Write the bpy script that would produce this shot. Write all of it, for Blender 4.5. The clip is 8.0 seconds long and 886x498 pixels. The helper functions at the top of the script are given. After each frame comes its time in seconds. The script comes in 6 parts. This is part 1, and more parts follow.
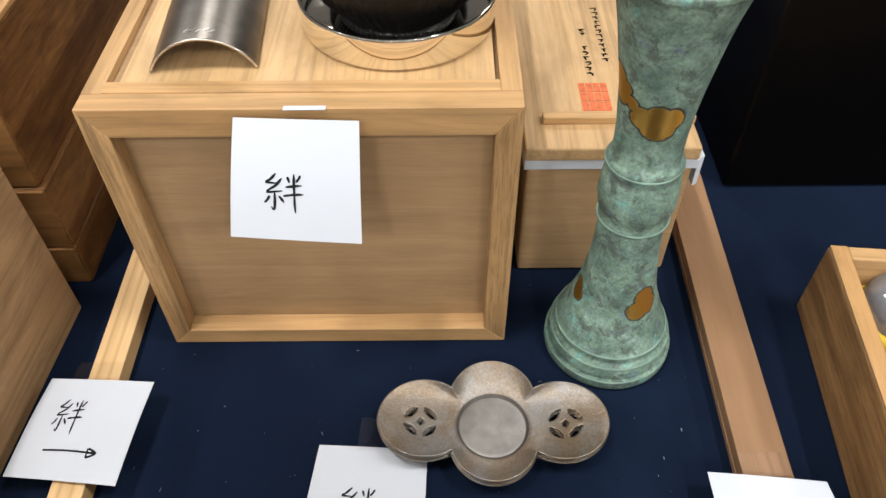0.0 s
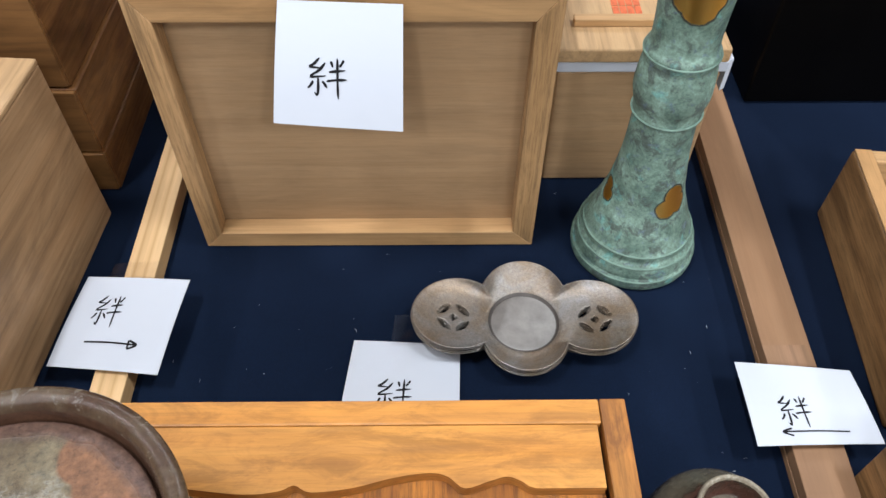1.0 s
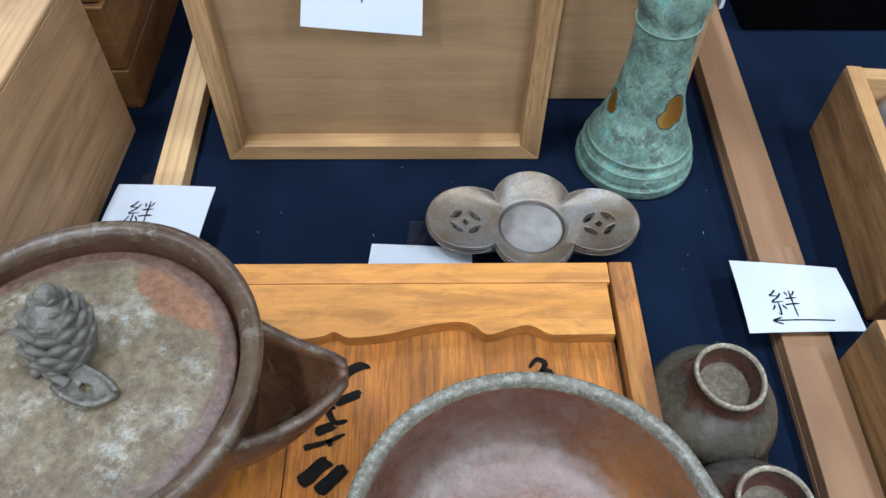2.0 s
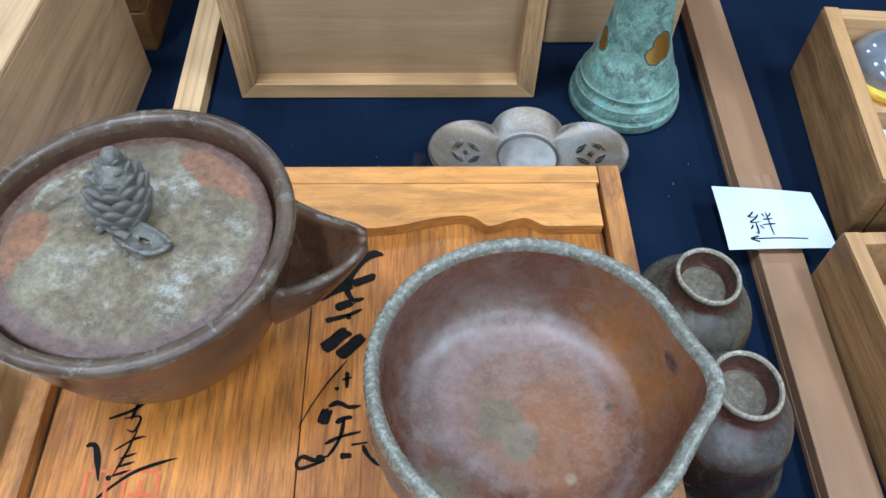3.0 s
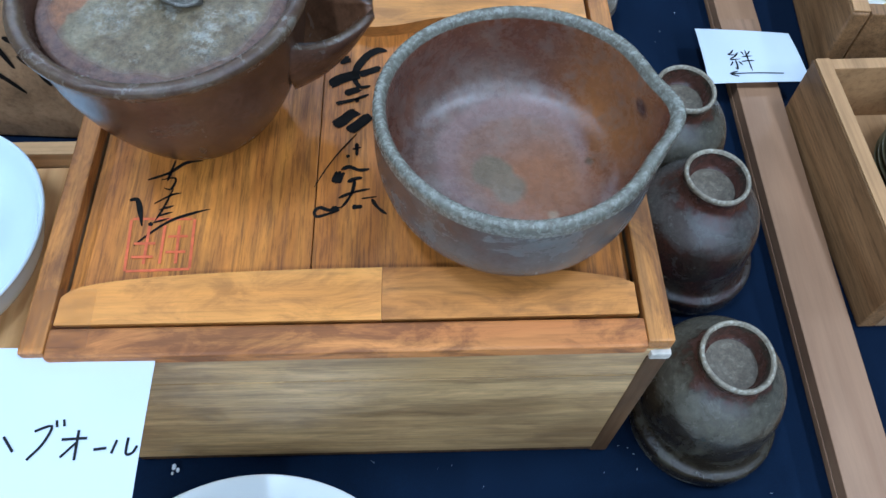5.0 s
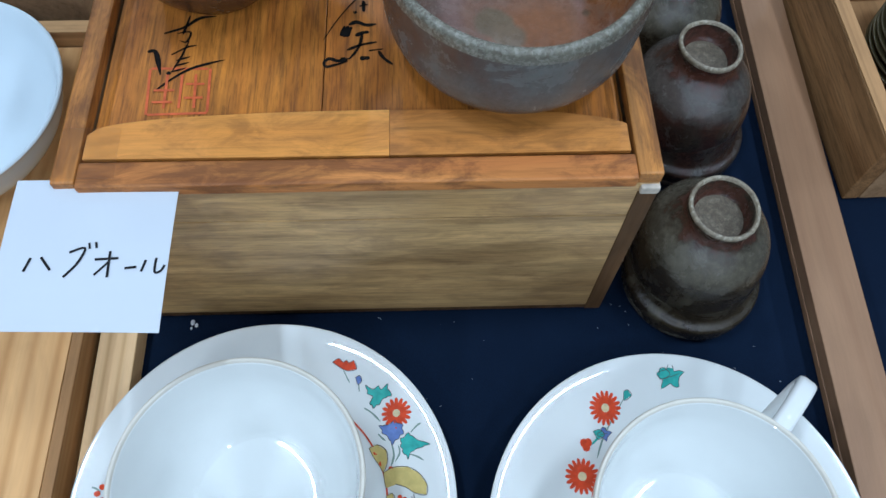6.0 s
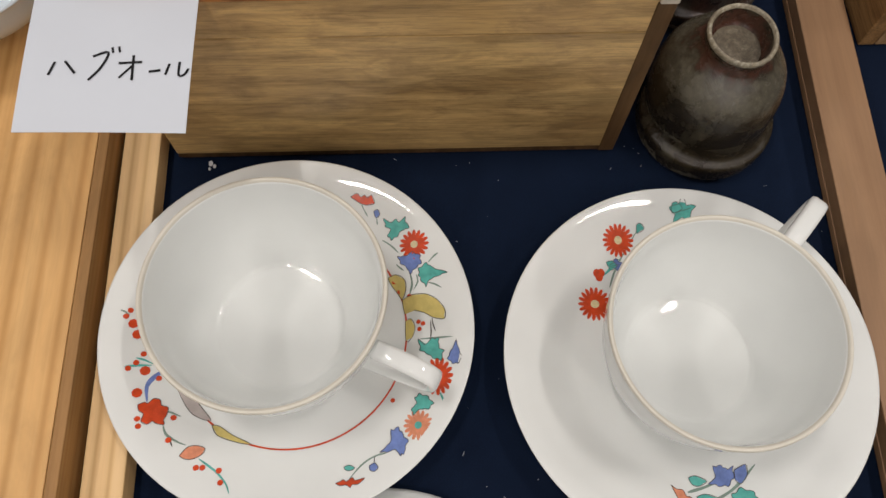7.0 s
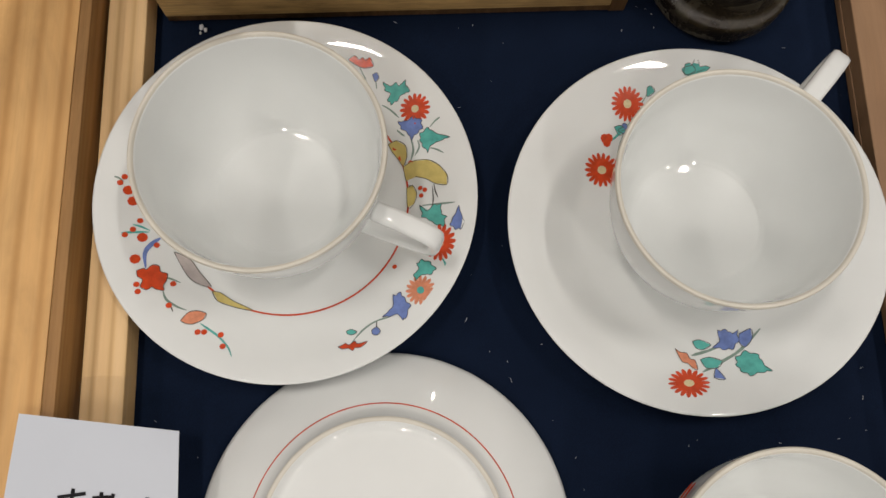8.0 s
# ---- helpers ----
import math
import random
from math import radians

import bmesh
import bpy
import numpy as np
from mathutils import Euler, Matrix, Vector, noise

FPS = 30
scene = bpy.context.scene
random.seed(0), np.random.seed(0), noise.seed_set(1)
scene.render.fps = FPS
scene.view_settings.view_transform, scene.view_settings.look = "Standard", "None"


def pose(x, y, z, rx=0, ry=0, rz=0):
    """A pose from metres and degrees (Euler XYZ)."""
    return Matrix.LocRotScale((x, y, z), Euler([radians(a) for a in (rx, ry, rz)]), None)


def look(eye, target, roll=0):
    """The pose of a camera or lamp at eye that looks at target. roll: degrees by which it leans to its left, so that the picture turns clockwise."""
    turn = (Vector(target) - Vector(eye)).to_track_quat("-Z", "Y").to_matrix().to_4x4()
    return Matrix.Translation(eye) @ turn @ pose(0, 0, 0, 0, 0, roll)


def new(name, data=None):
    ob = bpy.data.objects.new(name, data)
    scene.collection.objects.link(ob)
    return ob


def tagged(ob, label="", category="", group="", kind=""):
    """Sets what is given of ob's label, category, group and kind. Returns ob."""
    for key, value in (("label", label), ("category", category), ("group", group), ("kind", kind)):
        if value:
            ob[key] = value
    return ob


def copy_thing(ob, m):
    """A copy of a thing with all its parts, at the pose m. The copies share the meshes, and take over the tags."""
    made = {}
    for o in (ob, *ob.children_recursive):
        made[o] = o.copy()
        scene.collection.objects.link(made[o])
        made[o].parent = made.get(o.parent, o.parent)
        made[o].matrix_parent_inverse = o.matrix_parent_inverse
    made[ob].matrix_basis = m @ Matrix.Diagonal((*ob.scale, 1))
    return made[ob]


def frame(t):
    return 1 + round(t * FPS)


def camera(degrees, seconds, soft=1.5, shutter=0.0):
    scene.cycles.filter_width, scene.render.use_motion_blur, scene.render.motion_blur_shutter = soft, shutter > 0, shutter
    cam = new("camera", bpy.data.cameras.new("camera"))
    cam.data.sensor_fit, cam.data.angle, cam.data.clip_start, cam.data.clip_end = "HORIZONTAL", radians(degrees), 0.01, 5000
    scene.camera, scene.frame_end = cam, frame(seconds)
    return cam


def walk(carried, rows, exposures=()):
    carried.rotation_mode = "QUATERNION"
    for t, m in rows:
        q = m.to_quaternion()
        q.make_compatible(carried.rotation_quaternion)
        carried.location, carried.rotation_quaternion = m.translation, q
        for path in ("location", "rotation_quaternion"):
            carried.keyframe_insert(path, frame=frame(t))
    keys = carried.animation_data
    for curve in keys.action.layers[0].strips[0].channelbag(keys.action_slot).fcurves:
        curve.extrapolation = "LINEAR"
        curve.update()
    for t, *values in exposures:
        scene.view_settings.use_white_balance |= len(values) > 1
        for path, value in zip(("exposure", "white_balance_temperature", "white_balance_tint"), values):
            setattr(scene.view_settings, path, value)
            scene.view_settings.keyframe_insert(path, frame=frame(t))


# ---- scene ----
# ---------------------------------------------------------------- camera
cam = camera(60.5, 8.0)
PATH = [
    (0, (0.06, 0.098, 0.395), (0.058, 1.446, -1.082), -0.5),
    (0.5, (0.045, 0.084, 0.385), (0.053, 1.395, -1.126), -0.1),
    (1, (0.036, 0.067, 0.376), (0.056, 1.338, -1.167), 0.4),
    (1.5, (0.029, 0.046, 0.372), (0.058, 1.281, -1.201), 0.8),
    (3, (0.018, -0.024, 0.379), (0.07, 1.139, -1.248), 1.7),
    (3.5, (0.018, -0.04, 0.38), (0.069, 1.101, -1.262), 1.5),
    (4, (0.017, -0.055, 0.374), (0.07, 1.052, -1.29), 1.5),
    (4.5, (0.017, -0.075, 0.372), (0.065, 0.995, -1.317), 1.2),
    (5.8, (0.015, -0.135, 0.37), (0.067, 0.803, -1.396), 1.8),
    (6, (0.014, -0.143, 0.368), (0.062, 0.763, -1.414), 1.6),
    (6.5, (0.01, -0.167, 0.364), (0.054, 0.657, -1.458), 1.6),
    (7, (0.005, -0.185, 0.354), (0.049, 0.544, -1.508), 1.9),
    (7.5, (0.007, -0.19, 0.347), (0.043, 0.432, -1.553), 1.6),
    (8, (0.006, -0.2, 0.339), (0.03, 0.297, -1.598), 1.0),
]
EXPOSURES = [(0.0, 0.08, 6500, 11), (1.0, 0.02, 5950, 12), (1.7, 0.0, 5500, 9), (3.0, 0.13, 4920, 4), (4.0, 0.0, 4680, 3), (4.7, -0.18, 4560, 4), (5.8, -0.6, 4800, 3), (6.2, -0.78, 5300, 6), (6.6, -0.9, 6100, 11), (7.0, -0.98, 6850, 15), (8.0, -1.12, 6900, 14)]
walk(cam, [(t, look(eye, target, roll)) for t, eye, target, roll in PATH], EXPOSURES)

# ---------------------------------------------------------------- world and light
world = bpy.data.worlds.new("hall_air")
scene.world = world
world.use_nodes = True
world.node_tree.nodes["Background"].inputs[0].default_value = (0.9, 0.95, 1.0, 1)
world.node_tree.nodes["Background"].inputs[1].default_value = 0.3
LAMP_WATTS = 21.5
LAMP_ROWS = [(x, y) for x in (-1.9, -0.5, 0.9, 2.3) for y in (-5.35, -3.55, -1.75, 0.05, 2.65)]
CEILING = 2.2
FLOOR = -0.72


# ---------------------------------------------------------------- mesh helpers
def finish(bm, smooth=False):
    bmesh.ops.recalc_face_normals(bm, faces=bm.faces)
    for f in bm.faces:
        f.smooth = smooth
    return bm


def to_object(name, bm, materials, parent=None, label=""):
    mesh = bpy.data.meshes.new(name)
    bm.to_mesh(mesh)
    bm.free()
    for m in materials if isinstance(materials, (list, tuple)) else [materials]:
        mesh.materials.append(m)
    ob = new(name, mesh)
    if parent is not None:
        ob.parent = parent
    if label:
        ob["label"] = label
    return ob


def part(name, bm, material, parent, label=""):
    return to_object(name, bm, material, parent, label)


def thing(name, label, category, m=None, group="", kind=""):
    ob = new(name)
    ob.empty_display_size = 0.02
    if m is not None:
        ob.matrix_basis = m
    return tagged(ob, label, category, group, kind)


def block(x0, x1, y0, y1, z0, z1, bevel=0.0006, seg=2, bm=None):
    own = bm is None
    if own:
        bm = bmesh.new()
    made = bmesh.ops.create_cube(bm, size=1, matrix=Matrix.LocRotScale(((x0 + x1) / 2, (y0 + y1) / 2, (z0 + z1) / 2), None, (x1 - x0, y1 - y0, z1 - z0)))
    if bevel:
        edges = list({e for v in made["verts"] for e in v.link_edges})
        bmesh.ops.bevel(bm, geom=edges, offset=bevel, segments=seg, profile=0.6, affect="EDGES")
    return finish(bm) if own else bm


def prism(outline, z0, z1, bevel=0.0):
    """A plate with the given outline in x, y."""
    bm = bmesh.new()
    low = [bm.verts.new((x, y, z0)) for x, y in outline]
    high = [bm.verts.new((x, y, z1)) for x, y in outline]
    bm.faces.new(low[::-1])
    bm.faces.new(high)
    n = len(outline)
    for i in range(n):
        bm.faces.new((low[i], low[(i + 1) % n], high[(i + 1) % n], high[i]))
    if bevel:
        bmesh.ops.bevel(bm, geom=list(bm.edges), offset=bevel, segments=1, affect="EDGES")
    return finish(bm)


def smooth_profile(points, steps=5):
    """Catmull-Rom through the points (r, z)."""
    out = []
    p = [points[0], *points, points[-1]]
    for i in range(1, len(p) - 2):
        a, b, c, d = (Vector(q) for q in p[i - 1:i + 3])
        for k in range(steps):
            t = k / steps
            out.append(0.5 * ((2 * b) + (c - a) * t + (2 * a - 5 * b + 4 * c - d) * t * t + (3 * b - a - 3 * c + d) * t ** 3))
    out.append(Vector(points[-1]))
    return [(max(v[0], 0.0), v[1]) for v in out]


def lathe(profile, n=72, warp=None, slots=None, sm=True):
    """Turns a profile of (r, z) round z. warp(angle, r, z, i) returns a place; slots(i) the material of ring i."""
    bm = bmesh.new()
    rings = []
    for i, (r, z) in enumerate(profile):
        if r < 1e-6:
            co = warp(0, 0, z, i) if warp else (0, 0, z)
            rings.append([bm.verts.new(co)])
            continue
        ring = []
        for k in range(n):
            a = 2 * math.pi * k / n
            co = warp(a, r, z, i) if warp else (r * math.cos(a), r * math.sin(a), z)
            ring.append(bm.verts.new(co))
        rings.append(ring)
    for i in range(len(rings) - 1):
        a, b = rings[i], rings[i + 1]
        for k in range(n):
            j = (k + 1) % n
            if len(a) == 1 and len(b) == 1:
                break
            if len(a) == 1:
                f = bm.faces.new((a[0], b[j], b[k]))
            elif len(b) == 1:
                f = bm.faces.new((a[k], a[j], b[0]))
            else:
                f = bm.faces.new((a[k], a[j], b[j], b[k]))
            if slots:
                f.material_index = slots(i)
    bmesh.ops.recalc_face_normals(bm, faces=bm.faces)
    for f in bm.faces:
        f.smooth = sm
    return bm


def tube(points, radius, sides=8, bm=None, flat=1.0, taper=False):
    """A round bar along the points; flat squeezes it along its second side."""
    own = bm is None
    if own:
        bm = bmesh.new()
    pts = [Vector(p) for p in points]
    rings = []
    for i, p in enumerate(pts):
        d = (pts[min(i + 1, len(pts) - 1)] - pts[max(i - 1, 0)]).normalized()
        up = Vector((0, 0, 1)) if abs(d.z) < 0.9 else Vector((0, 1, 0))
        s = d.cross(up).normalized()
        u = s.cross(d)
        r = radius * (1 - 0.7 * abs(2 * i / (len(pts) - 1) - 1) ** 3 if taper else 1)
        rings.append([bm.verts.new(p + s * (r * math.cos(2 * math.pi * k / sides)) + u * (r * flat * math.sin(2 * math.pi * k / sides))) for k in range(sides)])
    for a, b in zip(rings, rings[1:]):
        for k in range(sides):
            bm.faces.new((a[k], a[(k + 1) % sides], b[(k + 1) % sides], b[k]))
    bm.faces.new(rings[0][::-1])
    bm.faces.new(rings[-1])
    return finish(bm, True) if own else bm


def stroke(bm, points, width, place, steps=6, taper=True):
    """A flat ink stroke through points (u, v); place(u, v) gives its spot on the surface."""
    q = smooth_profile_2d(points, steps)
    left, right = [], []
    n = len(q)
    for i, p in enumerate(q):
        d = q[min(i + 1, n - 1)] - q[max(i - 1, 0)]
        if d.length < 1e-9:
            d = Vector((1, 0))
        s = Vector((-d.y, d.x)).normalized()
        f = i / (n - 1)
        w = width / 2 * (min(1.0, 0.42 + 3.4 * f, 0.30 + 2.6 * (1 - f)) * (0.92 + 0.14 * math.sin(9 * f + 40 * points[0][0])) if taper else 1)
        left.append(bm.verts.new(place(*(p + s * w))))
        right.append(bm.verts.new(place(*(p - s * w))))
    for i in range(n - 1):
        bm.faces.new((left[i], right[i], right[i + 1], left[i + 1]))


def smooth_profile_2d(points, steps):
    out = []
    p = [points[0], *points, points[-1]]
    for i in range(1, len(p) - 2):
        a, b, c, d = (Vector(q) for q in p[i - 1:i + 3])
        for k in range(steps):
            t = k / steps
            out.append(0.5 * ((2 * b) + (c - a) * t + (2 * a - 5 * b + 4 * c - d) * t * t + (3 * b - a - 3 * c + d) * t ** 3))
    out.append(Vector(points[-1]))
    return out


# ---------------------------------------------------------------- materials
def material(name):
    m = bpy.data.materials.new(name)
    m.use_nodes = True
    nt = m.node_tree
    return m, nt, nt.nodes["Principled BSDF"]


def add(nt, kind, **values):
    node = nt.nodes.new(kind)
    for k, v in values.items():
        node.inputs[k.replace("_", " ")].default_value = v
    return node


def coords(nt, scale=(1, 1, 1), shift=True, turn=(0, 0, 0)):
    tc = nt.nodes.new("ShaderNodeTexCoord")
    mp = nt.nodes.new("ShaderNodeMapping")
    mp.inputs["Scale"].default_value = scale
    mp.inputs["Rotation"].default_value = turn
    nt.links.new(tc.outputs["Object"], mp.inputs["Vector"])
    if shift:
        info = nt.nodes.new("ShaderNodeObjectInfo")
        mul = nt.nodes.new("ShaderNodeMath")
        mul.operation = "MULTIPLY"
        mul.inputs[1].default_value = 37.0
        nt.links.new(info.outputs["Random"], mul.inputs[0])
        comb = nt.nodes.new("ShaderNodeCombineXYZ")
        for k in range(3):
            nt.links.new(mul.outputs[0], comb.inputs[k])
        nt.links.new(comb.outputs[0], mp.inputs["Location"])
    return mp.outputs[0]


def noise_tex(nt, vec, scale, detail=5.0, rough=0.55, distortion=0.0):
    n = nt.nodes.new("ShaderNodeTexNoise")
    n.inputs["Scale"].default_value = scale
    n.inputs["Detail"].default_value = detail
    n.inputs["Roughness"].default_value = rough
    n.inputs["Distortion"].default_value = distortion
    nt.links.new(vec, n.inputs["Vector"])
    return n.outputs["Fac"]


def ramp(nt, fac, stops):
    r = nt.nodes.new("ShaderNodeValToRGB")
    e = r.color_ramp.elements
    while len(e) < len(stops):
        e.new(0.5)
    for el, (p, c) in zip(e, stops):
        el.position = p
        el.color = (*c, 1) if len(c) == 3 else c
    nt.links.new(fac, r.inputs[0])
    return r.outputs[0]


def mix(nt, fac, a, b, mode="MIX"):
    m = nt.nodes.new("ShaderNodeMix")
    m.data_type = "RGBA"
    m.blend_type = mode
    for sock, v in ((m.inputs[0], fac), (m.inputs[6], a), (m.inputs[7], b)):
        if isinstance(v, bpy.types.NodeSocket):
            nt.links.new(v, sock)
        else:
            sock.default_value = (*v, 1) if isinstance(v, tuple) and len(v) == 3 else v
    return m.outputs[2]


def bump(nt, bsdf, height, strength, distance=0.001):
    b = nt.nodes.new("ShaderNodeBump")
    b.inputs["Strength"].default_value = strength
    b.inputs["Distance"].default_value = distance
    nt.links.new(height, b.inputs["Height"])
    nt.links.new(b.outputs[0], bsdf.inputs["Normal"])


def grey(v):
    return (v, v, v)


def wood(name, light, dark, axis="X", across=260.0, along=9.0, rough=0.5, stain=0.5, vary=0.12, gloss=0.35, figure=26.0, pore=0.55, dash=0.1, dirt=0.0, straight=2.2, rings=0.0):
    """Planed wood with its grain along one axis: fine pores, broad bands and blotches."""
    m, nt, b = material(name)
    s = {"X": (along, across, across), "Y": (across, along, across), "Z": (across, across, along)}[axis]
    fine = noise_tex(nt, coords(nt, s), 1.0, 6, 0.62, 0.25)
    s2 = {"X": (straight, figure, figure), "Y": (figure, straight, figure), "Z": (figure, figure, straight)}[axis]
    band = noise_tex(nt, coords(nt, s2), 1.6, 3, 0.5, 1.4)
    s3 = {"X": (9, 30, 30), "Y": (30, 9, 30), "Z": (30, 30, 9)}[axis]
    blotch = noise_tex(nt, coords(nt, s3), 1.0, 5, 0.65, 0.8)
    col = ramp(nt, band, [(0.3, dark), (0.52, tuple(0.5 * (x + y) for x, y in zip(light, dark))), (0.68, light)])
    pores = ramp(nt, fine, [(0.36, grey(1 - 0.5 * pore)), (0.5, grey(0.97)), (0.7, grey(1 + 0.12 * pore))])
    col = mix(nt, 0.8, col, pores, "MULTIPLY")
    worn = ramp(nt, blotch, [(0.32, grey(1 - stain * 0.55)), (0.55, grey(1.0)), (0.8, grey(1.1))])
    col = mix(nt, 0.8, col, worn, "MULTIPLY")
    s4 = {"X": (55, 1100, 1100), "Y": (1100, 55, 1100), "Z": (1100, 1100, 55)}[axis]
    line = noise_tex(nt, coords(nt, s4), 1.0, 4, 0.7, 0.15)
    col = mix(nt, 0.9, col, ramp(nt, line, [(0.40, grey(1 - 0.75 * dash)), (0.50, grey(1.0)), (0.66, grey(1 + 0.18 * dash))]), "MULTIPLY")
    if rings:
        wave = nt.nodes.new("ShaderNodeTexWave")
        wave.bands_direction = "Y" if axis == "X" else "X"
        wave.inputs["Scale"].default_value = rings
        wave.inputs["Distortion"].default_value = 1.6
        wave.inputs["Detail"].default_value = 3.0
        wave.inputs["Detail Scale"].default_value = 0.6
        nt.links.new(coords(nt, {"X": (0.05, 1, 1), "Y": (1, 0.05, 1), "Z": (1, 1, 0.05)}[axis]), wave.inputs["Vector"])
        col = mix(nt, 0.9, col, ramp(nt, wave.outputs["Fac"], [(0.0, (0.80, 0.73, 0.62)), (0.14, (0.92, 0.89, 0.83)), (0.4, grey(1.0)), (1.0, grey(1.04))]), "MULTIPLY")
    if dirt:
        grime = noise_tex(nt, coords(nt, {"X": (30, 85, 85), "Y": (85, 30, 85), "Z": (85, 85, 30)}[axis]), 1.0, 6, 0.7, 0.8)
        col = mix(nt, ramp(nt, grime, [(0.45, grey(0)), (0.60, grey(dirt))]), col, (0.07, 0.022, 0.009))
    info = nt.nodes.new("ShaderNodeObjectInfo")
    each = ramp(nt, info.outputs["Random"], [(0.0, grey(1 - vary)), (1.0, grey(1 + vary))])
    col = mix(nt, 1.0, col, each, "MULTIPLY")
    nt.links.new(col, b.inputs["Base Color"])
    rr = ramp(nt, fine, [(0.3, grey(rough + 0.14)), (0.7, grey(rough - 0.06))])
    nt.links.new(rr, b.inputs["Roughness"])
    b.inputs["Specular IOR Level"].default_value = gloss
    bump(nt, b, fine, 0.22, 0.0004)
    return m


def plain(name, colour, rough=0.5, metal=0.0, vary=0.06, scale=60.0, relief=0.05, gloss=0.5, coat=0.0):
    m, nt, b = material(name)
    n = noise_tex(nt, coords(nt), scale, 5, 0.6, 0.2)
    col = ramp(nt, n, [(0.25, tuple(c * (1 - vary) for c in colour)), (0.75, tuple(min(1, c * (1 + vary)) for c in colour))])
    nt.links.new(col, b.inputs["Base Color"])
    b.inputs["Roughness"].default_value = rough
    b.inputs["Metallic"].default_value = metal
    b.inputs["Specular IOR Level"].default_value = gloss
    b.inputs["Coat Weight"].default_value = coat
    b.inputs["Coat Roughness"].default_value = 0.08
    if relief:
        bump(nt, b, noise_tex(nt, coords(nt), scale * 6, 3), relief, 0.0005)
    return m


def stoneware(name, base, second, ash, rough=0.45, amount=0.5, scale=45.0, specks=0.3, gloss=0.5, gritty=0.9, bands=()):
    """Unglazed fired clay with fire marks and a dusting of fly ash; bands are rings of ash, slip or painted sheen:
    height, half width, colour, strength.
    """
    m, nt, b = material(name)
    v = coords(nt, shift=False)
    big = noise_tex(nt, v, scale, 4, 0.6, 0.8)
    col = ramp(nt, big, [(0.36, base), (0.6, second)])
    patch = noise_tex(nt, v, scale * 1.7, 6, 0.72, 0.4)
    mask = ramp(nt, patch, [(0.62 - 0.25 * amount, grey(0)), (0.74 - 0.2 * amount, grey(1))])
    col = mix(nt, mask, col, ash)
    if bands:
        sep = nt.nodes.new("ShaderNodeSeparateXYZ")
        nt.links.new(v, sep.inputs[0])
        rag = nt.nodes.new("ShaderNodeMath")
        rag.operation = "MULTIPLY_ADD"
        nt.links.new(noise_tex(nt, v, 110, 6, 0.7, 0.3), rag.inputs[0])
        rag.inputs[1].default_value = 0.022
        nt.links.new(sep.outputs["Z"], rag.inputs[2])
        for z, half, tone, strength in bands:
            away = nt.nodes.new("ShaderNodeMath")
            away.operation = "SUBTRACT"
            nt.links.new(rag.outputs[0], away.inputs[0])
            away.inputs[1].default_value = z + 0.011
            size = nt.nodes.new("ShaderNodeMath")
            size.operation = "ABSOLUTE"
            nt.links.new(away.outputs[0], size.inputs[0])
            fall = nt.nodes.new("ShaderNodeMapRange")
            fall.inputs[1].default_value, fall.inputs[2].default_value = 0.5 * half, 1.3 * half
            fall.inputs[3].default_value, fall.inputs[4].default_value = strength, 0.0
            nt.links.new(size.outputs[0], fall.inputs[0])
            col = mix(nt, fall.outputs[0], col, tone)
    fine = noise_tex(nt, v, 900, 3, 0.7)
    dots = ramp(nt, fine, [(0.6, grey(1.0)), (0.7, grey(1 - specks))])
    grit = ramp(nt, noise_tex(nt, v, 380, 7, 0.8), [(0.3, grey(0.55)), (0.5, grey(0.95)), (0.7, grey(1.5))])
    col = mix(nt, 1.0, col, dots, "MULTIPLY")
    col = mix(nt, gritty, col, grit, "MULTIPLY")
    nt.links.new(col, b.inputs["Base Color"])
    rr = ramp(nt, mask, [(0, grey(rough)), (1, grey(min(1, rough + 0.28)))])
    nt.links.new(rr, b.inputs["Roughness"])
    b.inputs["Specular IOR Level"].default_value = gloss
    bump(nt, b, noise_tex(nt, v, 520, 5, 0.7), 0.35, 0.0006)
    return m


def cloth_material():
    m, nt, b = material("navy_cloth")
    v = coords(nt, shift=False)
    big = noise_tex(nt, v, 9, 4, 0.6)
    col = ramp(nt, big, [(0.3, (0.0026, 0.0072, 0.0205)), (0.7, (0.0044, 0.0112, 0.030))])
    fine = noise_tex(nt, v, 1900, 4, 0.75)
    col = mix(nt, 1.0, col, ramp(nt, fine, [(0.3, grey(0.6)), (0.62, grey(1.15)), (0.8, grey(2.2))]), "MULTIPLY")
    nt.links.new(col, b.inputs["Base Color"])
    b.inputs["Roughness"].default_value = 0.95
    b.inputs["Specular IOR Level"].default_value = 0.12
    b.inputs["Sheen Weight"].default_value = 0.06
    b.inputs["Sheen Tint"].default_value = (0.25, 0.4, 0.9, 1)
    bump(nt, b, fine, 0.4, 0.0004)
    return m


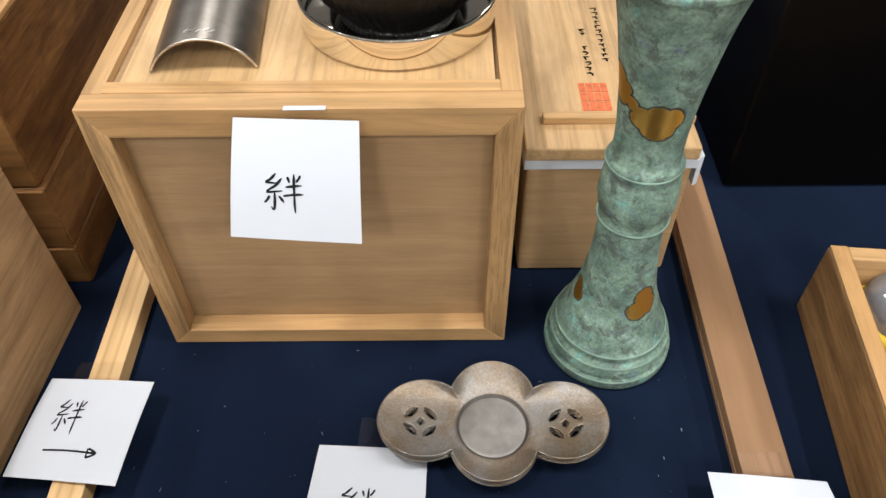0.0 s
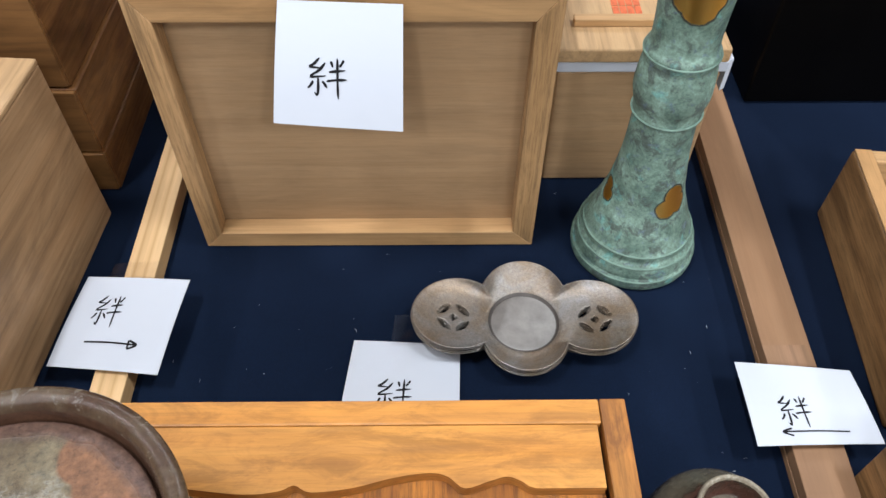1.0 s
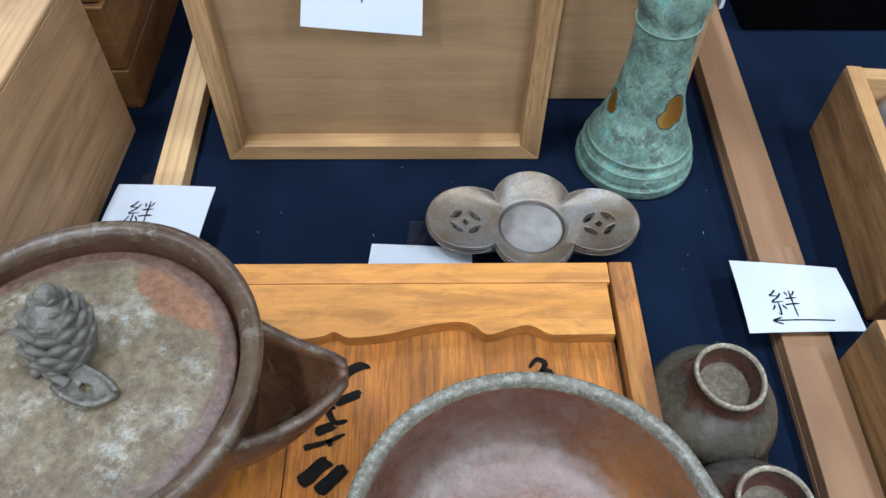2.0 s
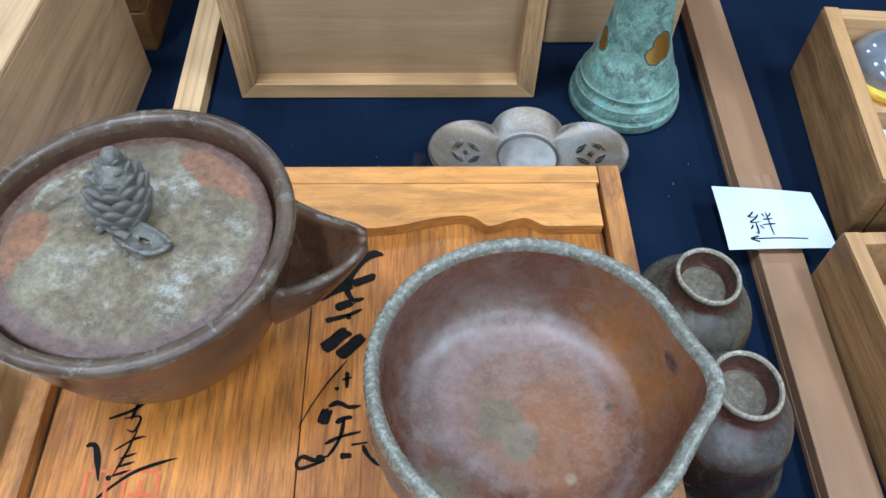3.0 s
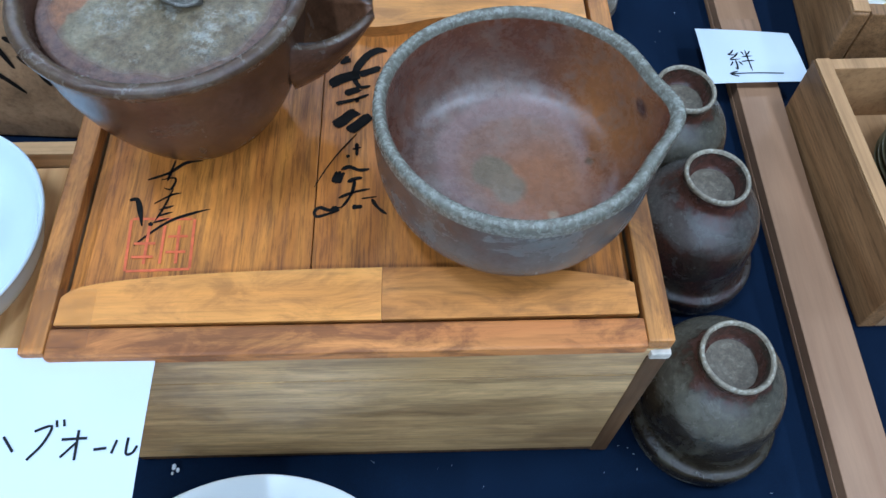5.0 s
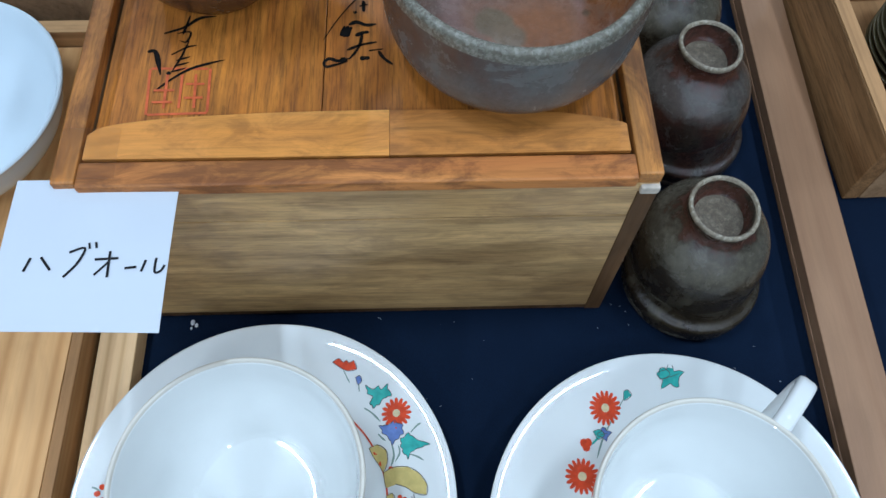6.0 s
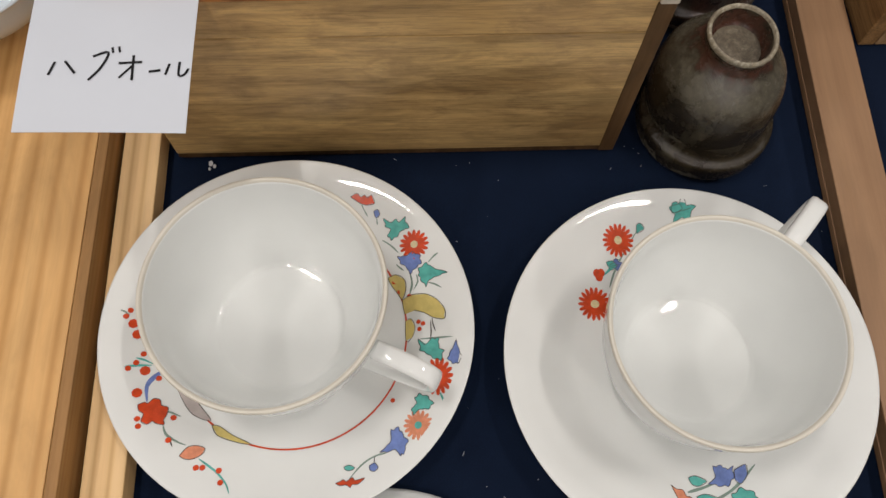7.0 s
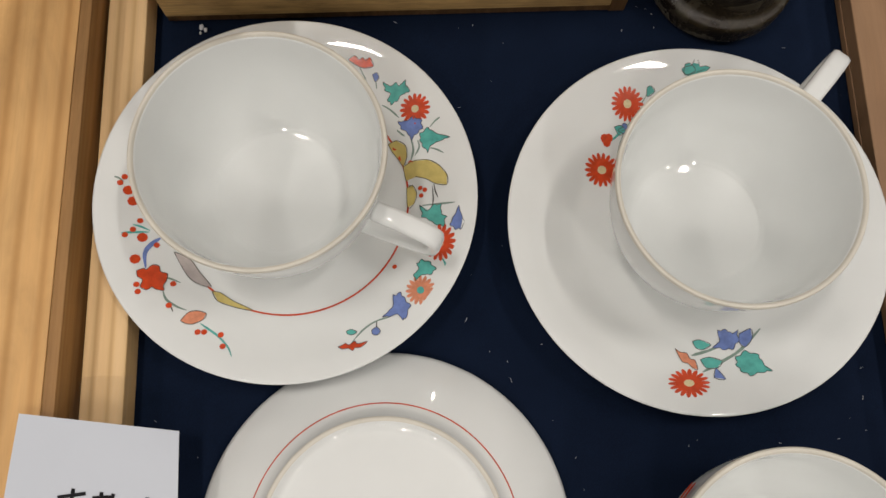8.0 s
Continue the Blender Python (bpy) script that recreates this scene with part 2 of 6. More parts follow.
def patina_material():
    """Green bronze with blue and grey blotches, dark pits, and bare gilded metal where the patina is gone."""
    m, nt, b = material("bronze_patina")
    v = coords(nt, shift=False)
    n1 = noise_tex(nt, v, 42, 5, 0.65, 0.6)
    col = ramp(nt, n1, [(0.3, (0.065, 0.115, 0.10)), (0.43, (0.13, 0.21, 0.165)), (0.58, (0.22, 0.335, 0.265)), (0.74, (0.32, 0.49, 0.42))])
    n2 = noise_tex(nt, v, 95, 6, 0.7, 0.5)
    col = mix(nt, ramp(nt, n2, [(0.52, grey(0)), (0.60, grey(0.7))]), col, (0.065, 0.075, 0.07))
    n3 = noise_tex(nt, v, 70, 4, 0.6, 0.3)
    col = mix(nt, ramp(nt, n3, [(0.60, grey(0)), (0.68, grey(0.55))]), col, (0.17, 0.45, 0.42))
    n4 = noise_tex(nt, v, 160, 5, 0.7, 0.4)
    col = mix(nt, ramp(nt, n4, [(0.57, grey(0)), (0.66, grey(0.7))]), col, (0.14, 0.20, 0.26))
    col = mix(nt, 0.9, col, ramp(nt, noise_tex(nt, v, 500, 5, 0.75), [(0.3, grey(0.5)), (0.7, grey(1.4))]), "MULTIPLY")
    tc = nt.nodes.new("ShaderNodeTexCoord")
    wob = nt.nodes.new("ShaderNodeTexNoise")
    wob.inputs["Scale"].default_value = 130
    wob.inputs["Detail"].default_value = 3
    nt.links.new(tc.outputs["Object"], wob.inputs["Vector"])
    off = nt.nodes.new("ShaderNodeVectorMath")
    off.operation = "MULTIPLY_ADD"
    nt.links.new(wob.outputs["Color"], off.inputs[0])
    off.inputs[1].default_value = (0.004, 0.004, 0.004)
    nt.links.new(tc.outputs["Object"], off.inputs[2])
    field = None
    bare = [((-0.0095, -0.0150, 0.1845), 0.0062), ((-0.0035, -0.0177, 0.1815), 0.0082), ((0.0020, -0.0183, 0.1860), 0.0058), ((-0.0040, -0.0175, 0.1870), 0.0060), ((-0.0147, -0.0119, 0.1905), 0.0034), ((-0.0185, -0.0052, 0.1930), 0.0060), ((-0.0200, -0.0025, 0.2005), 0.0052), ((-0.0181, -0.0080, 0.1965), 0.0040),
            ((0.0080, -0.0205, 0.0545), 0.0068), ((0.0113, -0.0180, 0.0625), 0.0066), ((0.0140, -0.0172, 0.0560), 0.0062), ((-0.0228, -0.0030, 0.0515), 0.0048), ((-0.0222, -0.0012, 0.0565), 0.0042)]
    for spot, r in bare:
        d = nt.nodes.new("ShaderNodeVectorMath")
        d.operation = "DISTANCE"
        nt.links.new(off.outputs[0], d.inputs[0])
        d.inputs[1].default_value = (spot[0] + 0.002, spot[1] + 0.002, spot[2] + 0.002)
        s = nt.nodes.new("ShaderNodeMath")
        s.operation = "SUBTRACT"
        nt.links.new(d.outputs["Value"], s.inputs[0])
        s.inputs[1].default_value = r
        if field is None:
            field = s.outputs[0]
        else:
            mn = nt.nodes.new("ShaderNodeMath")
            mn.operation = "MINIMUM"
            nt.links.new(field, mn.inputs[0])
            nt.links.new(s.outputs[0], mn.inputs[1])
            field = mn.outputs[0]
    grow = nt.nodes.new("ShaderNodeMapRange")
    grow.inputs[1].default_value, grow.inputs[2].default_value = -0.0016, 0.0016
    nt.links.new(field, grow.inputs[0])
    edge = ramp(nt, grow.outputs[0], [(0.42, grey(0)), (0.5, grey(1)), (0.72, grey(1)), (0.9, grey(0))])
    gold = ramp(nt, grow.outputs[0], [(0.4, grey(1)), (0.5, grey(0))])
    col = mix(nt, edge, col, (0.03, 0.03, 0.02))
    col = mix(nt, gold, col, (0.80, 0.53, 0.13))
    nt.links.new(col, b.inputs["Base Color"])
    nt.links.new(gold, b.inputs["Metallic"])
    nt.links.new(ramp(nt, gold, [(0, grey(0.62)), (1, grey(0.34))]), b.inputs["Roughness"])
    bump(nt, b, noise_tex(nt, v, 420, 6, 0.7), 0.35, 0.0006)
    return m


def porcelain_material(name, colour=(0.75, 0.775, 0.765)):
    m, nt, b = material(name)
    n = noise_tex(nt, coords(nt), 40, 3)
    nt.links.new(ramp(nt, n, [(0.3, tuple(c * 0.97 for c in colour)), (0.7, colour)]), b.inputs["Base Color"])
    b.inputs["Roughness"].default_value = 0.03
    b.inputs["Specular IOR Level"].default_value = 0.5
    b.inputs["Subsurface Weight"].default_value = 0.0
    bump(nt, b, noise_tex(nt, coords(nt), 55, 2), 0.03, 0.0004)
    return m


def lid_material():
    """Brown clay lid with grey-green ash and two bare orange patches."""
    m, nt, b = material("lid_clay")
    v = coords(nt, shift=False)
    n = noise_tex(nt, v, 60, 5, 0.65, 0.5)
    col = ramp(nt, n, [(0.3, (0.08, 0.055, 0.028)), (0.5, (0.14, 0.107, 0.06)), (0.72, (0.20, 0.172, 0.11))])
    pale = noise_tex(nt, v, 75, 6, 0.75, 0.3)
    col = mix(nt, ramp(nt, pale, [(0.55, grey(0)), (0.66, grey(0.65))]), col, (0.34, 0.335, 0.29))
    tc = nt.nodes.new("ShaderNodeTexCoord")
    wob = nt.nodes.new("ShaderNodeTexNoise")
    wob.inputs["Scale"].default_value = 50
    nt.links.new(tc.outputs["Object"], wob.inputs["Vector"])
    off = nt.nodes.new("ShaderNodeVectorMath")
    off.operation = "MULTIPLY_ADD"
    nt.links.new(wob.outputs["Color"], off.inputs[0])
    off.inputs[1].default_value = (0.007, 0.007, 0.0)
    nt.links.new(tc.outputs["Object"], off.inputs[2])
    crust = noise_tex(nt, v, 300, 7, 0.8, 0.2)
    for x, y, r in ((0.0178, -0.0136, 0.007), (0.0172, -0.022, 0.007), (0.0165, -0.030, 0.006), (-0.0192, 0.0104, 0.009), (0.0125, 0.0190, 0.010), (0.0338, 0.0004, 0.006), (-0.0172, -0.0136, 0.009), (0.030, -0.012, 0.006)):
        d = nt.nodes.new("ShaderNodeVectorMath")
        d.operation = "DISTANCE"
        nt.links.new(off.outputs[0], d.inputs[0])
        d.inputs[1].default_value = (x + 0.0035, y + 0.0035, 0.0645)
        mr = nt.nodes.new("ShaderNodeMapRange")
        mr.inputs[1].default_value, mr.inputs[2].default_value = r * 0.45, r * 1.2
        mr.inputs[3].default_value, mr.inputs[4].default_value = 1.0, 0.0
        nt.links.new(d.outputs["Value"], mr.inputs[0])
        spotted = mix(nt, 1.0, mr.outputs[0], ramp(nt, crust, [(0.46, grey(0)), (0.62, grey(0.6))]), "MULTIPLY")
        col = mix(nt, spotted, col, (0.33, 0.325, 0.28))
    for spot, r in (((0.026, 0.0280, 0.0645), 0.0100), ((0.018, 0.0330, 0.0645), 0.0085), ((0.0335, 0.0220, 0.0640), 0.0095), ((0.040, 0.0160, 0.0635), 0.0070), ((-0.034, -0.0030, 0.0640), 0.0100), ((-0.038, -0.0110, 0.0635), 0.0085), ((-0.039, -0.0180, 0.0635), 0.0060)):
        d = nt.nodes.new("ShaderNodeVectorMath")
        d.operation = "DISTANCE"
        nt.links.new(off.outputs[0], d.inputs[0])
        d.inputs[1].default_value = (spot[0] + 0.0035, spot[1] + 0.0035, spot[2])
        mr = nt.nodes.new("ShaderNodeMapRange")
        mr.inputs[1].default_value, mr.inputs[2].default_value = r * 0.98, r * 1.08
        mr.inputs[3].default_value, mr.inputs[4].default_value = 1.0, 0.0
        nt.links.new(d.outputs["Value"], mr.inputs[0])
        col = mix(nt, mr.outputs[0], col, (0.185, 0.088, 0.042))
    ring = nt.nodes.new("ShaderNodeVectorMath")
    ring.operation = "DISTANCE"
    nt.links.new(off.outputs[0], ring.inputs[0])
    ring.inputs[1].default_value = (0.0035, 0.0035, 0.0635)
    edge = nt.nodes.new("ShaderNodeMapRange")
    edge.inputs[1].default_value, edge.inputs[2].default_value = 0.0365, 0.0400
    nt.links.new(ring.outputs["Value"], edge.inputs[0])
    col = mix(nt, edge.outputs[0], col, (0.105, 0.062, 0.045))
    dots = ramp(nt, noise_tex(nt, v, 600, 4, 0.7), [(0.58, grey(1.0)), (0.68, grey(0.45))])
    col = mix(nt, 0.8, col, dots, "MULTIPLY")
    grit = ramp(nt, noise_tex(nt, v, 330, 6, 0.75), [(0.3, grey(0.45)), (0.7, grey(1.55))])
    col = mix(nt, 0.9, col, grit, "MULTIPLY")
    nt.links.new(col, b.inputs["Base Color"])
    nt.links.new(ramp(nt, edge.outputs[0], [(0.0, grey(0.42)), (1.0, grey(0.2))]), b.inputs["Roughness"])
    bump(nt, b, noise_tex(nt, v, 420, 6, 0.75), 0.5, 0.0008)
    return m


def inside_material():
    """Bowl interior: red-brown wall, paler throwing rings, a highlight painted as a lavender ring, and a grey mark in
    the middle of the floor.
    """
    m, nt, b = material("clay_inside")
    v = coords(nt, shift=False)
    big = noise_tex(nt, v, 34, 5, 0.65, 0.7)
    col = ramp(nt, big, [(0.3, (0.066, 0.021, 0.011)), (0.5, (0.115, 0.042, 0.021)), (0.7, (0.155, 0.074, 0.042))])
    tc = nt.nodes.new("ShaderNodeTexCoord")
    wob = nt.nodes.new("ShaderNodeTexNoise")
    wob.inputs["Scale"].default_value = 60
    wob.inputs["Detail"].default_value = 4
    nt.links.new(tc.outputs["Object"], wob.inputs["Vector"])
    off = nt.nodes.new("ShaderNodeVectorMath")
    off.operation = "MULTIPLY_ADD"
    nt.links.new(wob.outputs["Color"], off.inputs[0])
    off.inputs[1].default_value = (0.007, 0.007, 0.0)
    nt.links.new(tc.outputs["Object"], off.inputs[2])

    def spot(cx, cy, r0, r1, cz=0.012):
        d = nt.nodes.new("ShaderNodeVectorMath")
        d.operation = "DISTANCE"
        nt.links.new(off.outputs[0], d.inputs[0])
        d.inputs[1].default_value = (cx + 0.0035, cy + 0.0035, cz)
        mr = nt.nodes.new("ShaderNodeMapRange")
        mr.inputs[1].default_value, mr.inputs[2].default_value = r0, r1
        mr.inputs[3].default_value, mr.inputs[4].default_value = 1.0, 0.0
        nt.links.new(d.outputs["Value"], mr.inputs[0])
        return mr.outputs[0]

    col = mix(nt, spot(0.042, 0.020, 0.014, 0.034, 0.030), col, (0.25, 0.105, 0.032))
    col = mix(nt, spot(0.0488, 0.0091, 0.0030, 0.0050, 0.0396), col, (0.05, 0.020, 0.014))
    ashes = noise_tex(nt, v, 60, 6, 0.75, 0.5)
    col = mix(nt, spot(-0.005, 0.014, 0.030, 0.039), col, mix(nt, ramp(nt, ashes, [(0.35, grey(0.35)), (0.6, grey(1.0))]), col, (0.17, 0.135, 0.115)))
    # lavender ring: lamp highlight on the glossy floor, painted into the colour
    col = mix(nt, spot(0.002, 0.008, 0.0285, 0.0325), col, mix(nt, 0.6, col, (0.28, 0.185, 0.165)))
    col = mix(nt, spot(0.004, 0.004, 0.0225, 0.0265), col, mix(nt, 0.7, col, (0.215, 0.125, 0.082)))
    ashy = noise_tex(nt, v, 130, 7, 0.8, 0.2)
    col = mix(nt, ramp(nt, ashy, [(0.5, grey(0)), (0.62, grey(0.4))]), col, (0.20, 0.16, 0.13))
    col = mix(nt, spot(0.012, -0.006, 0.012, 0.026), col, (0.25, 0.120, 0.062))
    col = mix(nt, spot(-0.0065, 0.001, 0.0075, 0.0095), col, (0.175, 0.135, 0.09))
    col = mix(nt, spot(-0.001, -0.006, 0.0060, 0.0085), col, (0.18, 0.135, 0.09))
    col = mix(nt, spot(-0.028, -0.028, 0.008, 0.016, 0.02), col, (0.13, 0.105, 0.055))
    col = mix(nt, spot(0.0328, 0.0041, 0.0012, 0.0026), col, (0.09, 0.06, 0.035))
    col = mix(nt, spot(0.016, -0.0190, 0.0012, 0.0026), col, (0.36, 0.25, 0.16))
    dots = ramp(nt, noise_tex(nt, v, 800, 3, 0.7), [(0.62, grey(1.0)), (0.72, grey(0.5))])
    grit = ramp(nt, noise_tex(nt, v, 300, 6, 0.75), [(0.3, grey(0.7)), (0.7, grey(1.25))])
    col = mix(nt, 0.9, mix(nt, 0.9, col, dots, "MULTIPLY"), grit, "MULTIPLY")
    nt.links.new(col, b.inputs["Base Color"])
    nt.links.new(ramp(nt, ashy, [(0.4, grey(0.2)), (0.65, grey(0.4))]), b.inputs["Roughness"])
    bump(nt, b, noise_tex(nt, v, 380, 5, 0.7), 0.4, 0.0006)
    return m


def pewter_material():
    """Grey pewter with brown tarnish and finely engraved curls."""
    m, nt, b = material("engraved_pewter")
    v = coords(nt, shift=False)
    col = ramp(nt, noise_tex(nt, v, 38, 5, 0.65, 0.6), [(0.35, (0.30, 0.30, 0.30)), (0.48, (0.26, 0.235, 0.205)), (0.66, (0.23, 0.175, 0.12))])
    curls = noise_tex(nt, v, 260, 3, 0.6, 3.5)
    lines = ramp(nt, curls, [(0.44, grey(1.0)), (0.49, grey(0.62)), (0.52, grey(1.25)), (0.58, grey(1.0))])
    col = mix(nt, 0.8, col, lines, "MULTIPLY")
    col = mix(nt, 0.8, col, ramp(nt, noise_tex(nt, v, 600, 5, 0.75), [(0.3, grey(0.7)), (0.7, grey(1.25))]), "MULTIPLY")
    nt.links.new(col, b.inputs["Base Color"])
    b.inputs["Metallic"].default_value = 0.6
    b.inputs["Roughness"].default_value = 0.36
    bump(nt, b, curls, 0.5, 0.0006)
    return m


def tape_material():
    m, nt, b = material("clear_tape")
    out = nt.nodes["Material Output"]
    clear = nt.nodes.new("ShaderNodeBsdfTransparent")
    clear.inputs[0].default_value = (1.0, 1.0, 1.0, 1)
    gl = nt.nodes.new("ShaderNodeBsdfGlossy")
    gl.inputs["Roughness"].default_value = 0.12
    mx = nt.nodes.new("ShaderNodeMixShader")
    mx.inputs[0].default_value = 0.09
    nt.links.new(clear.outputs[0], mx.inputs[1])
    nt.links.new(gl.outputs[0], mx.inputs[2])
    nt.links.new(mx.outputs[0], out.inputs[0])
    return m


NAVY = cloth_material()
WOOD_PALE = wood("paulownia_x", (0.57, 0.355, 0.162), (0.47, 0.275, 0.118), "X", along=7)
WOOD_PALE_Y = wood("paulownia_y", (0.57, 0.355, 0.162), (0.47, 0.275, 0.118), "Y", along=7)
WOOD_PALE_Z = wood("paulownia_z", (0.50, 0.315, 0.15), (0.38, 0.225, 0.095), "Z", along=9, pore=0.8, dash=0.4)
WOOD_PANEL = wood("paulownia_panel", (0.47, 0.31, 0.165), (0.425, 0.272, 0.138), "X", along=6, pore=0.2, stain=0.4, dash=0.12, figure=60)
WOOD_TOP = wood("paulownia_top", (0.64, 0.425, 0.215), (0.56, 0.355, 0.165), "Y", along=6)
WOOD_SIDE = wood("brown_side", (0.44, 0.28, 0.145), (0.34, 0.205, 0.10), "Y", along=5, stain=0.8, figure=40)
# paler than brown_side: light falling on the lid is painted in
WOOD_LBOX_TOP = wood("painted_lit_top", (0.50, 0.33, 0.17), (0.42, 0.265, 0.13), "Y", along=5)
WOOD_DARK = wood("aged_brown", (0.24, 0.115, 0.036), (0.15, 0.066, 0.019), "Y", along=6, stain=1.0, rough=0.4, dirt=0.4, dash=0.5)
WOOD_DARK_X = wood("aged_brown_front", (0.25, 0.125, 0.042), (0.16, 0.075, 0.024), "X", along=6, stain=0.9, rough=0.42)
WOOD_ORANGE = wood("stained_panel", (0.55, 0.215, 0.028), (0.40, 0.135, 0.017), "Y", across=420, along=18, stain=0.8, rough=0.4, gloss=0.45, figure=34, pore=0.7, dash=0.55, dirt=0.25)
WOOD_ORANGE_X = wood("stained_strip", (0.72, 0.34, 0.072), (0.61, 0.255, 0.045), "X", across=300, along=14, stain=0.45, rough=0.4, gloss=0.45, dash=0.15, dirt=0.35, pore=0.35)
WOOD_ORANGE_F = wood("stained_frame", (0.60, 0.26, 0.052), (0.46, 0.175, 0.032), "Y", across=300, along=14, stain=0.9, rough=0.42, gloss=0.45, dash=0.35, dirt=0.55, pore=0.5)
WOOD_ORANGE_D = wood("stained_strip_end", (0.66, 0.29, 0.058), (0.52, 0.20, 0.035), "X", across=300, along=14, stain=0.7, rough=0.4, gloss=0.45, dash=0.2, dirt=0.4, pore=0.4)
WOOD_EDGE = wood("worn_edge", (0.60, 0.25, 0.06), (0.44, 0.15, 0.035), "X", across=260, along=20, stain=0.9, rough=0.5, dash=0.2, dirt=0.6, pore=0.4)
WOOD_FRONT = wood("grey_brown_front", (0.74, 0.49, 0.205), (0.44, 0.275, 0.105), "X", across=300, along=16, stain=0.9, rough=0.34, figure=34, gloss=0.5, dash=0.35, dirt=0.3, pore=0.35, straight=4.5)
WOOD_POST = wood("dark_brown_corner", (0.12, 0.066, 0.028), (0.07, 0.036, 0.015), "Z", along=6, stain=0.9, rough=0.6, gloss=0.2)
WOOD_RAIL_L = wood("pine_rail", (0.70, 0.49, 0.26), (0.61, 0.405, 0.20), "Y", along=4, figure=60, pore=0.2, stain=0.2, dash=0.05, straight=0.6, rings=45.0)
WOOD_RAIL_R = wood("brown_rail", (0.315, 0.185, 0.10), (0.275, 0.155, 0.082), "Y", along=4, vary=0.02, pore=0.15, stain=0.25, dash=0.05, rough=0.42)
WOOD_PINE = wood("pine_board", (0.72, 0.44, 0.185), (0.60, 0.335, 0.125), "Y", across=130, along=2, figure=60, vary=0.03, dash=0.03, pore=0.1, straight=0.3, rings=26.0)
# pine darkened to carry the shade of the tray's side
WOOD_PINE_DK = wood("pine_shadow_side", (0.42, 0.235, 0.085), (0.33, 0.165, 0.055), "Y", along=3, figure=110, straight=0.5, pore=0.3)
# darker than honey_edge: shade on the box sides is put into the colour
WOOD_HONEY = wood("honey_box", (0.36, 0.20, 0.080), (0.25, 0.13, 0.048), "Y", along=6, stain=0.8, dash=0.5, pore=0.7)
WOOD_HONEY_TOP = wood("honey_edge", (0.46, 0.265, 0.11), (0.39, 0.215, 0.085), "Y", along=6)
BLACK = plain("black_lacquer", (0.0022, 0.002, 0.002), 0.32, gloss=0.12, vary=0.2, scale=30, relief=0.02)
PAPER = plain("white_paper", (0.57, 0.61, 0.67), 0.85, vary=0.015, scale=30, relief=0.03, gloss=0.2)
INK = plain("black_ink", (0.014, 0.014, 0.016), 0.7, vary=0.5, scale=160, relief=0, gloss=0.1)
INK_OLD = plain("brush_ink", (0.008, 0.007, 0.006), 0.75, vary=0.6, scale=220, relief=0, gloss=0.1)
RED_INK = plain("seal_red", (0.62, 0.14, 0.05), 0.7, vary=0.35, scale=260, relief=0)
RED_FADED = plain("faded_seal_red", (0.52, 0.10, 0.025), 0.6, vary=0.3, scale=240, relief=0)
PATINA = patina_material()
PATINA_RING = plain("patinated_ring", (0.15, 0.24, 0.19), 0.55, vary=0.45, scale=90, relief=0.3)
STEEL = plain("polished_silver", (0.86, 0.83, 0.76), 0.06, 1.0, vary=0.02, relief=0.0)
SILVER_OLD = plain("tarnished_silver", (0.27, 0.245, 0.22), 0.36, 1.0, vary=0.35, scale=50, relief=0.05)
SILVER_EDGE = plain("bright_silver_edge", (0.75, 0.72, 0.68), 0.25, 1.0, vary=0.1, relief=0.02)
PEWTER = pewter_material()
PEWTER_WELL = plain("worn_pewter_well", (0.31, 0.30, 0.285), 0.42, 0.65, vary=0.35, scale=60, relief=0.25)
PEWTER_EDGE = plain("pewter_edge", (0.34, 0.34, 0.34), 0.4, 0.85, vary=0.2, scale=90, relief=0.2)
PEWTER_GROOVE = plain("dark_pewter_groove", (0.10, 0.09, 0.082), 0.5, 0.5, vary=0.3, scale=90, relief=0.4)
IRON = plain("black_hammered_metal", (0.012, 0.011, 0.011), 0.28, 0.6, vary=0.5, scale=240, relief=0.8)
PORCELAIN = porcelain_material("porcelain")
PORCELAIN_BLUE = porcelain_material("bluish_porcelain", (0.60, 0.68, 0.74))
RIM_TAN = plain("unglazed_rim", (0.60, 0.575, 0.50), 0.35, vary=0.08, relief=0.02)
GLAZE_RED = plain("enamel_red", (0.58, 0.06, 0.015), 0.22, vary=0.25, scale=300, relief=0)
GLAZE_PINK = plain("enamel_salmon", (0.68, 0.26, 0.15), 0.22, vary=0.2, scale=300, relief=0)
GLAZE_GREEN = plain("enamel_turquoise", (0.085, 0.40, 0.355), 0.18, vary=0.3, scale=200, relief=0)
GLAZE_BLUE = plain("enamel_blue", (0.15, 0.22, 0.50), 0.18, vary=0.3, scale=200, relief=0)
GLAZE_YELLOW = plain("enamel_yellow", (0.58, 0.47, 0.16), 0.2, vary=0.2, scale=150, relief=0)
GLAZE_STEM = plain("enamel_grey_green", (0.20, 0.28, 0.24), 0.25, vary=0.2, relief=0)
GLAZE_CREAM = plain("enamel_cream", (0.66, 0.56, 0.33), 0.25, vary=0.2, scale=400, relief=0)
GLAZE_GREY = plain("enamel_grey", (0.45, 0.40, 0.38), 0.2, vary=0.3)
GLAZE_LINE = plain("enamel_dark_line", (0.05, 0.045, 0.04), 0.3, vary=0.2, relief=0)
# the blue-grey band paints in the sheen low on the bowl
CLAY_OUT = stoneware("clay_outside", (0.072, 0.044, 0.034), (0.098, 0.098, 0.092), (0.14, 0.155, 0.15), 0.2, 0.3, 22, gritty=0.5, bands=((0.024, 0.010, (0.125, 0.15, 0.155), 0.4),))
CLAY_IN = inside_material()
CLAY_RIM = stoneware("clay_ash_rim", (0.115, 0.105, 0.078), (0.17, 0.165, 0.13), (0.26, 0.26, 0.22), 0.24, 0.5, 330, gritty=0.7)
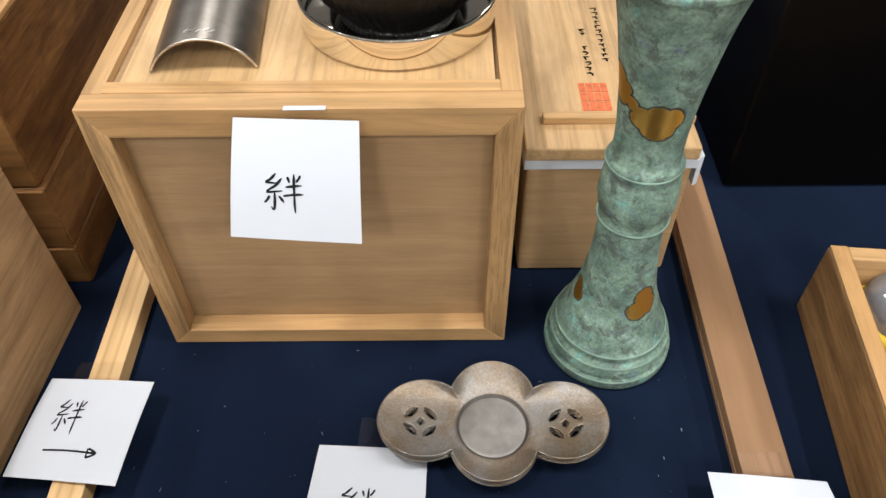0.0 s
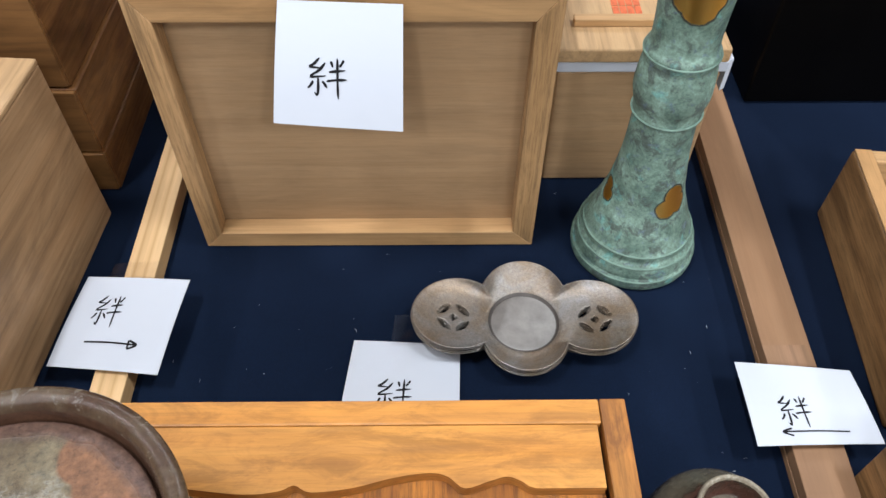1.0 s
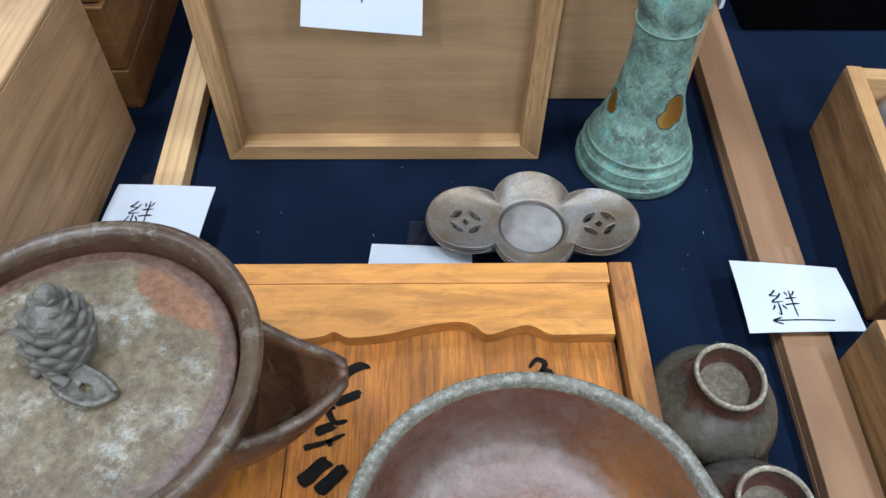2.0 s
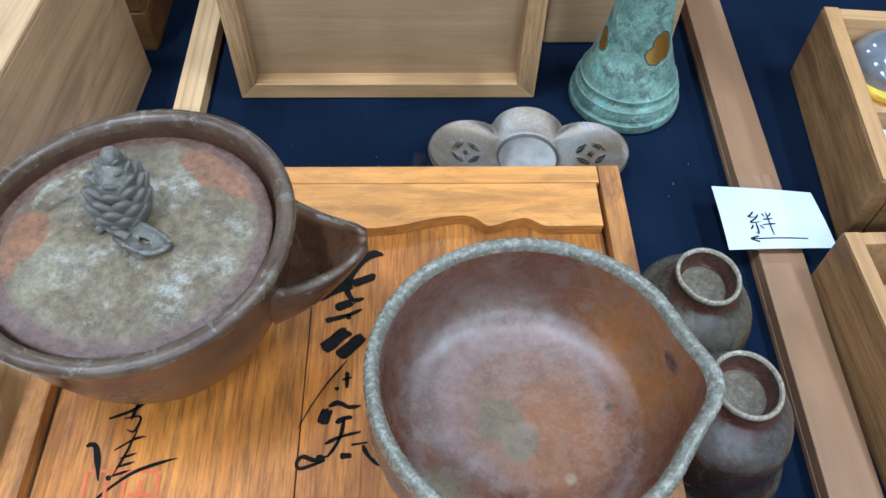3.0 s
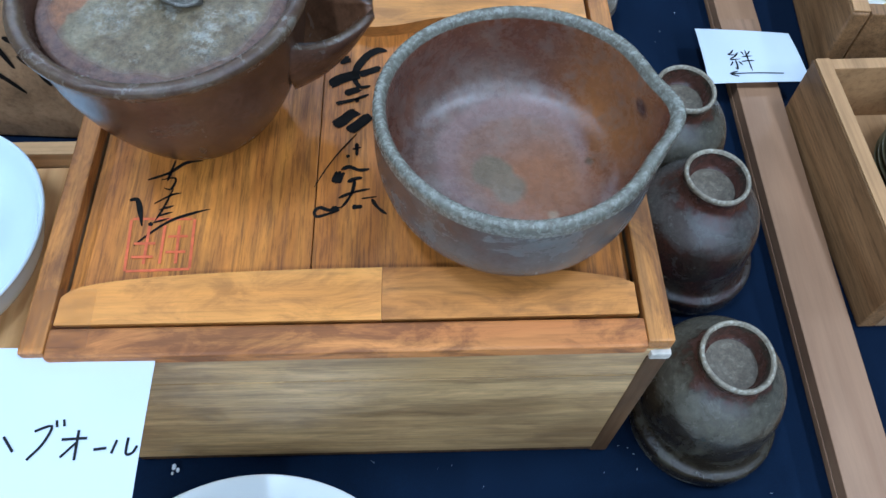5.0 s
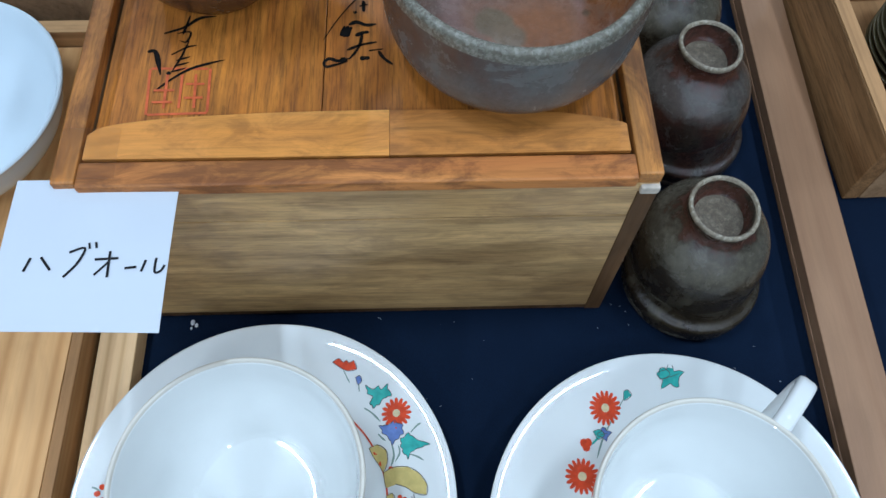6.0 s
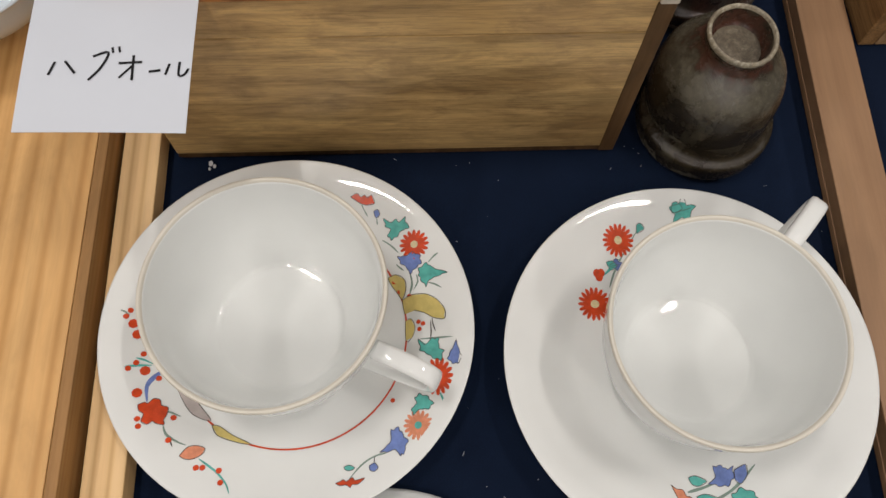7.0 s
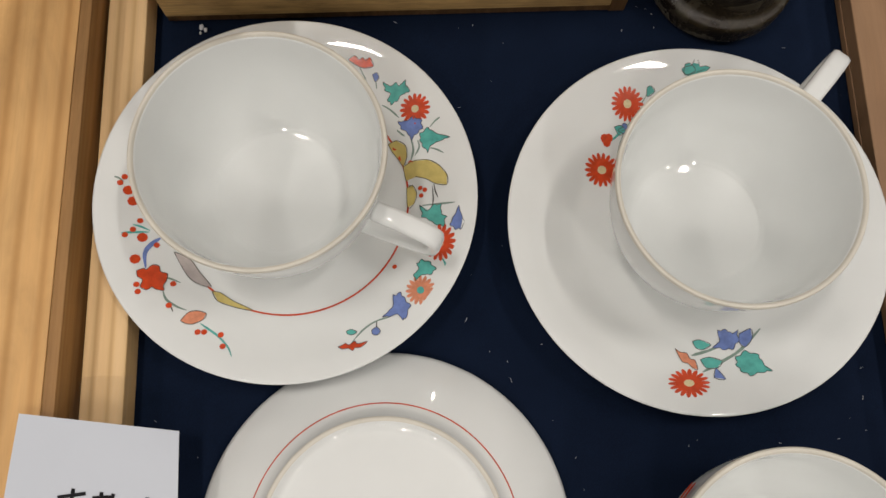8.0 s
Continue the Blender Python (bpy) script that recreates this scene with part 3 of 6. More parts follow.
CLAY_POT = stoneware("pot_clay", (0.042, 0.020, 0.012), (0.078, 0.040, 0.024), (0.08, 0.062, 0.045), 0.18, 0.15, 22, gritty=0.6)
CLAY_SPOUT = stoneware("spout_inside", (0.09, 0.042, 0.02), (0.14, 0.07, 0.035), (0.15, 0.11, 0.075), 0.25, 0.2, 40, gritty=0.6)
CLAY_POT_RIM = stoneware("pot_rim", (0.055, 0.030, 0.017), (0.088, 0.060, 0.036), (0.13, 0.112, 0.082), 0.2, 0.3, 80, gritty=0.6)
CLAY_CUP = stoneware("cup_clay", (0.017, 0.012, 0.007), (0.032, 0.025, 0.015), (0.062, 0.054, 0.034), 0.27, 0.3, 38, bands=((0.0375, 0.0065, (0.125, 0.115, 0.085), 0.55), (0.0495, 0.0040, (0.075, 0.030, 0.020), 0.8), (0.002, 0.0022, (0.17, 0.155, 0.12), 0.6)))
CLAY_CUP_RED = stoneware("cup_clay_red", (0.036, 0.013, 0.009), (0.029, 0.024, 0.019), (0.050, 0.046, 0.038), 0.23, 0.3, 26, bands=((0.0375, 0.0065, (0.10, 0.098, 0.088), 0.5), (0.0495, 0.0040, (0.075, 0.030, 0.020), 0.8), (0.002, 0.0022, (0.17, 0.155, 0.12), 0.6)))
CLAY_FOOT = stoneware("cup_foot_edge", (0.17, 0.14, 0.095), (0.26, 0.225, 0.16), (0.40, 0.37, 0.29), 0.5, 0.5, 260)
CLAY_FOOT_IN = stoneware("cup_foot_floor", (0.085, 0.066, 0.044), (0.125, 0.10, 0.068), (0.19, 0.165, 0.12), 0.65, 0.5, 240)
CLAY_KNOB = stoneware("knob_clay", (0.085, 0.078, 0.062), (0.125, 0.115, 0.095), (0.21, 0.20, 0.175), 0.5, 0.45, 200)
LID = lid_material()
TAPE = tape_material()
GLASS_GREY = plain("grey_glass_dome", (0.30, 0.32, 0.36), 0.08, 0.55, vary=0.3, scale=45, relief=0.0)
SILK = plain("yellow_silk", (0.62, 0.36, 0.12), 0.55, vary=0.25, scale=50, relief=0.3)
ENAMEL_YELLOW = plain("cloisonne_yellow", (0.68, 0.52, 0.05), 0.2, vary=0.2, scale=120, relief=0)
ENAMEL_BLUE = plain("cloisonne_blue", (0.12, 0.42, 0.58), 0.2, vary=0.2, scale=120, relief=0)
ENAMEL_RED = plain("cloisonne_red", (0.45, 0.04, 0.02), 0.2, vary=0.2, scale=120, relief=0)
ENAMEL_WHITE = plain("cloisonne_white", (0.62, 0.60, 0.52), 0.2, vary=0.1, scale=120, relief=0)
OLIVE = plain("olive_dish_glaze", (0.075, 0.062, 0.028), 0.3, vary=0.3, scale=90, relief=0.1)
LINT = plain("white_lint", (0.6, 0.62, 0.65), 0.9, vary=0.05, relief=0)
WALL = plain("painted_wall", (0.58, 0.57, 0.55), 0.8, vary=0.03, scale=3, relief=0.05)
CEIL = plain("ceiling_board", (0.66, 0.66, 0.65), 0.85, vary=0.03, scale=5, relief=0.1)
CARPET = plain("hall_floor", (0.20, 0.19, 0.18), 0.8, vary=0.15, scale=12, relief=0.2)
TUBE_HOUSING = plain("white_steel", (0.75, 0.75, 0.75), 0.4, vary=0.02, relief=0)

# ---------------------------------------------------------------- the hall round the table
tagged(to_object("floor", block(-6, 6, -7, 6, FLOOR - 0.1, FLOOR, 0), CARPET), "grey carpeted floor of the hall", "floor", kind="structure")
tagged(to_object("ceiling", block(-6, 6, -7, 6, CEILING, CEILING + 0.1, 0), CEIL), "white board ceiling with rows of lights", "ceiling", kind="structure")
for nm, b4 in (("wall_north", (-6, 6, 6, 6.1)), ("wall_south", (-6, 6, -7.1, -7)), ("wall_east", (6, 6.1, -7, 6)), ("wall_west", (-6.1, -6, -7, 6))):
    tagged(to_object(nm, block(*b4, FLOOR, CEILING, 0), WALL), "plain painted hall wall", "wall", kind="structure")
for lx, ly in LAMP_ROWS:
    fx = thing("ceiling_light", "long white ceiling light fixture, switched on", "ceiling light", pose(lx, ly, CEILING), "ceiling lights")
    part("housing", block(-0.06, 0.06, -0.26, 0.26, -0.05, -0.001, 0.006), TUBE_HOUSING, fx)
    area = bpy.data.lights.new("tube_light", "AREA")
    area.shape, area.size, area.size_y, area.energy = "RECTANGLE", 0.06, 0.42, LAMP_WATTS
    area.color = (1.0, 0.98, 0.945)
    lamp = new("tube_light", area)
    lamp.matrix_basis = pose(lx, ly, CEILING - 0.054)

table = thing("display_table", "long display table covered with navy cloth", "table", pose(0, 0, 0))
part("tabletop", block(-1.2, 1.2, -0.62, 1.05, -0.035, -0.003, 0.004), WOOD_PINE_DK, table)
for lx in (-1.1, 1.1):
    for ly in (-0.52, 0.95):
        part("leg", block(lx - 0.025, lx + 0.025, ly - 0.025, ly + 0.025, FLOOR, -0.035, 0.003), TUBE_HOUSING, table)


def cloth_sheet():
    bm = bmesh.new()
    nx, ny = 90, 70
    grid = []
    for j in range(ny + 1):
        row = []
        for i in range(nx + 1):
            x, y = -1.23 + 2.46 * i / nx, -0.65 + 1.73 * j / ny
            row.append(bm.verts.new((x, y, -0.0012 + 0.0009 * noise.noise(Vector((x * 7, y * 7, 0.3))))))
        grid.append(row)
    for j in range(ny):
        for i in range(nx):
            bm.faces.new((grid[j][i], grid[j][i + 1], grid[j + 1][i + 1], grid[j + 1][i]))
    rim = [e for e in bm.edges if e.is_boundary]
    made = bmesh.ops.extrude_edge_only(bm, edges=rim)
    for v in made["geom"]:
        if isinstance(v, bmesh.types.BMVert):
            v.co.z -= 0.25
    return finish(bm, True)


tagged(to_object("tablecloth", cloth_sheet(), NAVY), "dark navy felt tablecloth with specks of white lint", "tablecloth")


def lint_bits():
    bm = bmesh.new()
    rnd = random.Random(5)
    for _ in range(330):
        x, y = rnd.uniform(-0.12, 0.21), rnd.uniform(-0.25, 0.44)
        a, ln = rnd.uniform(0, math.pi), rnd.choice((0.0005, 0.0008, 0.0012, 0.0016, 0.003))
        p = [Vector((x + math.cos(a + 0.12 * k) * ln * k / 3, y + math.sin(a + 0.12 * k) * ln * k / 3, 0.0003)) for k in range(3)]
        tube(p, rnd.choice((0.00005, 0.00008, 0.00011)), 4, bm)
    for x, y, r in ((-0.106, 0.004, 0.0013), (-0.104, 0.0025, 0.0010), (-0.1065, 0.001, 0.0007)):
        bmesh.ops.create_icosphere(bm, subdivisions=1, radius=r, matrix=pose(x, y, r * 0.6) @ Matrix.Diagonal((1, 1.4, 0.7, 1)))
    return finish(bm)


tagged(to_object("lint", lint_bits(), LINT), "white lint and threads on the navy cloth", "lint", kind="stuff")

# rails on the cloth
rail = thing("wooden_rail", "pale planed pine rail lying on the navy cloth", "wooden rail", pose(-0.1385, 0.08, 0, 0, 0, 0.65), "rails")
part("bar", block(-0.0092, 0.0092, -0.42, 0.47, 0, 0.0132, 0.0008), WOOD_RAIL_L, rail)
rail = thing("wooden_rail", "reddish brown wooden rail lying on the navy cloth", "wooden rail", pose(0.2263, 0.05, 0, 0, 0, -1.5), "rails")
part("lower_bar", block(-0.0138, 0.0135, -0.42, 0.50, 0, 0.0042, 0.0005), WOOD_RAIL_R, rail)
part("upper_bar", block(-0.0135, 0.0135, -0.42, 0.50, 0.0044, 0.0130, 0.0007), WOOD_RAIL_R, rail)

# ---------------------------------------------------------------- things


def frame_members(parent, x0, x1, z0, z1, wl, wr, wb, wt, y, depth, mats):
    """A mitred frame standing in the plane y, its members wl, wr, wb, wt wide."""
    outer = [(x0, z0), (x1, z0), (x1, z1), (x0, z1)]
    inner = [(x0 + wl, z0 + wb), (x1 - wr, z0 + wb), (x1 - wr, z1 - wt), (x0 + wl, z1 - wt)]
    for k, (nm, mat) in enumerate((("bottom_rail", mats[0]), ("stile", mats[1]), ("top_rail", mats[0]), ("stile", mats[1]))):
        j = (k + 1) % 4
        quad = [outer[k], outer[j], inner[j], inner[k]]
        bm = bmesh.new()
        fr = [bm.verts.new((a, y, c)) for a, c in quad]
        bk = [bm.verts.new((a, y + depth, c)) for a, c in quad]
        bm.faces.new(fr)
        bm.faces.new(bk[::-1])
        for i in range(4):
            bm.faces.new((fr[i], bk[i], bk[(i + 1) % 4], fr[(i + 1) % 4]))
        bmesh.ops.bevel(bm, geom=list(bm.edges), offset=0.0004, segments=1, affect="EDGES")
        part(nm, finish(bm), mat, parent)


# tall box with a framed front and a framed lid
box = thing("wooden_box", "pale paulownia box with mitred frame round a recessed front", "wooden box", pose(-0.006, 0.38, 0))
HW, BH, BD = 0.104, 0.182, 0.205
frame_members(box, -HW, HW, 0, BH, 0.0118, 0.0132, 0.0125, 0.0165, 0.0, 0.0125, (WOOD_PALE, WOOD_PALE_Z))
part("front_panel", block(-HW + 0.001, HW - 0.001, 0.0128, 0.018, 0.001, BH - 0.004, 0.0003), WOOD_PANEL, box, "recessed plain front panel")
part("side", block(-HW, -HW + 0.006, 0.0182, BD, 0, BH - 0.0002), WOOD_PALE_Z, box)
part("side", block(HW - 0.006, HW, 0.0182, BD, 0, BH - 0.0002), WOOD_PALE_Z, box)
part("back", block(-HW + 0.006, HW - 0.006, BD - 0.006, BD, 0, BH - 0.004), WOOD_PALE, box)
lid = part("lid_board", block(-HW + 0.0155, HW - 0.0125, 0.0125, BD - 0.012, BH - 0.004, BH - 0.0006, 0.0005), WOOD_TOP, box, "lid board with straight grain")
part("end_strip", block(-HW + 0.0095, HW - 0.0105, 0.0128, 0.0215, BH - 0.0036, BH + 0.0004, 0.0005), WOOD_PALE, lid)
part("groove_floor", block(-HW + 0.006, HW - 0.006, 0.0182, BD - 0.006, BH - 0.009, BH - 0.0045, 0), WOOD_PANEL, box)
part("top_edge", block(-HW, -HW + 0.0095, 0.0127, BD, BH - 0.0044, BH, 0.0005), WOOD_PALE_Y, box)
part("top_edge", block(HW - 0.0105, HW, 0.0127, BD, BH - 0.0044, BH, 0.0005), WOOD_PALE_Y, box)

# lidded box with inscription
box = thing("wooden_box", "low paulownia box with inscribed lid and white paper under it", "wooden box", pose(0.1595, 0.438, 0))
part("body", block(-0.0495, 0.0495, 0.001, 0.185, 0, 0.0915, 0.0025, 3), WOOD_PANEL, box)
part("paper", block(-0.0515, 0.0525, 0.0002, 0.186, 0.0916, 0.0985, 0.0008), PAPER, box, "folded white wrapping paper")
part("paper_flap", prism([(0.0525, 0.002), (0.056, 0.004), (0.0555, 0.05), (0.0525, 0.055)], 0.076, 0.0985, 0.0003), PAPER, box)
lid = part("lid", block(-0.0515, 0.0515, -0.0005, 0.187, 0.0987, 0.1085, 0.0018, 3), WOOD_TOP, box, "lid with inscription and red seal")
part("batten", block(-0.0395, 0.0515, 0.0215, 0.0285, 0.1087, 0.1135, 0.0006), WOOD_PALE, lid)
bm = bmesh.new()
up = lambda u, v: (u, v, 0.1088)
rnd = random.Random(3)
for col_x, y0, y1, n, w in ((0.0085, 0.086, 0.155, 12, 0.0019), (-0.003, 0.118, 0.127, 2, 0.0019), (-0.004, 0.070, 0.106, 6, 0.0022)):
    for i in range(n):
        cy = y0 + (y1 - y0) * (i + 0.5) / n
        h = (y1 - y0) / n
        stroke(bm, [(col_x - 0.0024 + rnd.uniform(-.0006, .0006), cy + h * 0.2), (col_x + 0.0022, cy + h * rnd.uniform(.1, .35))], w * 0.7, up, 3)
        stroke(bm, [(col_x + rnd.uniform(-.0015, .0015), cy + h * 0.38), (col_x + rnd.uniform(-.002, .002), cy), (col_x + rnd.uniform(-.002, .002), cy - h * 0.35)], w * 0.7, up, 3)
part("inscription", bm, INK_OLD, lid, "small brushed black inscription")
for i in range(4):
    x = -0.0135 + 0.0046 * i
    for k in range(3):
        part("seal_bar", block(x, x + 0.0040, 0.0345 + 0.0098 * k, 0.0434 + 0.0098 * k, 0.1086, 0.1089, 0), RED_INK, lid, "red seal stamp")

# box, lit top painted into its lid colour, and the stack behind it
box = thing("wooden_box", "brown paulownia box with slanting grain on its side", "wooden box", pose(-0.179, 0.409, 0, 0, 0, -3.8))
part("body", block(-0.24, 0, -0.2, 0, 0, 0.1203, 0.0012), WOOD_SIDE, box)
part("lid", block(-0.2405, 0.0003, -0.2005, 0.0003, 0.1205, 0.1245, 0.0018, 3), WOOD_LBOX_TOP, box, "pale lid with the lit look painted into its colour")
bm = bmesh.new()
face = lambda u, v: (u, -0.2004, v)
for s in ([(-0.010, 0.070), (-0.004, 0.060), (-0.001, 0.047)], [(-0.012, 0.083), (-0.006, 0.079), (-0.003, 0.074)], [(-0.030, 0.085), (-0.020, 0.080), (-0.016, 0.060)], [(-0.040, 0.060), (-0.028, 0.055), (-0.018, 0.040)]):
    stroke(bm, s, 0.0045, face)
part("brush_marks", bm, INK_OLD, box, "bold black brush marks")
stack = thing("stacked_box", "aged dark brown box of three stacked tiers", "wooden box", pose(-0.1785, 0.4325, 0))
for i, (z0, z1, inset) in enumerate(((0, 0.0335, 0.0), (0.034, 0.0830, 0.0012), (0.0835, 0.172, 0.0045))):
    tier = part("tier", block(-0.20, -inset, inset, 0.30, z0, z1, 0.0012), WOOD_DARK, stack)
    part("front_board", block(-0.198, -inset - 0.001, inset - 0.0022, inset + 0.0005, z0 + 0.0006, z1 - 0.0006, 0.0008), WOOD_DARK_X, tier)
# honey tone on the dark stack: its lit top is put into the colour
part("lid", block(-0.20, -0.004, 0.004, 0.30, 0.1722, 0.176, 0.001), WOOD_HONEY_TOP, stack)

crate = thing("lacquer_box", "tall glossy black lacquered box", "lacquer box", pose(0.272, 0.520, 0))
part("body", block(0, 0.26, 0, 0.2, 0, 0.19, 0.003, 3), BLACK, crate)
part("lid", block(-0.0015, 0.2615, -0.0015, 0.2015, 0.1905, 0.245, 0.004, 3), BLACK, crate)

# ---- half-pipe of silver on the framed box
gut = thing("silver_gutter", "half-round tarnished silver plate with bright edge", "silver plate", pose(-0.0555, 0.4105, 0.1826, 0, 0, 4.0))
bm = bmesh.new()
R, n = 0.0288, 28
half = math.radians(66)
base = R * math.cos(half)
rows = []
for yy in (0.0, 0.001, 0.03, 0.06, 0.09, 0.105):
    rows.append([[bm.verts.new((r * math.sin(a), yy, r * math.cos(a) - base)) for a in [-half + 2 * half * k / n for k in range(n + 1)]] for r in (R, R - 0.0013)])
for a, b in zip(rows, rows[1:]):
    for k in range(n):
        bm.faces.new((a[0][k], a[0][k + 1], b[0][k + 1], b[0][k]))
        bm.faces.new((a[1][k], b[1][k], b[1][k + 1], a[1][k + 1]))
    for k in (0, n):
        bm.faces.new((a[0][k], b[0][k], b[1][k], a[1][k]))
for row in (rows[0], rows[-1]):
    for k in range(n):
        f = bm.faces.new((row[0][k], row[1][k], row[1][k + 1], row[0][k + 1]))
        f.material_index = 1
part("plate", finish(bm, True), [SILVER_OLD, SILVER_EDGE], gut)
bm = bmesh.new()
arc = lambda u, v: (R * 1.004 * math.sin(u / R), v, R * 1.004 * math.cos(u / R) - base)
for i, (u, v) in enumerate(((-0.006, 0.0085), (-0.0045, 0.007), (-0.002, 0.0085), (0.0, 0.007), (0.004, 0.0085), (0.0065, 0.0075))):
    stroke(bm, [(u - 0.001, v - 0.0012), (u + 0.0012, v + 0.001)], 0.0011, arc, 3, False)
part("stamp_marks", bm, SILVER_EDGE, gut, "tiny stamped marks")

dish = thing("silver_dish", "round polished silver dish with an upright rim", "dish", pose(0.0372, 0.4585, 0.1818))
part("dish_body", lathe([(0, 0), (0.0485, 0), (0.0498, 0.0006), (0.0503, 0.002), (0.0512, 0.0165), (0.0512, 0.0178), (0.0502, 0.0181), (0.0496, 0.0172), (0.0488, 0.0035), (0.0478, 0.0022), (0, 0.0022)], 96), STEEL, dish)
kettle = thing("metal_bowl", "black hammered metal bowl standing in the silver dish", "bowl", pose(0.0372, 0.4600, 0.1841))
body = smooth_profile([(0, 0.001), (0.027, 0.0008), (0.0285, 0.0), (0.030, 0.0008), (0.0305, 0.004), (0.030, 0.006), (0.036, 0.012), (0.0455, 0.024), (0.052, 0.042), (0.051, 0.062), (0.046, 0.070), (0.044, 0.070), (0.049, 0.060), (0.050, 0.042), (0.043, 0.024), (0.02, 0.009), (0, 0.008)], 4)
part("bowl_body", lathe(body, 240, lambda a, r, z, i: ((r + 0.00032 * math.sin(a * 60)) * math.cos(a), (r + 0.00032 * math.sin(a * 60)) * math.sin(a), z)), IRON, kettle)

# ---- vase
vase = thing("bronze_vase", "tall green patinated bronze vase with gilded patches", "vase", pose(0.1619, 0.3808, 0.0004, -0.37, -1.07, 0))
prof = [(0, 0.001), (0.034, 0.001), (0.0372, 0.0), (0.0385, 0.002), (0.0388, 0.0065), (0.0375, 0.0085), (0.0378, 0.0105), (0.0375, 0.0165), (0.0355, 0.0195), (0.0353, 0.0215), (0.0355, 0.024), (0.034, 0.0265),
        (0.0305, 0.037), (0.0252, 0.053), (0.0215, 0.068), (0.0192, 0.083), (0.0185, 0.098), (0.0186, 0.1075), (0.0198, 0.1098), (0.0199, 0.1125), (0.0197, 0.1155), (0.0203, 0.119), (0.0208, 0.125), (0.0203, 0.137), (0.0199, 0.1425), (0.0209, 0.1455), (0.0207, 0.149), (0.0190, 0.1515),
        (0.0184, 0.158), (0.0189, 0.170), (0.0203, 0.184), (0.0228, 0.199), (0.0256, 0.214), (0.0288, 0.228), (0.0315, 0.2365), (0.0335, 0.239), (0.0338, 0.2415), (0.0322, 0.2425), (0.0300, 0.2405), (0.0265, 0.224), (0.0205, 0.200), (0.0165, 0.175), (0.0160, 0.15), (0.0160, 0.10), (0.018, 0.07), (0, 0.06)]
prof = [(r, z if z < 0.09 else 0.09 + (z - 0.09) * (1.035 if z < 0.16 else 1.075) - (0.0 if z < 0.16 else 0.0028)) for r, z in prof]
SLIM = [(0, 1.012), (0.02, 0.94), (0.05, 0.90), (0.075, 0.96), (0.1, 0.953), (0.113, 0.925), (0.132, 1.0), (0.152, 0.90), (0.165, 0.913), (0.22, 0.913), (0.27, 0.94)]


def slim(z):
    for (z0, k0), (z1, k1) in zip(SLIM, SLIM[1:]):
        if z <= z1:
            return k0 + (k1 - k0) * (z - z0) / (z1 - z0)
    return SLIM[-1][1]


prof = [(r * slim(z), z) for r, z in prof]
part("vase_body", lathe(smooth_profile(prof, 3), 96, lambda a, r, z, i: ((r + 0.00025 * noise.noise(Vector((math.cos(a) * 3, math.sin(a) * 3, z * 60)))) * math.cos(a), (r + 0.00025 * noise.noise(Vector((math.cos(a) * 3, math.sin(a) * 3, z * 60 + 9)))) * math.sin(a), z)), PATINA, vase)

for rr, zz, th in ((0.0385, 0.0068, 0.0007), (0.0373, 0.0168, 0.0008), (0.0352, 0.0242, 0.0007), (0.0199, 0.1115, 0.0008), (0.0206, 0.1488, 0.0008)):
    rr *= slim(zz)
    part("moulding", lathe([(rr + th * math.cos(2 * math.pi * k / 10), zz + 0.8 * th * math.sin(2 * math.pi * k / 10)) for k in range(11)], 96), PATINA_RING, vase, "raised patinated ring")


# ---- stacked lobed dishes
def lobed_radius(a):
    """Outline of a dish with two large side lobes and two smaller ones."""
    best = 0.0
    for cx, cy, rx, ry in ((0.0385, 0.0, 0.0262, 0.0245), (-0.0385, 0.0, 0.0262, 0.0245), (0, 0.0125, 0.0245, 0.0255), (0, -0.0125, 0.0245, 0.0255)):
        dx, dy = math.cos(a) / rx, math.sin(a) / ry
        ox, oy = cx / rx, cy / ry
        qa, qb, qc = dx * dx + dy * dy, -2 * (dx * ox + dy * oy), ox * ox + oy * oy - 1
        disc = qb * qb - 4 * qa * qc
        if disc > 0:
            best = max(best, (-qb + math.sqrt(disc)) / (2 * qa))
    return best


def dish_height(x, y, f):
    """Top face of a dish; f runs from 0 at the foot of the slope to 1 at the rim."""
    r = math.hypot(x, y)
    step = min(1.0, max(0.0, (r - 0.0185) / 0.0042))
    g = max(0.0, f)
    groove = 0.0007 * math.exp(-((r - 0.0198) / 0.0010) ** 2)
    return 0.0012 + 0.0022 * step * step * (3 - 2 * step) - groove + 0.0082 * (0.45 * g + 0.55 * g ** 2.2)


def in_eye(x, y, cx, cy, turn, ln, wd):
    dx, dy = x - cx, y - cy
    u, v = (dx * math.cos(turn) + dy * math.sin(turn)) / ln, (-dx * math.sin(turn) + dy * math.cos(turn)) / wd
    return abs(u) < 1 and abs(v) < (1 - u * u) ** 0.8


def pierced(x, y):
    """The coin-shaped piercing in each side lobe: four lens openings round a small square one."""
    if abs(x) < 0.028:
        return False
    sx = 0.0408 if x > 0 else -0.0408
    if abs(x - sx) + abs(y) < 0.0026:
        return True
    for k in range(4):
        a = math.pi / 4 + k * math.pi / 2
        if in_eye(x, y, sx + 0.0076 * math.cos(a), 0.0076 * math.sin(a), a + math.pi / 2, 0.0052, 0.0021):
            return True
    return False


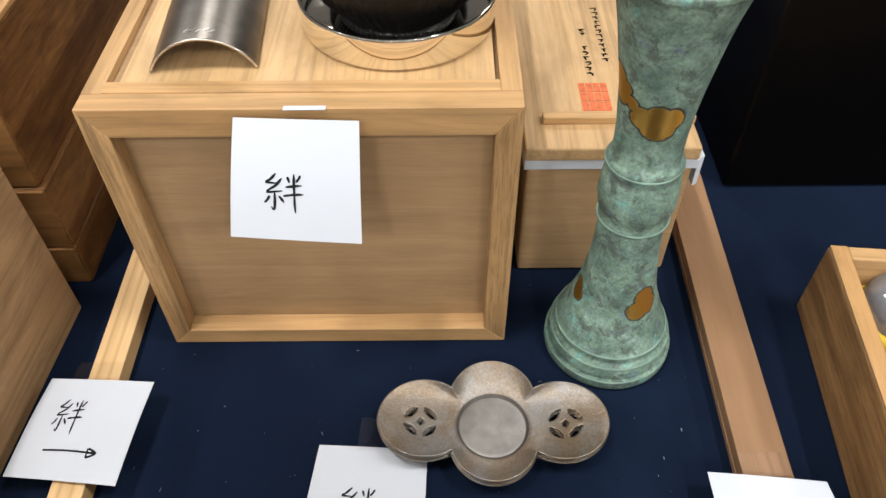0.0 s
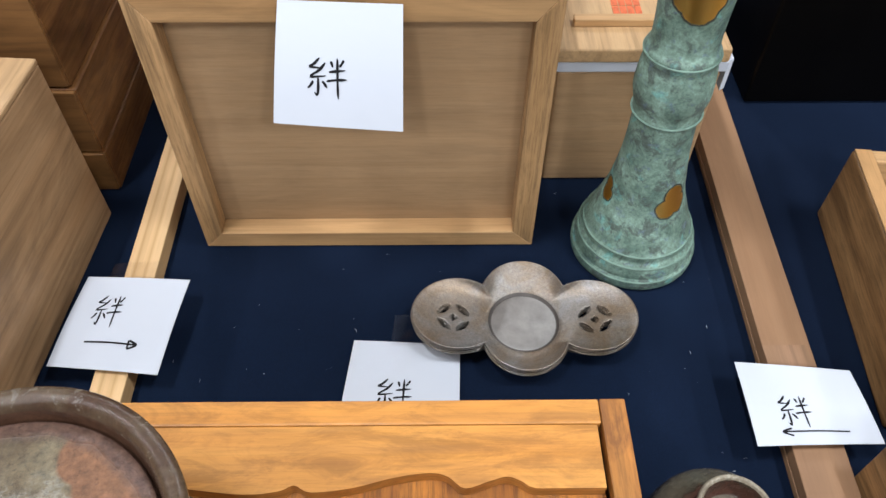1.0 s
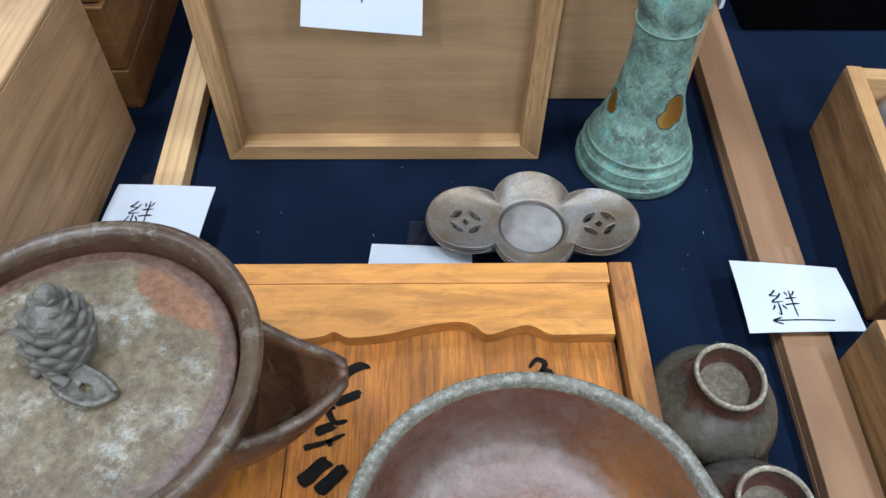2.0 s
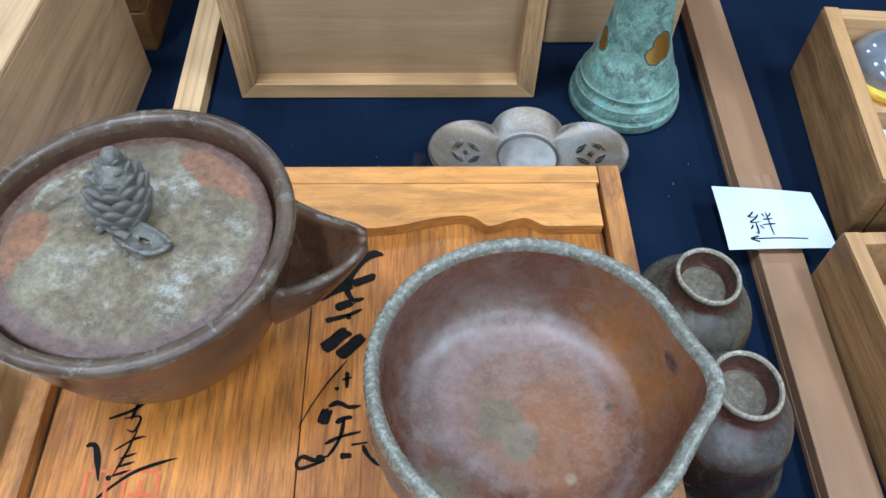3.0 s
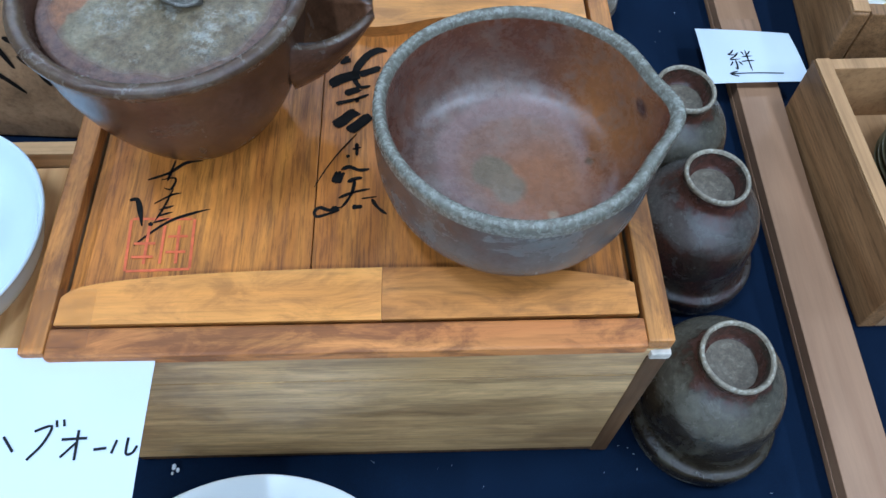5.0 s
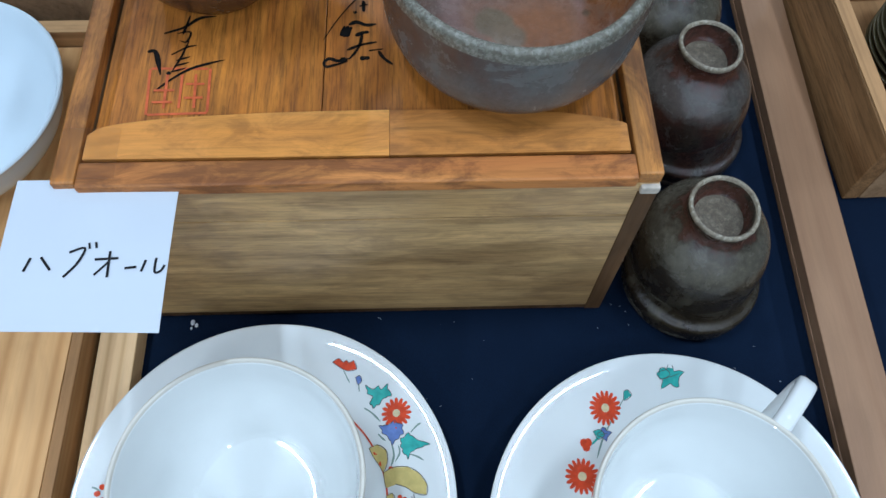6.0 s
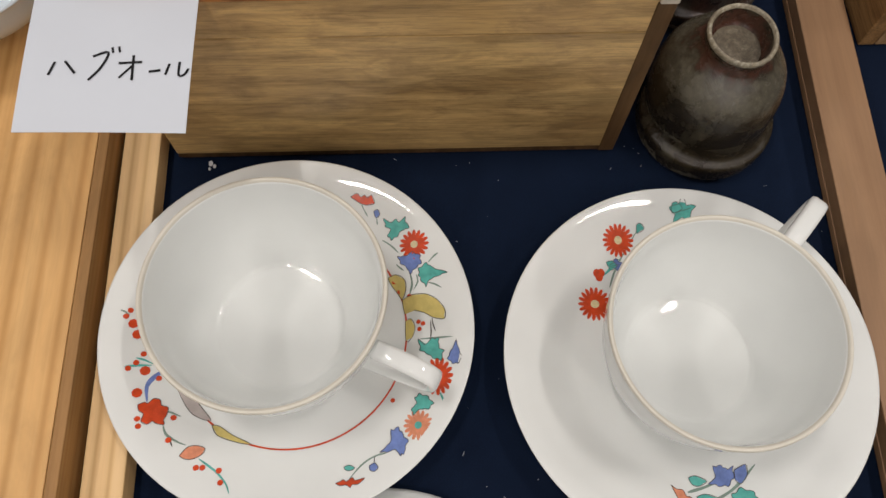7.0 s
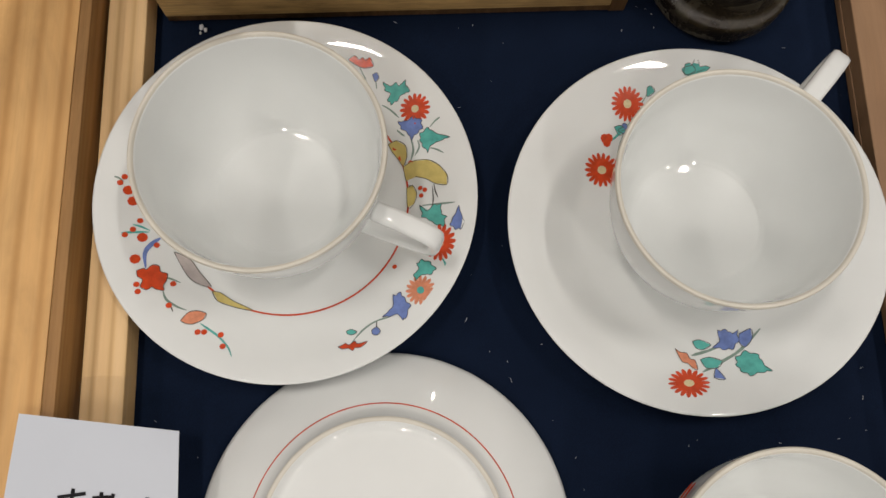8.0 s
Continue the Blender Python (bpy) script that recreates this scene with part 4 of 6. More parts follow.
def lobed_plate():
    """One thin dish with a sunken well, rising lobes and pierced openings."""
    N = 400
    rin = 0.0226
    fr = [i / 44 for i in range(1, 45)]
    wells = (0.006, 0.012, 0.0165, 0.0180, 0.0186, 0.0192, 0.0198, 0.0204, 0.0212, 0.0220, rin)
    verts, faces, slots = [(0, 0, 0.0012)], [], []
    radii = [lobed_radius(2 * math.pi * k / N) for k in range(N)]
    rows = [[(r, 0.0) for _ in range(N)] for r in wells] + [[(rin + (R1 - rin) * f, f) for R1 in radii] for f in fr]
    for row in rows:
        for k, (r, f) in enumerate(row):
            a = 2 * math.pi * k / N
            x, y = r * math.cos(a), r * math.sin(a)
            verts.append((x, y, dish_height(x, y, f)))
    for k in range(N):
        faces.append((0, 1 + k, 1 + (k + 1) % N))
        slots.append(1)
    for i in range(len(rows) - 1):
        for k in range(N):
            j = (k + 1) % N
            quad = (1 + i * N + k, 1 + (i + 1) * N + k, 1 + (i + 1) * N + j, 1 + i * N + j)
            cx, cy = sum(verts[q][0] for q in quad) / 4, sum(verts[q][1] for q in quad) / 4
            if pierced(cx, cy):
                continue
            faces.append(quad)
            r = math.hypot(cx, cy)
            slots.append(1 if r < 0.0183 else (2 if r < 0.0212 else 0))
    mesh = bpy.data.meshes.new("dish_top")
    mesh.from_pydata(verts, [], faces)
    bm = bmesh.new()
    bm.from_mesh(mesh)
    bpy.data.meshes.remove(mesh)
    for f, sl in zip(bm.faces, slots):
        f.material_index = sl
        f.smooth = True
    bmesh.ops.recalc_face_normals(bm, faces=bm.faces)
    bmesh.ops.solidify(bm, geom=list(bm.faces), thickness=0.0009)
    return bm


first_dish = None
for i in range(5):
    m = pose(0.0868 + 0.0006 * math.sin(2.3 * i), 0.3145 - 0.0003 * math.cos(1.7 * i), 0.0010 + 0.0013 * i, 0, 0, -1.2 + 1.3 * math.sin(3.1 * i))
    if first_dish is None:
        first_dish = thing("pewter_dish", "engraved four-lobed pewter dish with pierced marks, stacked", "dish", m, "stack of pewter dishes")
        part("plate", lobed_plate(), [PEWTER, PEWTER_WELL, PEWTER_GROOVE], first_dish)
        part("well_ring", lathe([(0.0212, 0.0030), (0.0217, 0.0037), (0.0223, 0.0039), (0.0230, 0.0033)], 64), PEWTER_EDGE, first_dish)
    else:
        copy_thing(first_dish, m)

# ---- inscribed tray box
tray = thing("tea_box", "orange-brown wooden box with inscribed lid and worn edges", "wooden box", pose(0, 0, 0))
X0, X1, Y0, Y1, ZT = -0.1235, 0.1045, 0.0085, 0.2, 0.1285
part("front", block(X0 + 0.001, X1 - 0.0002, Y0 - 0.0006, Y0 + 0.009, 0.0046, 0.0985, 0.0006), WOOD_FRONT, tray, "streaked grey-brown front board")
part("front_upper", block(X0 + 0.001, X1 - 0.0002, Y0 - 0.0004, Y0 + 0.009, 0.0988, ZT - 0.0065, 0.0006), WOOD_FRONT, tray, "narrow upper front board")
part("front_base", block(X0 + 0.001, X1 - 0.0002, Y0 - 0.0003, Y0 + 0.009, 0.0, 0.0043, 0.0006), WOOD_POST, tray, "dark strip along the lower edge")
part("back", block(X0 + 0.001, X1 - 0.001, Y1 - 0.009, Y1 - 0.001, 0, ZT - 0.0065, 0.0008), WOOD_FRONT, tray)
part("side", block(X0, X0 + 0.008, Y0 + 0.009, Y1 - 0.009, 0, ZT - 0.0065, 0.0008), WOOD_SIDE, tray)
part("side", block(X1 - 0.008, X1, Y0 + 0.009, Y1 - 0.009, 0, ZT - 0.0065, 0.0008), WOOD_SIDE, tray)
part("bottom", block(X0 + 0.002, X1 - 0.002, Y0 + 0.002, Y1 - 0.002, 0.0005, 0.006, 0), WOOD_SIDE, tray)
part("frame_front", block(X0 + 0.009, X1 - 0.0097, Y0 - 0.0018, Y0 + 0.0095, ZT - 0.0064, ZT, 0.0011), WOOD_EDGE, tray, "reddish worn front edge")
part("frame_back", block(X0 + 0.009, X1 - 0.0097, Y1 - 0.0098, Y1, ZT - 0.0064, ZT, 0.0009), WOOD_ORANGE_X, tray)
part("frame_side", block(X0, X0 + 0.0088, Y0, Y1, ZT - 0.0064, ZT + 0.0003, 0.0009), WOOD_ORANGE_F, tray)
part("frame_side", block(X1 - 0.0095, X1, Y0, Y1, ZT - 0.0064, ZT + 0.0003, 0.0009), WOOD_ORANGE_F, tray)
part("white_corner", block(X1 - 0.0075, X1 + 0.0001, Y0 - 0.0022, Y0 + 0.0022, ZT - 0.0112, ZT - 0.0066, 0.0010), plain("bare_white_wood", (0.55, 0.50, 0.42), 0.8, vary=0.3, scale=200), tray, "chipped pale corner")
part("corner_post", block(X1 - 0.0078, X1 + 0.0002, Y0 - 0.0010, Y0 + 0.004, 0.0002, ZT - 0.0114, 0.0006), WOOD_POST, tray, "dark strip at the corner")
PZ = 0.1222
lid = part("lid_panel", block(X0 + 0.0095, -0.0262, Y0 + 0.01, Y1 - 0.0102, PZ - 0.005, PZ, 0.0003), WOOD_ORANGE, tray, "lid panel with vertical grain and brush writing")
part("panel_board", block(-0.0258, X1 - 0.0105, Y0 + 0.01, Y1 - 0.0102, PZ - 0.005, PZ, 0.0003), WOOD_ORANGE, tray)
wave = [(-0.1138, 0.168), (-0.09, 0.1665), (-0.06, 0.1685), (-0.03, 0.1655), (-0.017, 0.1665), (-0.012, 0.1685), (-0.006, 0.166), (0.008, 0.1675), (0.022, 0.171), (0.034, 0.1725), (0.040, 0.171), (0.0455, 0.167), (0.054, 0.1695), (0.060, 0.171), (0.0645, 0.1695), (0.069, 0.167), (0.08, 0.1668), (0.0932, 0.1668)]
part("back_strip", prism([*[tuple(p) for p in smooth_profile_2d(wave, 4)], (0.0932, 0.1899), (-0.1138, 0.1899)], PZ - 0.001, ZT - 0.0003, 0.0), WOOD_ORANGE_X, tray, "strip with a wavy cut edge")
arc_pts = [(-0.1138, 0.0305), (-0.108, 0.0345), (-0.09, 0.0375), (-0.06, 0.0395), (-0.02, 0.0405), (0.02, 0.0405), (0.06, 0.039), (0.085, 0.0355), (0.0935, 0.0325)]
bow = [tuple(p) for p in smooth_profile_2d(arc_pts, 3)]
part("front_strip", prism([(-0.1138, 0.0196), (0.0012, 0.0194), (0.0012, 0.0407), *[p for p in bow if p[0] < 0.0005][::-1]], PZ - 0.001, ZT - 0.0007, 0.0), WOOD_ORANGE_X, tray, "pale strip with a bowed edge")
part("front_strip", prism([(0.0013, 0.0194), (0.0935, 0.0199), *[p for p in bow if p[0] > 0.0020][::-1], (0.0013, 0.0407)], PZ - 0.001, ZT - 0.0008, 0.0), WOOD_ORANGE_D, tray, "darker stained end of the strip")


def on_panel(u, v):
    return (u, v, PZ + 0.00025)


bm = bmesh.new()
for w, pts in ((0.0016, [(-0.094, 0.0862), (-0.086, 0.0895), (-0.080, 0.0945), (-0.073, 0.0955)]), (0.0012, [(-0.0842, 0.096), (-0.0855, 0.0885), (-0.086, 0.0855)]), (0.001, [(-0.0885, 0.0862), (-0.083, 0.0868), (-0.084, 0.0815), (-0.087, 0.0822)]),
               (0.001, [(-0.0895, 0.0745), (-0.0835, 0.0785), (-0.0795, 0.0795)]), (0.001, [(-0.083, 0.082), (-0.0855, 0.0725), (-0.088, 0.066)]), (0.001, [(-0.087, 0.0715), (-0.0815, 0.0735)]), (0.001, [(-0.0875, 0.0685), (-0.0815, 0.0705)]), (0.001, [(-0.0885, 0.0655), (-0.0825, 0.0675)]),
               (0.0022, [(-0.0995, 0.0763), (-0.0965, 0.0765), (-0.0945, 0.0715), (-0.0925, 0.0640)]), (0.0013, [(-0.094, 0.0553), (-0.088, 0.0615), (-0.081, 0.0668), (-0.072, 0.0702), (-0.067, 0.0715)]), (0.0018, [(-0.090, 0.0655), (-0.0885, 0.0642)])):
    stroke(bm, pts, w, on_panel)
part("signature", bm, INK_OLD, lid, "thin cursive brush signature")
BRUSH = (
    (0.0041, [(-0.02, 0.1507), (-0.0173, 0.1514), (-0.0146, 0.1523)]),
    (0.0038, [(0.0012, 0.1574), (-0.0028, 0.1571), (-0.0072, 0.1539), (-0.011, 0.148), (-0.0132, 0.1409)]),
    (0.0023, [(-0.0132, 0.1409), (-0.0101, 0.1351), (-0.0055, 0.1356)]),
    (0.0055, [(-0.0237, 0.1363), (-0.019, 0.1397), (-0.0137, 0.1418), (-0.0103, 0.1424)]),
    (0.0035, [(-0.0108, 0.1424), (-0.0065, 0.144), (-0.0009, 0.1465)]),
    (0.0035, [(-0.0167, 0.1311), (-0.0134, 0.1326), (-0.0091, 0.1341)]),
    (0.002, [(-0.0188, 0.1259), (-0.0125, 0.1277), (-0.0061, 0.1306)]),
    (0.0029, [(-0.0189, 0.1272), (-0.0181, 0.1244)]),
    (0.0023, [(-0.0116, 0.1286), (-0.0108, 0.1261)]),
    (0.0052, [(-0.0206, 0.1131), (-0.017, 0.1157), (-0.0138, 0.1192), (-0.0102, 0.1215)]),
    (0.0049, [(-0.0144, 0.1098), (-0.0104, 0.1135), (-0.0049, 0.1193)]),
    (0.0007, [(-0.0107, 0.1086), (-0.0172, 0.0996), (-0.0224, 0.0909), (-0.0269, 0.0815)]),
    (0.0017, [(-0.0105, 0.1037), (-0.0103, 0.097)]),
    (0.001, [(-0.0122, 0.1004), (-0.0086, 0.1014)]),
    (0.0017, [(-0.0146, 0.0965), (-0.0132, 0.0973)]),
    (0.0041, [(-0.0184, 0.0829), (-0.0175, 0.0866), (-0.0165, 0.0892)]),
    (0.002, [(-0.0165, 0.0898), (-0.0132, 0.0913), (-0.0091, 0.0896), (-0.0049, 0.0901)]),
    (0.002, [(-0.0136, 0.0836), (-0.0103, 0.0854), (-0.0077, 0.0856)]),
    (0.0014, [(-0.0106, 0.0854), (-0.0114, 0.0796), (-0.0132, 0.075), (-0.0159, 0.071)]),
    (0.0014, [(-0.017, 0.0758), (-0.0114, 0.0785), (-0.0044, 0.0802)]),
    (0.0016, [(-0.0159, 0.0715), (-0.0201, 0.0701), (-0.0241, 0.0714), (-0.0261, 0.0694), (-0.0251, 0.0672), (-0.0209, 0.0683), (-0.0163, 0.07)]),
    (0.0026, [(-0.0197, 0.0703), (-0.0165, 0.071)]),
    (0.0023, [(-0.0114, 0.0714), (-0.0073, 0.0716)]),
    (0.0009, [(-0.0078, 0.0754), (-0.0017, 0.0763)]),
    (0.0016, [(-0.0037, 0.0753), (-0.0021, 0.0722), (-0.0001, 0.0699), (0.0023, 0.0678)]),
)
bm = bmesh.new()
rnd = random.Random(21)
for w, pts in BRUSH:
    if w < 0.0024:
        stroke(bm, pts, w, on_panel)
        continue
    # a loaded brush drawn dry: many hairs side by side, some of them lifting early
    hairs = max(5, int(w / 0.00055))
    for k in range(hairs):
        side = (k + 0.5) / hairs - 0.5
        d = (Vector(pts[-1]) - Vector(pts[0])).normalized()
        off = Vector((-d.y, d.x)) * (side * w * 0.92)
        far = 1.0 - rnd.choice((0, 0, 0.05, 0.1, 0.22)) - 0.25 * abs(side)
        line = [Vector(p) + off for p in pts]
        line[-1] = line[-2].lerp(line[-1], max(0.35, far))
        line[0] = line[1].lerp(line[0], 1.0 - 0.25 * abs(side) - rnd.choice((0, 0, 0.06)))
        stroke(bm, [tuple(p) for p in line], 2.0 * w / hairs, lambda u, v, k=k: (u, v, PZ + 0.00025 + 0.000012 * (k % 3)), 5)
part("brush_writing", bm, INK_OLD, tray, "bold black brush writing")
bm = bmesh.new()
for w, pts in ((0.0022, [(0.0605, 0.1560), (0.0635, 0.1595), (0.0665, 0.1575), (0.0635, 0.1535)]), (0.0024, [(0.062, 0.1530), (0.0665, 0.1545), (0.0695, 0.1535)]), (0.0016, [(0.0655, 0.1540), (0.0675, 0.1490), (0.064, 0.1480)]), (0.002, [(0.0545, 0.1485), (0.0585, 0.1505)])):
    stroke(bm, pts, w, on_panel)
part("brush_writing", bm, INK_OLD, tray, "bold black brush writing")
for k, pts in enumerate(([(-0.0965, 0.0675), (-0.0735, 0.0670)], [(-0.0725, 0.0670), (-0.0715, 0.0450)], [(-0.0950, 0.0440), (-0.0715, 0.0445)], [(-0.0970, 0.0670), (-0.0955, 0.0440)], [(-0.0895, 0.0640), (-0.0890, 0.0470)], [(-0.0835, 0.0640), (-0.0830, 0.0470)], [(-0.0780, 0.0640), (-0.0770, 0.0470)], [(-0.0940, 0.0560), (-0.0860, 0.0560)], [(-0.0815, 0.0590), (-0.0740, 0.0590)], [(-0.0815, 0.0520), (-0.0740, 0.0520)], [(-0.0940, 0.0500), (-0.0860, 0.0500)])):
    bm = bmesh.new()
    stroke(bm, pts, 0.0011, lambda u, v: (u, v, PZ + 0.0002 + 0.00003 * k), 3, False)
    part("seal_line", bm, RED_FADED, lid, "faded red seal stamp line")

# ---- lidded pot
pot = thing("lidded_teapot", "brown unglazed lidded teapot with pinecone knob and open spout", "teapot", pose(-0.0738, 0.1206, 0.1224))
wobble = lambda a, z: 1 + 0.012 * math.sin(2 * a + 0.6) + 0.008 * math.sin(3 * a + z * 50)
pw = lambda a, r, z, i: (r * wobble(a, z) * math.cos(a), r * wobble(a, z) * math.sin(a), z + 0.0009 * math.sin(2 * a + 1.2) * (z / 0.06))
outer = smooth_profile([(0, 0.0015), (0.020, 0.0012), (0.0235, 0.0), (0.026, 0.002), (0.033, 0.011), (0.041, 0.027), (0.0463, 0.044), (0.0482, 0.056), (0.0502, 0.0630), (0.0518, 0.0662), (0.0514, 0.0684), (0.0495, 0.0694), (0.0470, 0.0687), (0.0456, 0.0665), (0.0449, 0.0625), (0.0441, 0.0600), (0.0420, 0.0580), (0.040, 0.047), (0.03, 0.02), (0, 0.008)], 4)
part("pot_body", lathe(outer, 96, pw, lambda i: 1 if 32 <= i <= 52 else 0), [CLAY_POT, CLAY_POT_RIM], pot)
lidp = smooth_profile([(0, 0.0600), (0.0425, 0.0590), (0.0438, 0.0605), (0.0440, 0.0618), (0.0432, 0.0628), (0.040, 0.0633), (0.028, 0.0645), (0.014, 0.0655), (0, 0.0660)], 4)
lid = part("lid", lathe(lidp, 80, pw), LID, pot, "ash-speckled clay lid with bare orange patches")


def knob_place(p):
    return Vector(p) + Vector((-0.002, 0.0055, 0.0010))


bm = bmesh.new()
bmesh.ops.create_icosphere(bm, subdivisions=3, radius=1, matrix=Matrix.Translation(knob_place((0.001, 0.002, 0.0755))) @ Matrix.Diagonal((0.0074, 0.0074, 0.0118, 1)))
bmesh.ops.create_uvsphere(bm, u_segments=12, v_segments=8, radius=1, matrix=Matrix.Translation(knob_place((0.002, 0.0042, 0.0868))) @ Matrix.Diagonal((0.0032, 0.0032, 0.0045, 1)))
knob = part("knob", finish(bm, True), CLAY_KNOB, pot, "pinecone-shaped clay knob")
bm = bmesh.new()
bmesh.ops.create_icosphere(bm, subdivisions=2, radius=1)
for v in bm.verts:
    tip = max(0.0, v.co.z)
    v.co = Vector((v.co.x * 0.42 + 0.35 * tip * tip, v.co.y * (1 - 0.45 * tip), v.co.z * 1.15))
scale_mesh = bpy.data.meshes.new("scale")
finish(bm, True).to_mesh(scale_mesh)
bm.free()
scale_mesh.materials.append(CLAY_KNOB)
rings_n = 8
for ring in range(rings_n):
    f = ring / (rings_n - 1)
    rr = 0.0092 * math.sin(math.pi * (0.34 + 0.58 * f)) + 0.0006
    count = 8 if ring < 5 else (6 if ring < 7 else 4)
    for k in range(count):
        a = 2 * math.pi * (k + 0.5 * (ring % 2)) / count
        ob = new("scale", scale_mesh)
        ob.parent = knob
        ob.matrix_basis = Matrix.Translation(knob_place((0.002 * f + rr * 0.76 * math.cos(a), 0.004 * f + rr * 0.76 * math.sin(a), 0.0668 + 0.0200 * f))) @ Matrix.Rotation(a, 4, "Z") @ Matrix.Rotation(0.28, 4, "Y") @ Matrix.Scale(max(0.0019, rr * 0.46), 4)


def leaf_sprig():
    bm = bmesh.new()
    # a small curled leaf with a hole and a short twig
    n, m = 12, 5
    grid = []
    for i in range(n + 1):
        t = i / n
        row = []
        for j in range(-m, m + 1):
            s = j / m
            w = 0.0052 * math.sin(math.pi * min(1, t * 0.92 + 0.08)) ** 0.8
            x, y = -0.002 + 0.0165 * t, -0.006 - 0.004 * t + w * s
            row.append(bm.verts.new((x, y, 0.0662 + 0.0022 * s * s + 0.001 * math.sin(6 * t))))
        grid.append(row)
    for i in range(n):
        for j in range(2 * m):
            if 5 <= i <= 6 and m - 1 <= j <= m:
                continue
            bm.faces.new((grid[i][j], grid[i + 1][j], grid[i + 1][j + 1], grid[i][j + 1]))
    bmesh.ops.recalc_face_normals(bm, faces=bm.faces)
    bmesh.ops.solidify(bm, geom=list(bm.faces), thickness=0.0012)
    tube([(-0.009, -0.0005, 0.0668), (-0.006, -0.0028, 0.0682), (-0.003, -0.005, 0.0678), (0.002, -0.0075, 0.0675)], 0.0016, 8, bm)
    tube([(-0.0085, -0.0045, 0.0664), (-0.006, -0.002, 0.0678), (-0.004, 0.0005, 0.067)], 0.0014, 8, bm)
    return finish(bm, True)


sprig = part("leaf", leaf_sprig(), CLAY_KNOB, lid, "small curled clay leaf")
sprig.matrix_basis = pose(0, 0.0025, 0.0010)


def spout_mesh():
    """An open trough that leaves the wall and narrows to a pouring lip."""
    bm = bmesh.new()
    n, m = 10, 14
    outer, inner = [], []
    for i in range(n + 1):
        t = i / n
        cx = 0.040 + 0.0335 * t
        wide = 0.0200 * (1 - t) ** 0.8 + 0.0042
        deep = 0.034 * (1 - t) ** 1.0 + 0.0035
        top = 0.0560 - 0.0050 * math.sin(math.pi * min(1, t * 1.02)) - 0.006 * t
        ro, ri = [], []
        for j in range(m + 1):
            a = math.pi * j / m
            y, z = -math.cos(a) * wide, top - math.sin(a) ** 0.9 * deep if 0 < j < m else top
            ro.append(bm.verts.new((cx, y, z)))
            k = 1 - 0.0030 / wide
            ri.append(bm.verts.new((cx - 0.0008, y * k, (top - math.sin(a) ** 0.9 * (deep - 0.003) if 0 < j < m else top + 0.0006))))
        outer.append(ro)
        inner.append(ri)
    for i in range(n):
        for j in range(m):
            bm.faces.new((outer[i][j], outer[i + 1][j], outer[i + 1][j + 1], outer[i][j + 1]))
            bm.faces.new((inner[i][j], inner[i][j + 1], inner[i + 1][j + 1], inner[i + 1][j])).material_index = 2
        for j in (0, m):
            bm.faces.new((outer[i][j], inner[i][j], inner[i + 1][j], outer[i + 1][j])).material_index = 1
    for i in (0, n):
        for j in range(m):
            bm.faces.new((outer[i][j], outer[i][j + 1], inner[i][j + 1], inner[i][j]))
    bmesh.ops.transform(bm, matrix=Matrix.Rotation(math.radians(6.0), 4, "Z"), verts=bm.verts)
    return finish(bm, True)


part("spout", spout_mesh(), [CLAY_POT, CLAY_POT_RIM, CLAY_SPOUT], pot, "open trough spout")

# ---- pouring bowl
bowl = thing("pouring_bowl", "reddish-brown stoneware bowl with a pouring lip and ash-grey rim", "bowl", pose(0.0502, 0.0779, 0.1224))
BEAK = math.radians(-6)


def bowl_warp(a, r, z, i):
    d = (a - BEAK + math.pi) % (2 * math.pi) - math.pi
    up = max(0.0, z / 0.052)
    lip = math.exp(-(d / 0.25) ** 2) * up ** 2.4
    k = 1 + 0.008 * math.sin(2 * a + 2.0) + 0.007 * math.sin(3 * a)
    k += (0.022 * math.exp(-((d - 0.62) / 0.34) ** 2) + 0.012 * math.exp(-((d + 0.55) / 0.3) ** 2)) * up
    rr = r * k + 0.0072 * lip
    return (rr * math.cos(a), 1.018 * rr * math.sin(a), z + 0.0010 * math.sin(2 * a + 0.5) * up + 0.0018 * lip)


bp = smooth_profile([(0, 0.0012), (0.022, 0.0010), (0.0255, 0.0), (0.0300, 0.0010), (0.0375, 0.0050), (0.0435, 0.0108), (0.0482, 0.0185), (0.0502, 0.0280), (0.0503, 0.0400), (0.0502, 0.0480), (0.0496, 0.0512), (0.0478, 0.0522), (0.0460, 0.0510), (0.0452, 0.0470), (0.0455, 0.0380), (0.0456, 0.0270), (0.0432, 0.0185), (0.0380, 0.0142), (0.0280, 0.0124), (0.012, 0.0116), (0, 0.0114)], 5)
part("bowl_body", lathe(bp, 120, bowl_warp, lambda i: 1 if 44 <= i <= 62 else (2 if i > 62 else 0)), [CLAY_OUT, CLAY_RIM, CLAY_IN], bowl)


